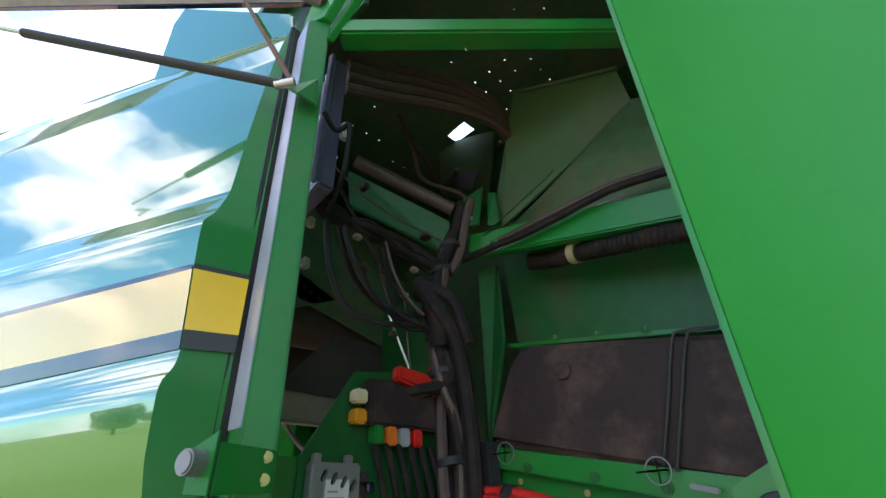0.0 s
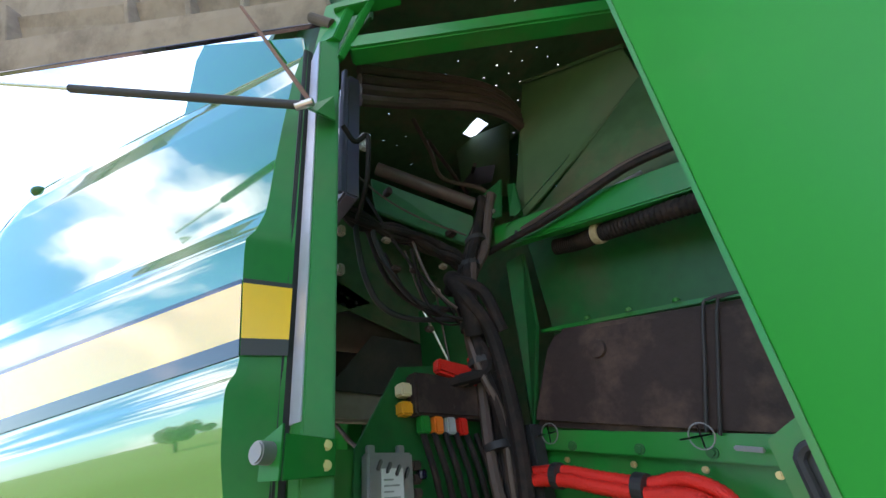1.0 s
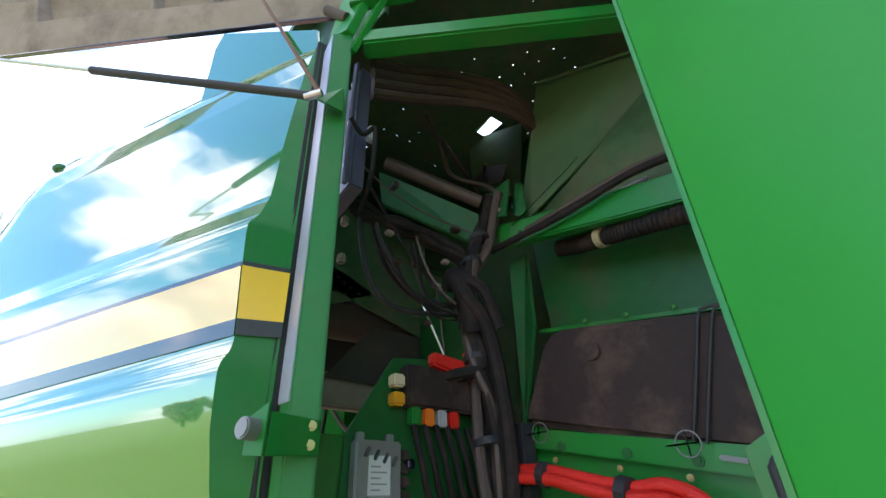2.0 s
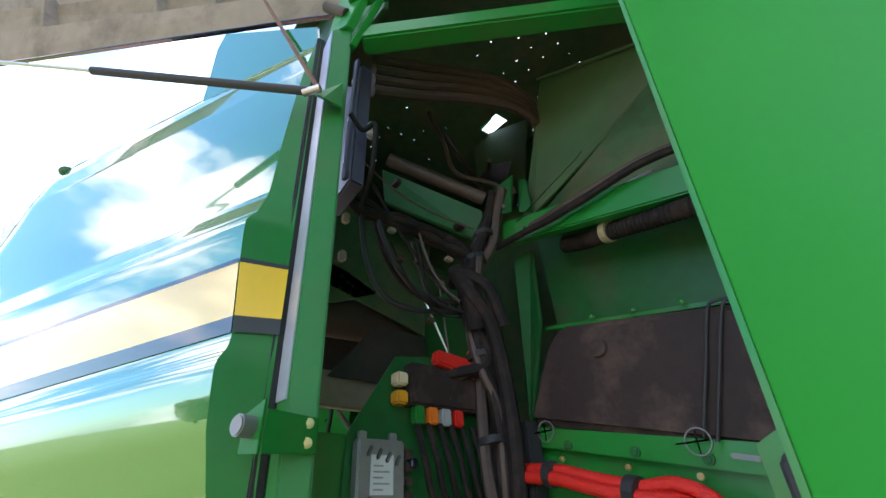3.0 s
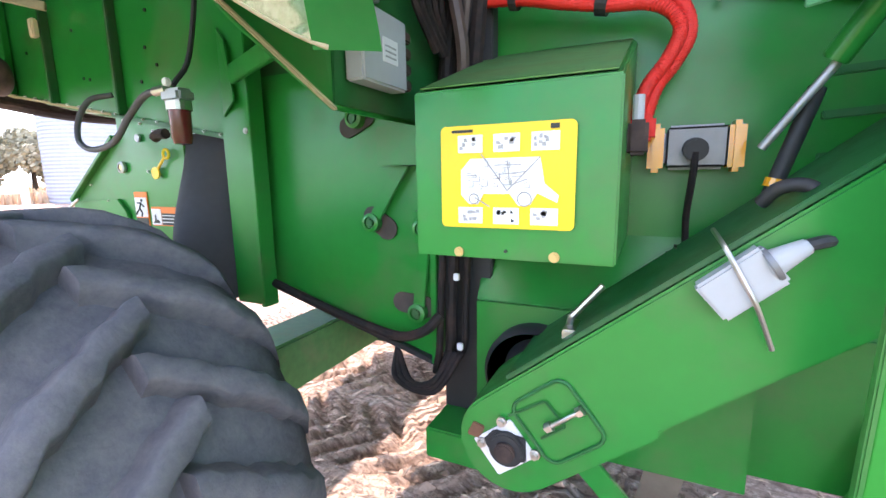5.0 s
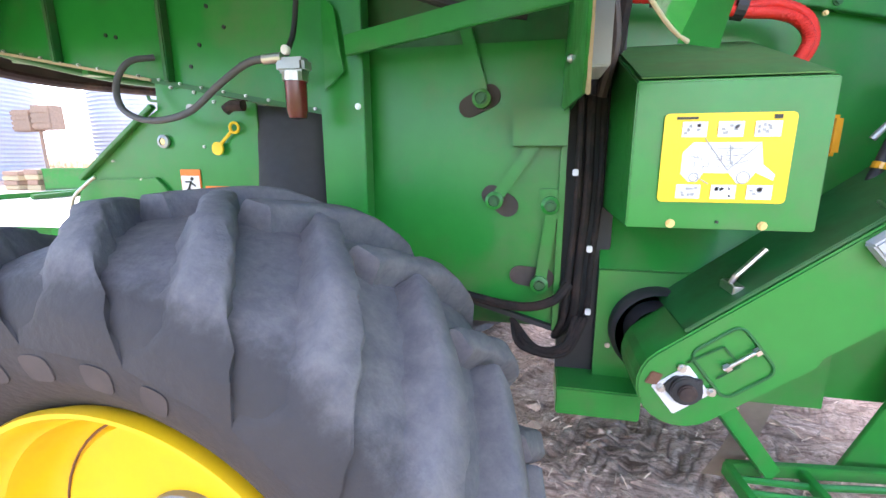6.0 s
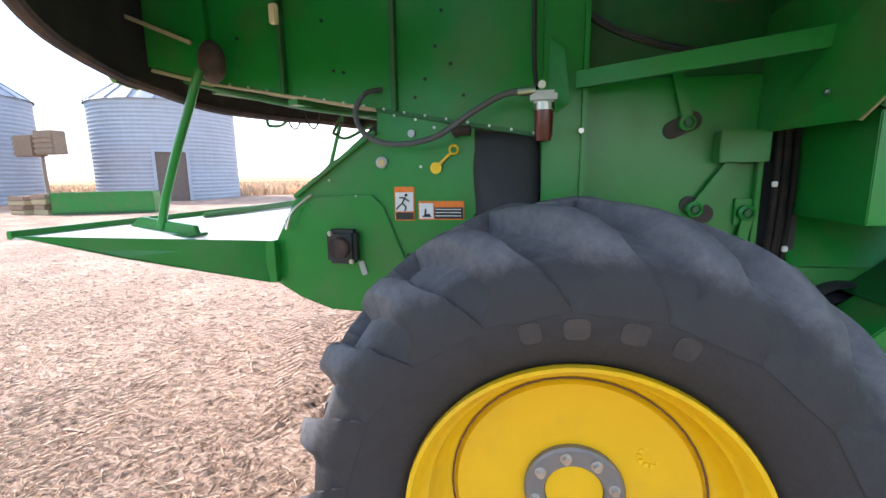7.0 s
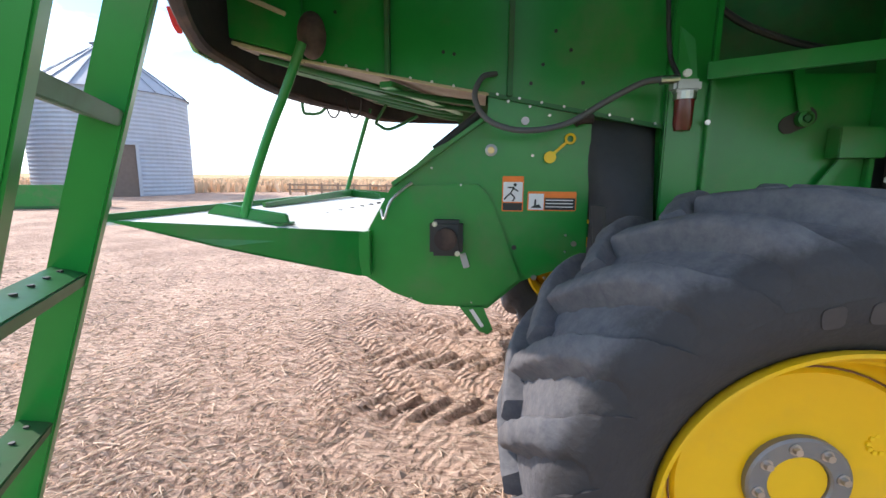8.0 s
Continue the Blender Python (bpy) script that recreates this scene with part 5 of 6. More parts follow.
# unseen roof, walls and ends added to keep the bay dark
on("light_block_roof", slab([(-1.9, 1.25, 3.56), (-0.2, 1.3, 3.56), (-0.2, 2.95, 3.56), (-1.9, 2.95, 3.56)], (0, 0, 0.02)), DARKGREEN, "unseen dark green plate keeping skylight out of the compartment")
on("light_block_wall", slab([(1.33, 1.52, 3.70), (2.95, 1.62, 3.75), (2.95, 1.62, 4.75), (1.33, 1.52, 4.75)], (0, 0.02, 0)), SHELL, "added glossy green wall keeping skylight out of the bay")
on("light_block_wall", slab([(-0.9, 1.40, 3.58), (1.33, 1.52, 3.62), (1.33, 1.52, 4.75), (-0.9, 1.40, 4.75)], (0, 0.02, 0)), DARKGREEN)
on("light_block_end", slab([(2.93, 1.62, 2.2), (2.93, 3.2, 2.2), (2.93, 3.2, 4.75), (2.93, 1.62, 4.75)], (0.02, 0, 0)), INNER)
on("light_block_end", slab([(-0.9, 1.40, 3.58), (-0.9, 3.2, 3.58), (-0.9, 3.2, 4.75), (-0.9, 1.40, 4.75)], (0.02, 0, 0)), DARKGREEN)
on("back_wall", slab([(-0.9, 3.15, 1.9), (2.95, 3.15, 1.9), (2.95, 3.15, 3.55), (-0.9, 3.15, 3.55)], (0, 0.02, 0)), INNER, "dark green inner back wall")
on("top_tube", bar((1.30, 1.465, 3.40), (2.10, 2.26, 3.425), 0.07, 0.07, bevel=0.008), GREEN, "square green cross tube")

# perforated screen deep inside
def perforated(o, u, v, nx, ny, chance, gap, lo, hi, seed):
    """A sheet from lo to hi (metres along u and v from o) with a field of small holes and one torn gap."""
    bm = bmesh.new()
    rr = random.Random(seed)
    c = 0.028
    o, u, v = Vector(o), Vector(u), Vector(v)
    def quad(*q):
        bm.faces.new([bm.verts.new(w) for w in q])
    def at(a, b):
        return o + u * a + v * b
    for i in range(nx):
        for k in range(ny):
            if gap and gap[0] <= i <= gap[1] and gap[2] <= k <= gap[3]:
                continue
            q = [at((i + a) * c, (k + b) * c) for a, b in ((0, 0), (1, 0), (1, 1), (0, 1))]
            if i % 4 == 1 and k % 4 == 1 and (k > 13 or not gap) and rr.random() < chance:
                m = 0.40 + rr.uniform(-0.03, 0.04)
                n = [at((i + a) * c, (k + b) * c) for a, b in ((m, m), (1 - m, m), (1 - m, 1 - m), (m, 1 - m))]
                for j in range(4):
                    quad(q[j], q[(j + 1) % 4], n[(j + 1) % 4], n[j])
            else:
                quad(*q)
    a1, b1 = nx * c, ny * c
    quad(at(lo[0], lo[1]), at(hi[0], lo[1]), at(hi[0], 0), at(lo[0], 0))
    quad(at(lo[0], b1), at(hi[0], b1), at(hi[0], hi[1]), at(lo[0], hi[1]))
    quad(at(lo[0], 0), at(0, 0), at(0, b1), at(lo[0], b1))
    quad(at(a1, 0), at(hi[0], 0), at(hi[0], b1), at(a1, b1))
    bmesh.ops.remove_doubles(bm, verts=bm.verts[:], dist=0.0005)
    return bm


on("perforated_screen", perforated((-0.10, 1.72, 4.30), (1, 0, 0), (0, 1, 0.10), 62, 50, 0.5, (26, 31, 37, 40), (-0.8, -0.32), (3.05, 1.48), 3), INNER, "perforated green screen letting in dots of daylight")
on("perforated_screen", perforated((0.30, 3.15, 3.56), (1, 0, 0), (0, 0, 1), 40, 28, 0.45, None, (-1.2, 0), (2.65, 0.90), 5), DARKGREEN, "perforated green rear screen")
for a, b, r in (((0.9, 2.5, 3.75), (0.45, 3.0, 4.25), 0.012), ((0.95, 2.6, 3.55), (0.7, 2.9, 3.75), 0.02), ((0.75, 2.3, 3.95), (0.6, 2.75, 3.85), 0.012)):
    on("inner_pipe", rod(a, b, r, 10), PIPE, smooth=True)
on("inner_link", tube([(0.86, 2.1, 3.9), (0.86, 2.2, 3.72), (0.83, 2.3, 3.6), (0.95, 2.45, 3.52), (1.0, 2.5, 3.4)], 0.012, 8, 6), PIPE)
# added plate, out of view, stopping sun that would pass the torn gap
on("sun_block_plate", slab([(0.30, 2.70, 4.60), (0.60, 2.70, 4.66), (0.60, 2.95, 4.66), (0.30, 2.95, 4.60)], (0, 0, 0.01)), DARKGREEN)
on("inner_hatch", slab([(0.55, 2.7, 3.9), (0.82, 2.72, 3.78), (0.78, 2.85, 4.02), (0.6, 2.85, 4.12)], (0.01, 0.01, 0.01)), PLASTIC)
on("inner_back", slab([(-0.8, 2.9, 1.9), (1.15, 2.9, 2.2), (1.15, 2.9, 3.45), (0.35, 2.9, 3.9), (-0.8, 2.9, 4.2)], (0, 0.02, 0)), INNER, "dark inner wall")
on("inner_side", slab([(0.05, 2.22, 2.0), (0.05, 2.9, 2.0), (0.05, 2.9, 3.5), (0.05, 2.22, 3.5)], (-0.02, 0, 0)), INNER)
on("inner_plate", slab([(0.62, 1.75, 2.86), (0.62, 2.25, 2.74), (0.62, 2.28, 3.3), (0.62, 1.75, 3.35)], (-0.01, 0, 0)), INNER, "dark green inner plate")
on("inner_tube", rod((0.86, 1.86, 3.42), (1.08, 2.22, 3.23), 0.030, 14), PIPE, "dusty brown diagonal tube", smooth=True)
on("inner_trough", slab([(0.84, 1.84, 3.37), (1.06, 2.22, 3.18), (1.04, 2.24, 3.03), (0.84, 1.86, 3.20)], (-0.02, 0.01, 0)), DARKGREEN)
on("rail_bracket", slab([(1.06, 2.24, 3.15), (1.17, 2.27, 3.13), (1.19, 2.30, 3.34), (1.10, 2.27, 3.30)], (0, 0.012, 0)), DARKGREEN, "dark bolted bracket plate")
on("rail_bracket", slab([(1.20, 2.29, 3.12), (1.25, 2.31, 3.10), (1.235, 2.33, 3.30), (1.195, 2.33, 3.32)], (0, 0.012, 0)), DARKGREEN)
for x, y, z in ((1.12, 2.262, 3.20), (1.15, 2.268, 3.26), (1.11, 2.26, 3.27), (1.145, 2.262, 3.17)):
    on("bracket_bolt", bolt((x, y, z), 0.007), STEEL)
for k, (y, z) in enumerate(((1.78, 2.93), (1.9, 2.84), (2.0, 2.78), (1.95, 2.62), (2.05, 2.9), (1.86, 2.99))):
    on("cable_plug", block((0.985, y, z), (1.01, y + 0.03, z + 0.018), 0.004), PLASTIC if k % 2 else BEIGE)
# added paler plate; daylight on the inner wall is put into its colour
on("daylit_look_plate", slab([(0.46, 2.86, 4.50), (0.96, 2.86, 4.28), (0.84, 2.86, 3.72), (0.46, 2.86, 4.02)], (0, 0.012, 0)), FOLD, "pale plate standing in for daylight on the inner wall")
# two added dark sheets give the shade behind the shaft
on("drum_shade_sheet", slab([(0.30, 1.45, 2.62), (0.30, 2.24, 2.62), (0.30, 2.24, 3.5), (0.30, 1.45, 3.5)], (-0.01, 0, 0)), LINING, "dark sheet standing in for the shade behind the shaft")
on("drum_shade_sheet", slab([(0.62, 1.78, 2.50), (0.62, 2.24, 2.50), (0.62, 2.24, 2.74), (0.62, 1.98, 2.74)], (-0.01, 0, 0)), LINING)
on("inner_drum", rod((0.5, 1.55, 2.765), (0.5, 2.6, 2.83), 0.085, 20), PIPE, "rusty brown shaft tube", smooth=True)
on("tan_flange", block((0.55, 1.72, 2.40), (0.60, 2.05, 2.53), 0.01), BEIGE)
flange = on("perforated_flange", slab([(0.62, 1.62, 2.99), (0.62, 1.84, 2.943), (0.62, 1.982, 2.885), (0.62, 1.78, 2.79), (0.62, 1.60, 2.76)], (-0.01, 0, 0)), FOLD, "dusty flange with punched holes")
for y, z in ((1.80, 2.92), (1.83, 2.90), (1.86, 2.885), (1.80, 2.86), (1.84, 2.85), (1.90, 2.87)):
    on("punched_hole", rod((0.622, y, z), (0.618, y, z), 0.008, 10), INK, "", flange)

on("chassis_plate", slab([(0.03, 2.62, 1.0), (0.20, 2.62, 1.0), (0.20, 2.62, 1.5), (0.03, 2.62, 1.5)], (0, 0.02, 0)), PLASTIC)
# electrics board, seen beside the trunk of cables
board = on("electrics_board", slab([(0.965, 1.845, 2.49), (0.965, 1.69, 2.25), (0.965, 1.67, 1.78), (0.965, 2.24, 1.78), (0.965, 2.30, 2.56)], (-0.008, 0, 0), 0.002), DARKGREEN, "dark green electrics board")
fuse = on("fuse_block", block((0.968, 1.868, 2.335), (1.02, 2.19, 2.465), 0.008), PLASTIC, "black fuse block with coloured plugs", board)
for y, z, m in ((1.822, 2.39, CREAM), (1.822, 2.335, AMBER)):
    on("side_plug", block((0.97, y, z), (1.012, y + 0.042, z + 0.04), 0.006), m, "", board)
for i, m in enumerate((GREEN, ORANGE, GREYBOX, RED)):
    y = 1.885 + i * 0.052
    on("coloured_plug", block((0.985, y, 2.285), (1.02, y + 0.036, 2.335), 0.005), m, "", fuse)
on("red_cover", slab([(1.0, 1.955, 2.47), (1.0, 2.14, 2.44), (1.0, 2.17, 2.50), (1.0, 1.96, 2.515)], (0.04, 0, 0), 0.008), RED, "", fuse)
on("red_cover", block((1.0, 2.12, 2.49), (1.04, 2.17, 2.55), 0.008), RED, "", fuse)
ctl = on("control_unit", block((0.968, 1.705, 2.06), (1.005, 1.855, 2.235), 0.006), ALU, "finned aluminium control unit with a white label", board)
for s in (0, 1):
    for i in range(4):
        z = 2.205 - 0.007 * i if s == 0 else 2.085 - 0.007 * i
        on("cooling_fin", bar((1.01, 1.73 + 0.03 * i, z - 0.015), (1.01, 1.745 + 0.03 * i, z + 0.012), 0.012, 0.006, (1, 0, 0)), GREYHUB, "", ctl)
on("unit_label", block((1.004, 1.745, 2.10), (1.008, 1.815, 2.195), 0), PAPER, "", ctl)
for i in range(5):
    on("label_line", block((1.007, 1.752, 2.11 + 0.014 * i), (1.0095, 1.752 + (0.05 if i % 2 else 0.03), 2.114 + 0.014 * i), 0), GREYINK, "", ctl)
for y in (1.73, 1.83):
    for z in (2.245, 2.05):
        on("unit_foot", block((0.968, y - 0.012, z - 0.012), (0.985, y + 0.012, z + 0.012), 0.003), ALU, "", ctl)
gb = on("relay_box", block((0.968, 1.71, 1.835), (1.02, 1.905, 2.005), 0.005), GREYBOX, "plain grey relay box with a small label", board)
on("relay_label", block((1.019, 1.79, 1.89), (1.023, 1.855, 1.945), 0), PAPER, "", gb)
for i in range(3):
    on("label_line", block((1.022, 1.797, 1.90 + 0.012 * i), (1.0245, 1.845, 1.904 + 0.012 * i), 0), GREYINK, "", gb)
for i in range(4):
    on("relay_plug", block((0.97, 1.91, 1.845 + 0.04 * i), (1.01, 1.95, 1.873 + 0.04 * i), 0.005), PLASTIC, "", gb)
    on("unit_plug", block((0.97, 1.858, 2.085 + 0.035 * i), (1.0, 1.89, 2.11 + 0.035 * i), 0.005), PLASTIC, "", ctl)
on("blue_plug", block((0.985, 1.875, 2.165), (1.01, 1.90, 2.19), 0.004), NAVY, "", board)
for i in range(6):
    y = 1.9 + 0.045 * i
    on("board_wire", tube([(1.0, y, 2.29), (1.03, y + 0.01, 2.18), (1.02, y + 0.05, 2.08), (1.03, min(y + 0.16, 2.22), 1.97)], 0.010, 7, 5), CABLE, "", board)

# trunk of cables
TRUNK = [(1.13, 2.27, 3.26), (1.09, 2.25, 3.14), (1.06, 2.21, 3.00), (1.045, 2.16, 2.88), (1.045, 2.115, 2.76), (1.05, 2.125, 2.62), (1.06, 2.13, 2.48), (1.065, 2.145, 2.34), (1.07, 2.15, 2.15), (1.06, 2.16, 1.98), (1.03, 2.17, 1.82)]
for i in range(9):
    rr = random.Random(40 + i)
    ph, sw = rr.uniform(0, 6.3), rr.uniform(0.6, 1.3)
    pts = []
    for k, (x, y, z) in enumerate(TRUNK[: 7 if i > 4 else 11]):
        a = ph + sw * k * 0.8
        pts.append((x + 0.028 * math.cos(a) + rr.uniform(-0.008, 0.008), y + 0.028 * math.sin(a) + rr.uniform(-0.008, 0.008), z))
    if i > 4:
        pts += [(1.0, 1.98 + 0.03 * i - 0.12, 2.44), (1.0, 1.96 + 0.03 * i - 0.12, 2.36)]
    on("trunk_cable", tube(pts, rr.uniform(0.010, 0.021), 8, 6), CABLE if i % 3 else PIPE, "black sleeved cable", smooth=True)
for z in (3.05, 2.92, 2.66, 2.52, 2.25):
    k = min(range(len(TRUNK)), key=lambda n: abs(TRUNK[n][2] - z))
    x, y, _ = TRUNK[k]
    on("trunk_tape", rod((x, y, z), (x + 0.004, y, z - 0.022), 0.046, 14), RUBBER, smooth=True)
on("trunk_knot", tube([(1.06, 2.07, 2.82), (1.09, 2.05, 2.76), (1.12, 2.06, 2.70), (1.13, 2.13, 2.60), (1.13, 2.17, 2.40), (1.12, 2.19, 2.2), (1.09, 2.20, 1.9)], 0.026, 9, 6), CABLE, smooth=True)
on("trunk_knot", tube([(1.0, 2.08, 2.80), (1.08, 2.04, 2.80), (1.15, 2.10, 2.74), (1.16, 2.16, 2.6)], 0.022, 9, 6), CABLE, smooth=True)
for k in range(5):
    dz, dx = 0.022 * math.cos(1.3 * k), 0.022 * math.sin(1.3 * k)
    on("feeder_cable", tube([(0.985 + dx, 1.60, 3.03 + dz), (0.985 - dx, 1.70, 2.995 + dz), (0.99 + dx, 1.84, 2.995 - dz), (1.0 + dx, 1.98, 2.985 + dz), (1.02 - dx, 2.10, 2.955 + dz), (1.04, 2.17, 2.88)], 0.016, 8, 6), CABLE, smooth=True)
for path in ([(0.98, 1.68, 2.99), (0.985, 1.682, 2.914), (0.99, 1.708, 2.776), (0.99, 1.77, 2.679), (0.995, 1.884, 2.653), (1.01, 2.08, 2.682)], [(0.98, 1.75, 3.0), (0.985, 1.76, 2.926), (0.99, 1.828, 2.799), (0.99, 1.93, 2.726), (1.01, 2.09, 2.718)]):
    on("loop_cable", tube(path, 0.010, 8, 7), RUBBER, "looping black hose", smooth=True)
on("bundle_wrap", tube([(1.0, 2.10, 2.86), (1.07, 2.05, 2.80), (1.10, 2.07, 2.70), (1.08, 2.10, 2.60)], 0.034, 10, 6), CABLE, smooth=True)
on("thin_rod", rod((0.97, 1.95, 2.74), (1.0, 2.05, 2.50), 0.004, 8), STEEL)
on("thin_rod", rod((0.99, 2.02, 2.78), (1.0, 2.04, 2.52), 0.004, 8), PIPE)
for k in range(4):
    on("upper_hose", tube([(1.10, 1.62, 3.655 - 0.062 * k), (1.13, 1.80, 3.735 - 0.062 * k), (1.18, 2.0, 3.815 - 0.06 * k), (1.25, 2.2, 3.845 - 0.055 * k), (1.285, 2.34, 3.82 - 0.045 * k), (1.275, 2.50, 3.77 - 0.03 * k)], 0.024, 9, 6), PIPE, smooth=True)
duct = on("blue_black_panel", slab([(0.98, 1.545, 2.92), (1.192, 1.515, 2.90), (1.188, 1.52, 3.455), (1.150, 1.525, 3.425), (1.09, 1.535, 3.43), (1.04, 1.54, 3.50), (0.98, 1.545, 3.52)], (0, 0.05, 0), 0.006), DUCT, "dark blue-black bolted plate")
on("duct_flange", slab([(1.178, 1.508, 2.90), (1.196, 1.512, 2.90), (1.192, 1.516, 3.465), (1.174, 1.512, 3.46)], (0, -0.012, 0), 0.002), DUCT, "", duct)
for z in (3.435, 3.24, 3.05):
    on("duct_bolt", bolt((1.150, 1.520, z - 0.045), 0.009), STEEL, "", duct)
on("sensor_wire", tube([(1.25, 1.47, 3.10), (1.24, 1.52, 3.07), (1.26, 1.55, 3.10), (1.25, 1.56, 3.02), (1.22, 1.57, 2.93), (1.12, 1.60, 2.88)], 0.008, 7, 6), CABLE)
on("sensor_plug", block((1.225, 1.54, 3.06), (1.25, 1.565, 3.12), 0.004), GREYBOX)
for z in (2.86, 2.72):
    on("post_plug", block((1.045, 1.570, z - 0.01), (1.070, 1.592, z + 0.025), 0.005), BEIGE)
# loose tangle of wires round the trunk
rnd = random.Random(77)
for k in range(9):
    y0, z0 = rnd.uniform(1.62, 2.0), rnd.uniform(2.78, 3.35)
    y1, z1 = rnd.uniform(2.0, 2.2), max(2.68, z0 - rnd.uniform(0.1, 0.55))
    x = rnd.uniform(0.93, 1.04)
    sag = rnd.uniform(0.0, 0.10)
    pts = [(x, y0, z0), (x + rnd.uniform(-0.03, 0.05), y0 * 0.7 + y1 * 0.3, z0 * 0.6 + z1 * 0.4 - sag), (x + rnd.uniform(-0.02, 0.06), y0 * 0.35 + y1 * 0.65, z0 * 0.3 + z1 * 0.7 - sag), (1.05 + rnd.uniform(-0.03, 0.03), y1, z1)]
    on("loose_wire", tube(pts, rnd.choice((0.004, 0.006, 0.009, 0.013)), 6, 5), PIPE if k % 3 == 0 else CABLE, smooth=True)
for k in range(5):
    y, z = rnd.uniform(1.68, 2.12), rnd.uniform(2.65, 3.25)
    on("wire_plug", block((0.98, y, z), (1.02, y + rnd.uniform(0.02, 0.05), z + rnd.uniform(0.015, 0.035)), 0.004), PLASTIC)


# ---- side shield beside the wheel, its post and the opened lid ----
SHIELD_AT, SHIELD_ALONG, SHIELD_OUT = Vector((1.19, 1.27, 0)), Vector((-0.894, -0.447, 0)), Vector((0.447, -0.894, 0))
BULGE = [(1.74, -0.255), (1.80, -0.222), (1.873, -0.176), (1.95, -0.124), (2.03, -0.076), (2.10, -0.046), (2.15, -0.032), (2.20, -0.0175), (2.26, -0.009), (2.305, -0.004), (2.325, -0.006), (2.355, -0.024), (2.38, -0.028), (2.45, -0.019), (2.543, -0.006), (2.62, 0.003), (2.655, 0.004), (2.69, -0.020), (2.76, -0.043), (2.80, -0.046), (2.95, -0.052), (3.09, -0.061), (3.3, -0.078), (3.42, -0.096), (3.50, -0.116), (3.58, -0.150), (3.66, -0.20)]


def bulge(z):
    for (z0, b0), (z1, b1) in zip(BULGE, BULGE[1:]):
        if z <= z1:
            t = max(0.0, (z - z0) / (z1 - z0))
            return b0 + (b1 - b0) * t
    return BULGE[-1][1]


def ease(t):
    t = max(0.0, min(1.0, t))
    return t * t * (3 - 2 * t)


def shield_low(u):
    return 1.825 + 0.28 * (1 - math.exp(-(((u + 0.05) / 0.36) ** 1.6)))


def shield_top(u):
    return 3.462 + 0.085 * u - 0.20 * max(0.0, u - 1.0) ** 2 - 2.2 * max(0.0, u - 1.22) ** 2


def shield_point(u, z, lift=0.0):
    zz = z + 0.05 * u
    b = bulge(zz) - 1.25 * max(0.0, u - 1.36) ** 2  # the rear end turns in towards the tail
    return SHIELD_AT + SHIELD_ALONG * u + SHIELD_OUT * (b + lift) + Vector((0, 0, z))


def shield_sheet(u0, u1, low, high, lift=0.0, nu=28):
    levels = [1.80 + 0.012 * k for k in range(154)]
    bm = bmesh.new()
    grid = []
    for i in range(nu + 1):
        u = u0 + (u1 - u0) * i / nu
        lo, hi = low(u), high(u)
        zs = [min(max(z - 0.05 * u, lo), hi) for z in levels]
        grid.append([bm.verts.new(shield_point(u, z, lift)) for z in zs])
    for a, b in zip(grid, grid[1:]):
        for k in range(len(a) - 1):
            if (a[k].co - a[k + 1].co).length > 1e-5 or (b[k].co - b[k + 1].co).length > 1e-5:
                bm.faces.new((a[k], a[k + 1], b[k + 1], b[k]))
    bmesh.ops.remove_doubles(bm, verts=bm.verts[:], dist=0.0002)
    bmesh.ops.delete(bm, geom=[v for v in bm.verts if not v.link_faces], context="VERTS")
    return bm


bm = shield_sheet(0, 1.72, shield_low, shield_top, 0, 60)
bmesh.ops.solidify(bm, geom=bm.faces[:], thickness=0.008)
shield = on("side_shield", bm, SHELL, "glossy green curved side shield with a yellow stripe", smooth=True)
on("yellow_stripe", shield_sheet(0, 1.72, lambda u: 2.422 - 0.05 * u, lambda u: 2.542 - 0.05 * u, 0.003, 40), STRIPE, "yellow stripe on the shield", shield, True)
on("dark_stripe", shield_sheet(0, 1.72, lambda u: 2.387 - 0.05 * u, lambda u: 2.422 - 0.05 * u, 0.003), NAVY, "", shield, True)
on("dark_stripe", shield_sheet(0, 1.72, lambda u: 2.542 - 0.05 * u, lambda u: 2.553 - 0.05 * u, 0.003), NAVY, "", shield, True)
lipc = [shield_point(u / 40, shield_low(u / 40), -0.004) for u in range(-1, 69)]
on("shield_lip", tube(lipc, 0.0045, 8, 1), DUSTY, "dusty rolled lower edge", shield, True)


def shield_flange(z0, z1, n, lift=0.0):
    bm = bmesh.new()
    rows = []
    for k in range(n + 1):
        z = z0 + (z1 - z0) * k / n
        a = shield_point(0, z)
        b = Vector((1.212, 1.386 - 0.019 * (z - 1.98), z)) if z > 2.1 else Vector((1.212, 1.384, z)).lerp(Vector((1.19, 1.52, z)), ease((2.1 - z) / 0.3))
        d = Vector((lift, -lift * 0.2, 0))
        rows.append((bm.verts.new(a + d), bm.verts.new(b + d)))
    for p, q in zip(rows, rows[1:]):
        bm.faces.new((p[0], p[1], q[1], q[0]))
    return bm


on("shield_flange", shield_flange(1.825, 3.455, 120), POSTGREEN, "green folded front edge of the shield", shield, True)
on("stripe_return", shield_flange(2.422, 2.542, 60, 0.006), YELLOW, "", shield, True)
on("stripe_return", shield_flange(2.387, 2.422, 20, 0.006), INK, "", shield)
on("stripe_return", shield_flange(2.542, 2.553, 8, 0.006), INK, "", shield)

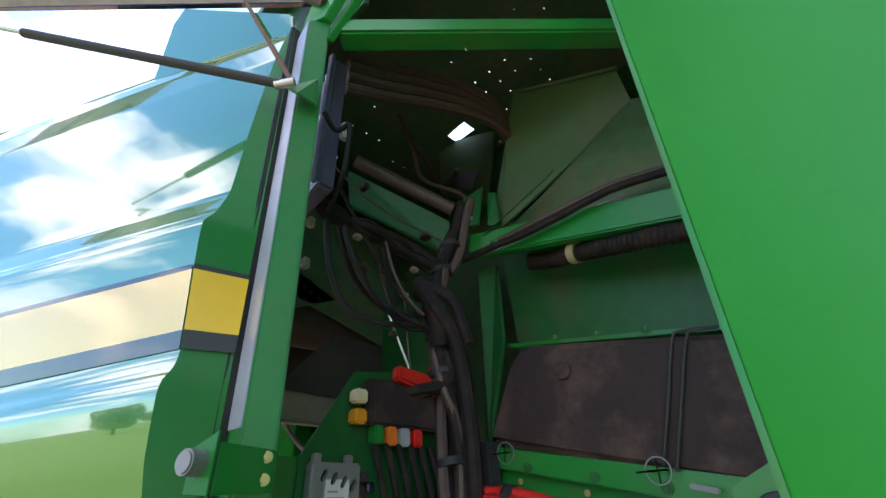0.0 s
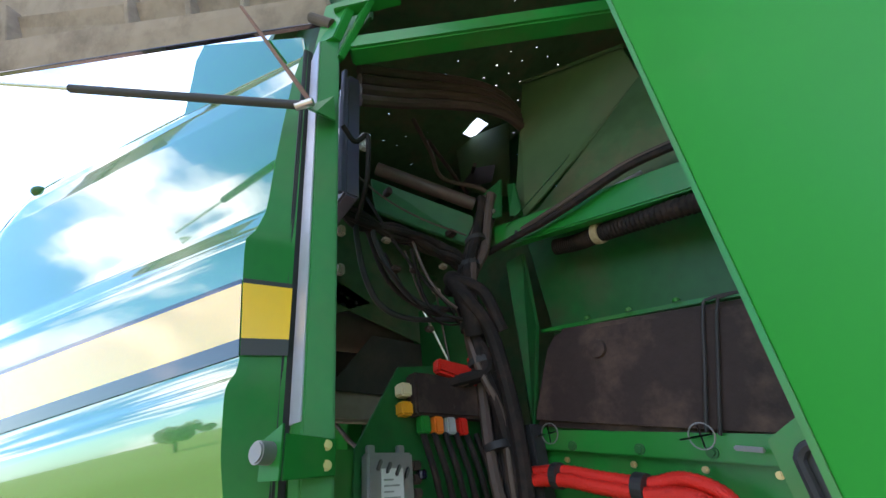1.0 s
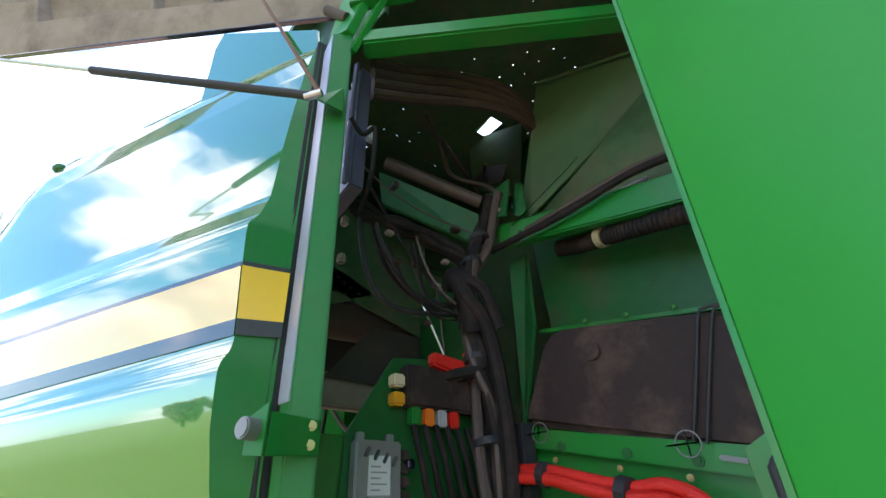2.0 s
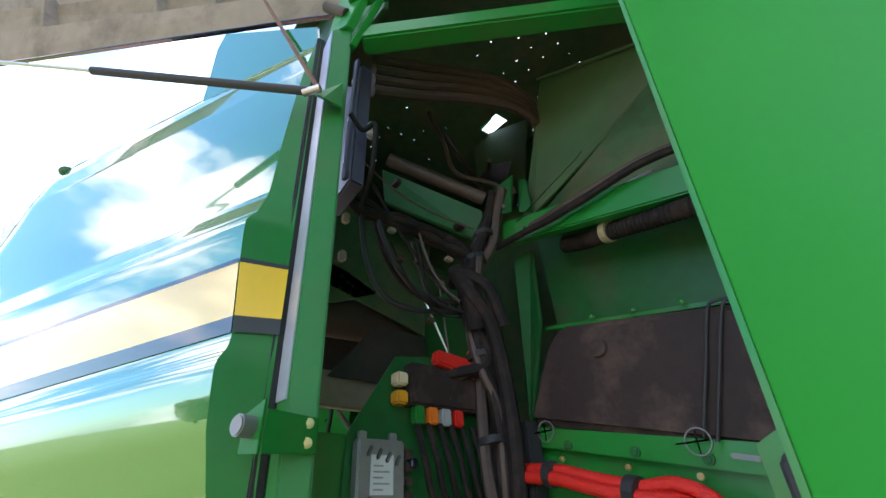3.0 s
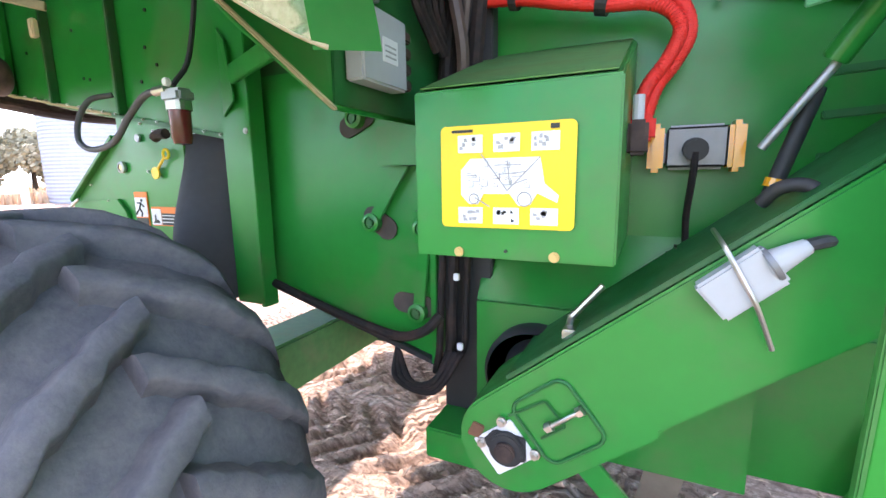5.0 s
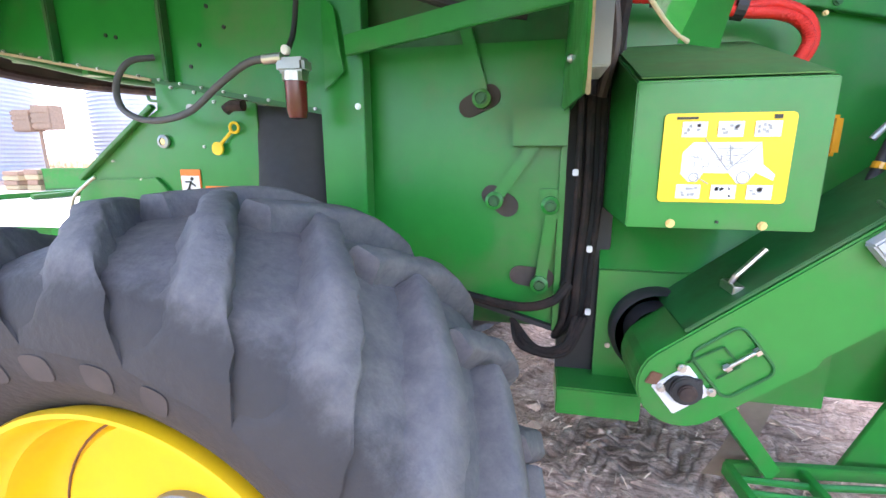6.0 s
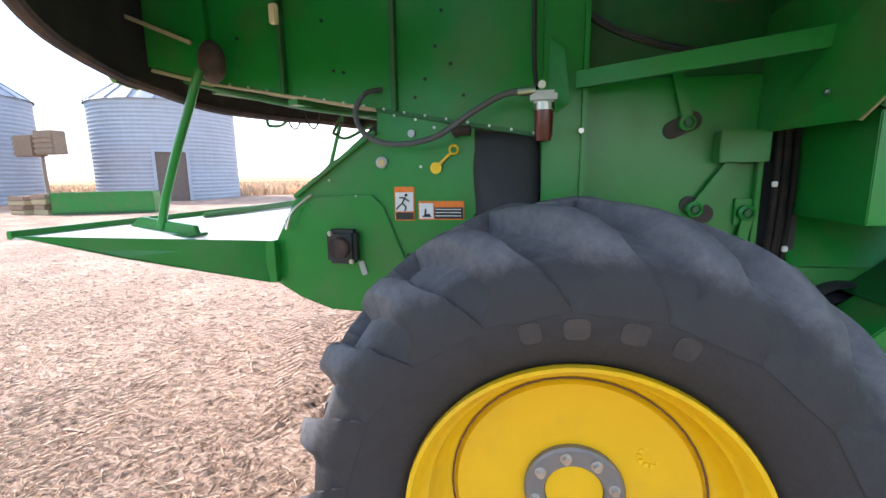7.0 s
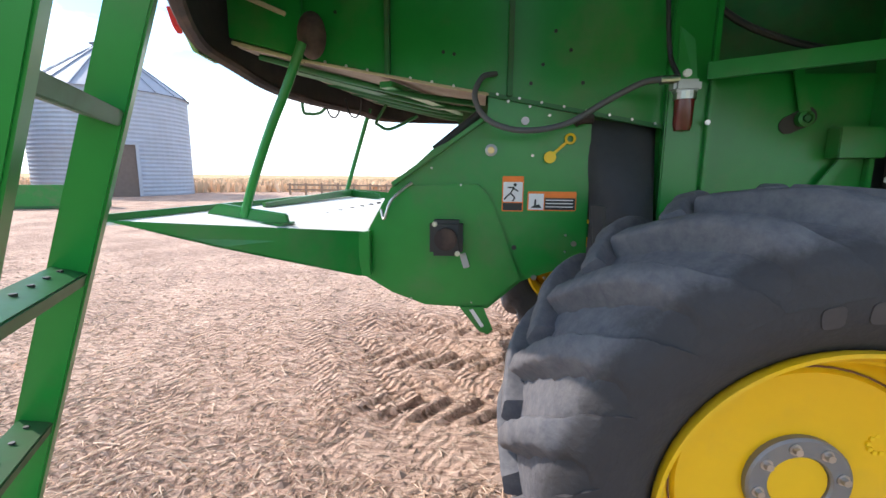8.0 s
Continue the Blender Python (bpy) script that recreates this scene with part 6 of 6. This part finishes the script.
flat = lambda u, z, h=-0.07: SHIELD_AT + SHIELD_ALONG * u + SHIELD_OUT * h + Vector((0, 0, z))
on("hood_cheek", slab([flat(-0.02, 3.40, -0.12), flat(0.56, 3.40, -0.12), flat(0.585, 3.70, -0.12), flat(0.60, 3.84, -0.12), flat(0.575, 3.95, -0.12), flat(0.02, 3.62, -0.12)], SHIELD_OUT * -0.02, 0.006), SHELL, "glossy green hood side above the shield")
on("shield_rim", tube([shield_point(0.04 * k, shield_top(0.04 * k), 0.0) for k in range(36)], 0.005, 8, 1), SHELL, "rolled upper edge", shield, True)
knob = bmesh.new()
bmesh.ops.create_icosphere(knob, subdivisions=2, radius=0.035, matrix=Matrix.Translation(shield_point(1.43, 3.47, 0.0)) @ Matrix.Diagonal((1, 1, 0.7, 1)))
on("shield_knob", knob, DARKGREEN, "", shield, True)
on("shield_seam", tube([shield_point(1.44, 3.44, 0.001), shield_point(1.48, 3.33, 0.001), shield_point(1.50, 3.20, 0.001), shield_point(1.51, 3.0, 0.001)], 0.003, 6, 5), DARKGREEN, "", shield)

LEANING = Vector((0, -0.027, 1.45))
post = on("shield_post", slab([(1.223, 1.398, 1.975), (1.263, 1.402, 1.975), (1.297, 1.452, 1.975), (1.235, 1.480, 1.975)], LEANING, 0.004), POSTGREEN, "glossy green folded door post")
# black bar added in the gap to give the slit its dark shade
on("post_slit_fill", bar((1.204, 1.388, 1.98), (1.204, 1.362, 3.42), 0.012, 0.03, (0, 1, 0)), RUBBER, "", post)
on("post_trim", slab([(1.219, 1.3905, 2.25), (1.260, 1.3945, 2.25), (1.260, 1.372, 3.42), (1.219, 1.368, 3.36)], (-0.0006, 0.006, 0), 0.001), STRIP, "trim strip with the sky's sheen put into its colour", post)
for z in (2.201, 2.168):
    on("post_bolt", bolt((1.306, 1.427, z), 0.0065, (0.95, -0.3, 0)), GOLD, "", post)
on("pin_bracket", slab([(1.312, 1.345, 2.218), (1.300, 1.446, 2.212), (1.300, 1.446, 2.152), (1.312, 1.345, 2.146)], (0.005, 0.0005, 0), 0.001), POSTGREEN, "", post)
on("bracket_flange", slab([(1.270, 1.326, 2.212), (1.316, 1.343, 2.234), (1.316, 1.343, 2.146), (1.270, 1.326, 2.150)], (0.0017, -0.0047, 0), 0.001), POSTGREEN, "", post)
on("latch_pin", rod((1.290, 1.336, 2.19), (1.301, 1.302, 2.19), 0.0185, 24, 0.003), GREYHUB, "round steel latch pin", post, True)
on("strut_bracket", slab([(1.262, 1.345, 3.075), (1.305, 1.36, 3.03), (1.312, 1.415, 3.02), (1.302, 1.415, 3.14)], (0.006, -0.003, 0)), POSTGREEN, "", post)
on("post_foot", slab([(1.20, 1.40, 1.98), (1.31, 1.36, 1.98), (1.33, 1.50, 1.98), (1.22, 1.54, 1.98)], (0, 0, -0.03)), DARKGREEN, "", post)
strut = on("gas_strut", rod((1.285, 1.325, 3.055), (0.80, 0.827, 3.246), 0.0125, 16), RUBBER, "black gas strut", smooth=True)
on("strut_rod", rod((0.80, 0.827, 3.246), (0.42, 0.44, 3.395), 0.006, 12), STEEL, "", strut, True)
on("strut_ball", rod((1.275, 1.315, 3.05), (1.315, 1.345, 3.055), 0.011, 12), STEEL, "", strut, True)
on("stay_rod", rod((1.295, 1.345, 3.075), (0.858, 1.192, 3.99), 0.007, 10), RUST)
lid_a, lid_b = Vector((1.068, 1.492, 3.887)), Vector((-1.30, -0.31, 4.456))
lid = on("raised_lid", slab([lid_a, lid_b, lid_b + 1.6 * Vector((0.0375, -0.0375, 0.125)), lid_a + Vector((0.0375, -0.0375, 0.1063))], (0.012, -0.010, 0.0)), LIDGREY, "raised lid with a dusty brown underside")
on("lid_recess", slab([lid_a + Vector((0, 0.025, 0.1063)), lid_b + 1.6 * Vector((0, 0.025, 0.125)), lid_b + 1.6 * Vector((0.025, -0.0625, 0.3)), lid_a + Vector((0.025, -0.0625, 0.25))], (-0.02, 0.016, 0)), LIDGREY, "", lid)
on("lid_skin", slab([lid_a + Vector((-0.025, 0.025, 0.275)), lid_b + 1.6 * Vector((-0.025, 0.025, 0.3125)), lid_b + 1.6 * Vector((0.075, -0.075, 0.65)), lid_a + Vector((0.075, -0.075, 0.625))], (-0.012, 0.01, 0)), LIDGREY, "", lid)
on("lid_edge", bar(lid_a + Vector((0.0063, -0.0063, -0.005)), lid_b + Vector((0.0063, -0.0063, -0.005)), 0.022, 0.010), NAVY, "", lid)
for k, w in ((0.076, 0.02), (0.197, 0.012), (0.318, 0.02), (0.455, 0.016), (0.71, 0.016), (0.94, 0.02)):
    k /= 1.6 - 0.6 * k
    p = lid_a.lerp(lid_b, k)
    on("lid_rib", slab([p + (1 + 0.6 * k) * Vector(v) for v in ((0.025, -0.025, 0.1), (0, 0.0375, 0.125), (0, 0.0375, 0.3), (0.0625, -0.0875, 0.3), (0.0375, -0.05, 0.175))], (-w, -w, 0)), LIDGREY, "", lid)
for k in (0.136, 0.258):
    p = lid_a.lerp(lid_b, k / (1.6 - 0.6 * k)) + Vector((0.015, -0.015, 0.125))
    on("lid_bolt", bolt(p, 0.0125, (0.7, -0.7, -0.2)), RUST, "", lid)
on("lid_arm", bar((1.27, 1.40, 3.56), (1.05, 1.50, 3.96), 0.04, 0.02), RUST, "", lid)
on("lid_hinge", rod((1.29, 1.40, 3.50), (1.23, 1.35, 3.57), 0.018, 14), LINING, "", lid)
on("top_bracket", bar((1.285, 1.43, 3.34), (1.42, 1.50, 3.66), 0.05, 0.02, (0, 1, 0)), GREEN)
on("top_bracket", slab([(1.23, 1.37, 3.42), (1.30, 1.40, 3.42), (1.36, 1.43, 3.60), (1.27, 1.38, 3.62)], (0.0, 0.03, 0)), GREEN)
on("top_bracket", bar((1.30, 1.40, 3.56), (1.46, 1.56, 3.60), 0.04, 0.03), GREEN)

# opened front shield beside the camera
door = on("open_shield_door", slab([(1.914, 1.66, 0.85), (2.020, 1.72, 4.2), (3.02, 0.88, 4.2), (2.914, 0.82, 0.85)], (0.02, 0.025, 0), 0.006), DOORGREEN, "wide smooth green shield door standing open")
on("door_edge", bar((1.915, 1.664, 0.85), (2.022, 1.724, 4.2), 0.012, 0.022, (0, 1, 0)), GREEN, "", door)
hold = on("door_catch_plate", slab([(1.848, 1.93, 2.125), (1.935, 1.92, 2.165), (2.0, 1.91, 2.165), (2.0, 1.91, 1.945), (1.945, 1.92, 1.93), (1.85, 1.93, 1.915)], (0.0, 0.006, 0), 0.002), GREEN, "green catch plate with a rubber-lined slot")
slot = rounded(1.882, 1.968, 1.944, 2.108, 0.024, 4)
on("slot_rubber", tube([(x, 1.918, z) for x, z in slot] + [(slot[0][0], 1.918, slot[0][1])], 0.009, 8, 2), RUBBER, "black rubber slot edging", hold, True)
on("slot_dark", wall_plate(slot, 1.922, 0.002, 0), INK, "", hold)

# slanted conveyor with its bearing end
ang = math.atan2(0.467, 0.584)
ax, az = Vector((math.cos(ang), 0, math.sin(ang))), Vector((-math.sin(ang), 0, math.cos(ang)))
end = Vector((1.318, 0, 0.935))
capsule = [end + ax * (-0.135 * math.sin(radians(a))) + az * (0.135 * math.cos(radians(a))) for a in range(0, 181, 15)]
tip = 1.6
outline = capsule + [end + ax * 0.33 - az * 0.135, end + ax * 0.345 - az * 0.12, end + ax * tip - az * 0.12, end + ax * tip + az * 0.135]
conv = on("conveyor_housing", slab([(p.x, 1.85, p.z) for p in outline], (0, 0.27, 0), 0.006), GREEN, "green slanted conveyor housing")
top = [end + ax * 0.10 + az * 0.137, end + ax * tip + az * 0.137]
on("conveyor_top", slab([(top[0].x, 1.86, top[0].z), (top[1].x, 1.86, top[1].z), (top[1].x, 2.20, top[1].z), (top[0].x, 2.20, top[0].z)], az * 0.012), DARKGREEN, "", conv)
c2 = end + ax * 0.02 + az * 0.02
on("belt_wheel", lathe([(0.15, 2.13), (0.165, 2.15), (0.165, 2.20), (0.11, 2.20), (0.09, 2.14)], (c2.x - 0.01, 0, c2.z + 0.02), 32), RUBBER, "black belt wheel behind the housing", conv, True)


def on_conv(a, b, y=1.85):
    p = end + ax * a + az * b
    return (p.x, y, p.z)


on("bearing_plate", slab([on_conv(-0.075, 0.055, 1.842), on_conv(0.05, 0.055, 1.842), on_conv(0.05, -0.055, 1.842), on_conv(-0.075, -0.055, 1.842)], (0, 0.01, 0)), PAPER, "pale bearing plate", conv)
bm = rod(on_conv(0.0, 0, 1.842), on_conv(0.0, 0, 1.82), 0.045, 24, 0.004)
merge(bm, slab([on_conv(-0.05, 0.045, 1.835), on_conv(0.0, 0.055, 1.835), on_conv(0.06, 0.0, 1.835), on_conv(0.02, -0.055, 1.835), on_conv(-0.045, -0.02, 1.835)], (0, 0.008, 0), 0.004))
on("bearing", bm, RUBBER, "black flange bearing", conv, True)
on("bearing_cap", rod(on_conv(0, 0, 1.822), on_conv(0, 0, 1.805), 0.026, 20, 0.004), PLASTIC, "", conv, True)
for a, b in ((-0.055, 0.04), (0.03, 0.062), (0.055, -0.045)):
    on("bearing_bolt", bolt(on_conv(a, b, 1.838), 0.009, h=0.014), STEEL, "", conv)
on("bearing_shim", slab([on_conv(-0.085, 0.075, 1.843), on_conv(-0.045, 0.095, 1.843), on_conv(-0.025, 0.068, 1.843), on_conv(-0.06, 0.048, 1.843)], (0, 0.008, 0)), RUST, "", conv)
rec = [on_conv(a, b, 1.846) for a, b in rounded(0.07, -0.09, 0.235, 0.085, 0.03, 4)]
on("recess_edge", tube(rec + [rec[0]], 0.005, 6, 1), DARKGREEN, "", conv)
for a0, b0, a1, b1 in ((0.05, 0.065, 0.16, 0.055), (0.16, 0.055, 0.165, -0.02), (0.09, -0.02, 0.165, -0.02)):
    on("recess_rib", bar(on_conv(a0, b0, 1.845), on_conv(a1, b1, 1.845), 0.008, 0.008), DARKGREEN, "", conv)
on("tension_bolt", rod(on_conv(0.12, 0.0, 1.835), on_conv(0.225, 0.0, 1.835), 0.006, 10), STEEL, "", conv)
for a in (0.125, 0.215):
    on("tension_nut", rod(on_conv(a, 0, 1.835), on_conv(a + 0.016, 0, 1.835), 0.013, 6), STEEL, "", conv)
on("conveyor_handle", tube([on_conv(0.29, 0.16, 1.95), on_conv(0.31, 0.175, 1.94), on_conv(0.33, 0.18, 1.94), on_conv(0.42, 0.20, 1.94)], 0.009, 8, 4), STEEL, "bright metal lever", conv, True)
on("handle_pivot", block(Vector(on_conv(0.29, 0.145, 1.92)) - Vector((0.02, 0.02, 0.015)), Vector(on_conv(0.29, 0.145, 1.98)) + Vector((0.02, 0.02, 0.015)), 0.004), STEEL, "", conv)
sp = on("silver_box", slab([(1.697, 1.805, 1.397), (1.798, 1.805, 1.485), (1.851, 1.805, 1.422), (1.755, 1.805, 1.333)], (0, 0.045, 0), 0.006), GREYBOX, "pale metal box strapped on with wire", conv)
on("box_nose", rod((1.822, 1.825, 1.452), (1.872, 1.825, 1.488), 0.026, 18, 0.003, 0.014), GREYBOX, "", sp, True)
on("box_collar", rod((1.815, 1.825, 1.447), (1.824, 1.825, 1.453), 0.036, 18, 0.002), GREYHUB, "", sp, True)
on("nose_lead", tube([(1.868, 1.825, 1.486), (1.890, 1.835, 1.492), (1.912, 1.86, 1.492)], 0.012, 8, 5), RUBBER, "", sp)
on("tie_wire", tube([(1.728, 1.87, 1.505), (1.745, 1.815, 1.475), (1.775, 1.797, 1.418), (1.800, 1.797, 1.370), (1.835, 1.825, 1.285)], 0.005, 7, 6), STEEL, "", sp, True)

# rods and hoses between the conveyor and the door
on("grey_rod", rod((1.97, 2.08, 1.87), (1.84, 2.12, 1.67), 0.010, 12), ALU, smooth=True)
on("green_cylinder", rod((2.02, 2.02, 1.99), (1.945, 2.08, 1.845), 0.026, 18, 0.003), GREEN, "", None, True)
on("black_rod", rod((1.935, 2.13, 1.80), (1.86, 2.12, 1.54), 0.018, 14), RUBBER, "", None, True)
on("yellow_ring", rod((1.875, 2.115, 1.60), (1.870, 2.115, 1.58), 0.022, 14), AMBER)
on("ring_hose", tube([(1.820, 1.965, 1.552), (1.844, 1.945, 1.583), (1.879, 1.93, 1.591), (1.906, 1.92, 1.573), (1.923, 1.90, 1.533), (1.914, 1.87, 1.492)], 0.014, 10, 7), RUBBER, smooth=True)
on("clutter_joint", block((1.66, 2.14, 1.33), (1.76, 2.24, 1.42), 0.02), PLASTIC, "", None, True)
for k in range(5):
    on("grille_bar", bar((1.98, 2.25, 1.45 + 0.1 * k), (2.3, 2.25, 1.47 + 0.1 * k), 0.02, 0.02), DARKGREEN)
belt = bmesh.new()
rows = []
for k in range(9):
    t = k / 8
    x, z = 1.71 - 0.02 * math.sin(2.5 * t) - 0.10 * t * t, 0.80 - 0.42 * t
    rows.append((belt.verts.new((x - 0.055, 2.22 - 0.03 * math.sin(3 * t), z)), belt.verts.new((x + 0.055, 2.20, z + 0.01))))
for p, q in zip(rows, rows[1:]):
    belt.faces.new((p[0], p[1], q[1], q[0]))
bmesh.ops.solidify(belt, geom=belt.faces[:], thickness=0.008)
on("hanging_belt", belt, BEIGE, "worn brown belt hanging under the conveyor", smooth=True)
on("lower_link", bar((1.45, 2.02, 0.86), (1.74, 2.13, 0.48), 0.035, 0.06), GREEN)
step = on("step_grate", bar((1.60, 2.15, 0.47), (2.6, 2.27, 0.47), 0.03, 0.05), GREEN, "green steel step grating")
on("step_bar", bar((1.60, 2.15, 0.47), (1.66, 1.60, 0.45), 0.03, 0.05), GREEN, "", step)
on("step_bar", bar((1.86, 2.17, 0.47), (1.90, 1.60, 0.45), 0.03, 0.04), GREEN, "", step)
for k in range(7):
    y = 2.09 - 0.07 * k
    on("step_bar", tube([(1.62, y, 0.47), (1.85, y + 0.015, 0.465), (2.1, y + 0.05, 0.465), (2.6, y + 0.12, 0.47)], 0.013, 7, 4), GREEN, "", step)
on("step_side", slab([(2.02, 2.25, 0.45), (2.6, 2.28, 0.45), (2.6, 2.28, 1.1), (2.24, 2.26, 1.0)], (0, 0.02, 0)), GREEN, "", step)

# rear ladder
LEAN = Vector((0.375, 0, 1)).normalized()


def ladder():
    out, near = Vector((-1.46, 0.85, 1.67)), Vector((-1.27, 0.50, 1.67))
    rails = []
    for base in (out, near):
        rails.append(on("ladder_rail", bar(base - LEAN * 1.45, base + LEAN * 1.6, 0.07, 0.035, (near - out).normalized(), 0.004), GREEN, "green leaning ladder rail"))
    for z in (-0.97, -0.64, -0.31, 0.0, 0.33, 0.66, 0.99, 1.32):
        d = LEAN * (z / LEAN.z)
        rung = on("ladder_rung", bar(out + d, near + d, 0.06, 0.03, LEAN, 0.003), DARKGREEN, "ribbed green ladder rung", rails[0])
        for k in range(6):
            p = (out + d).lerp(near + d, 0.12 + 0.15 * k)
            on("rung_stud", rod(p + Vector((0, 0, 0.012)), p + Vector((0, 0, 0.019)), 0.0055, 8), INK, "", rung)


ladder()
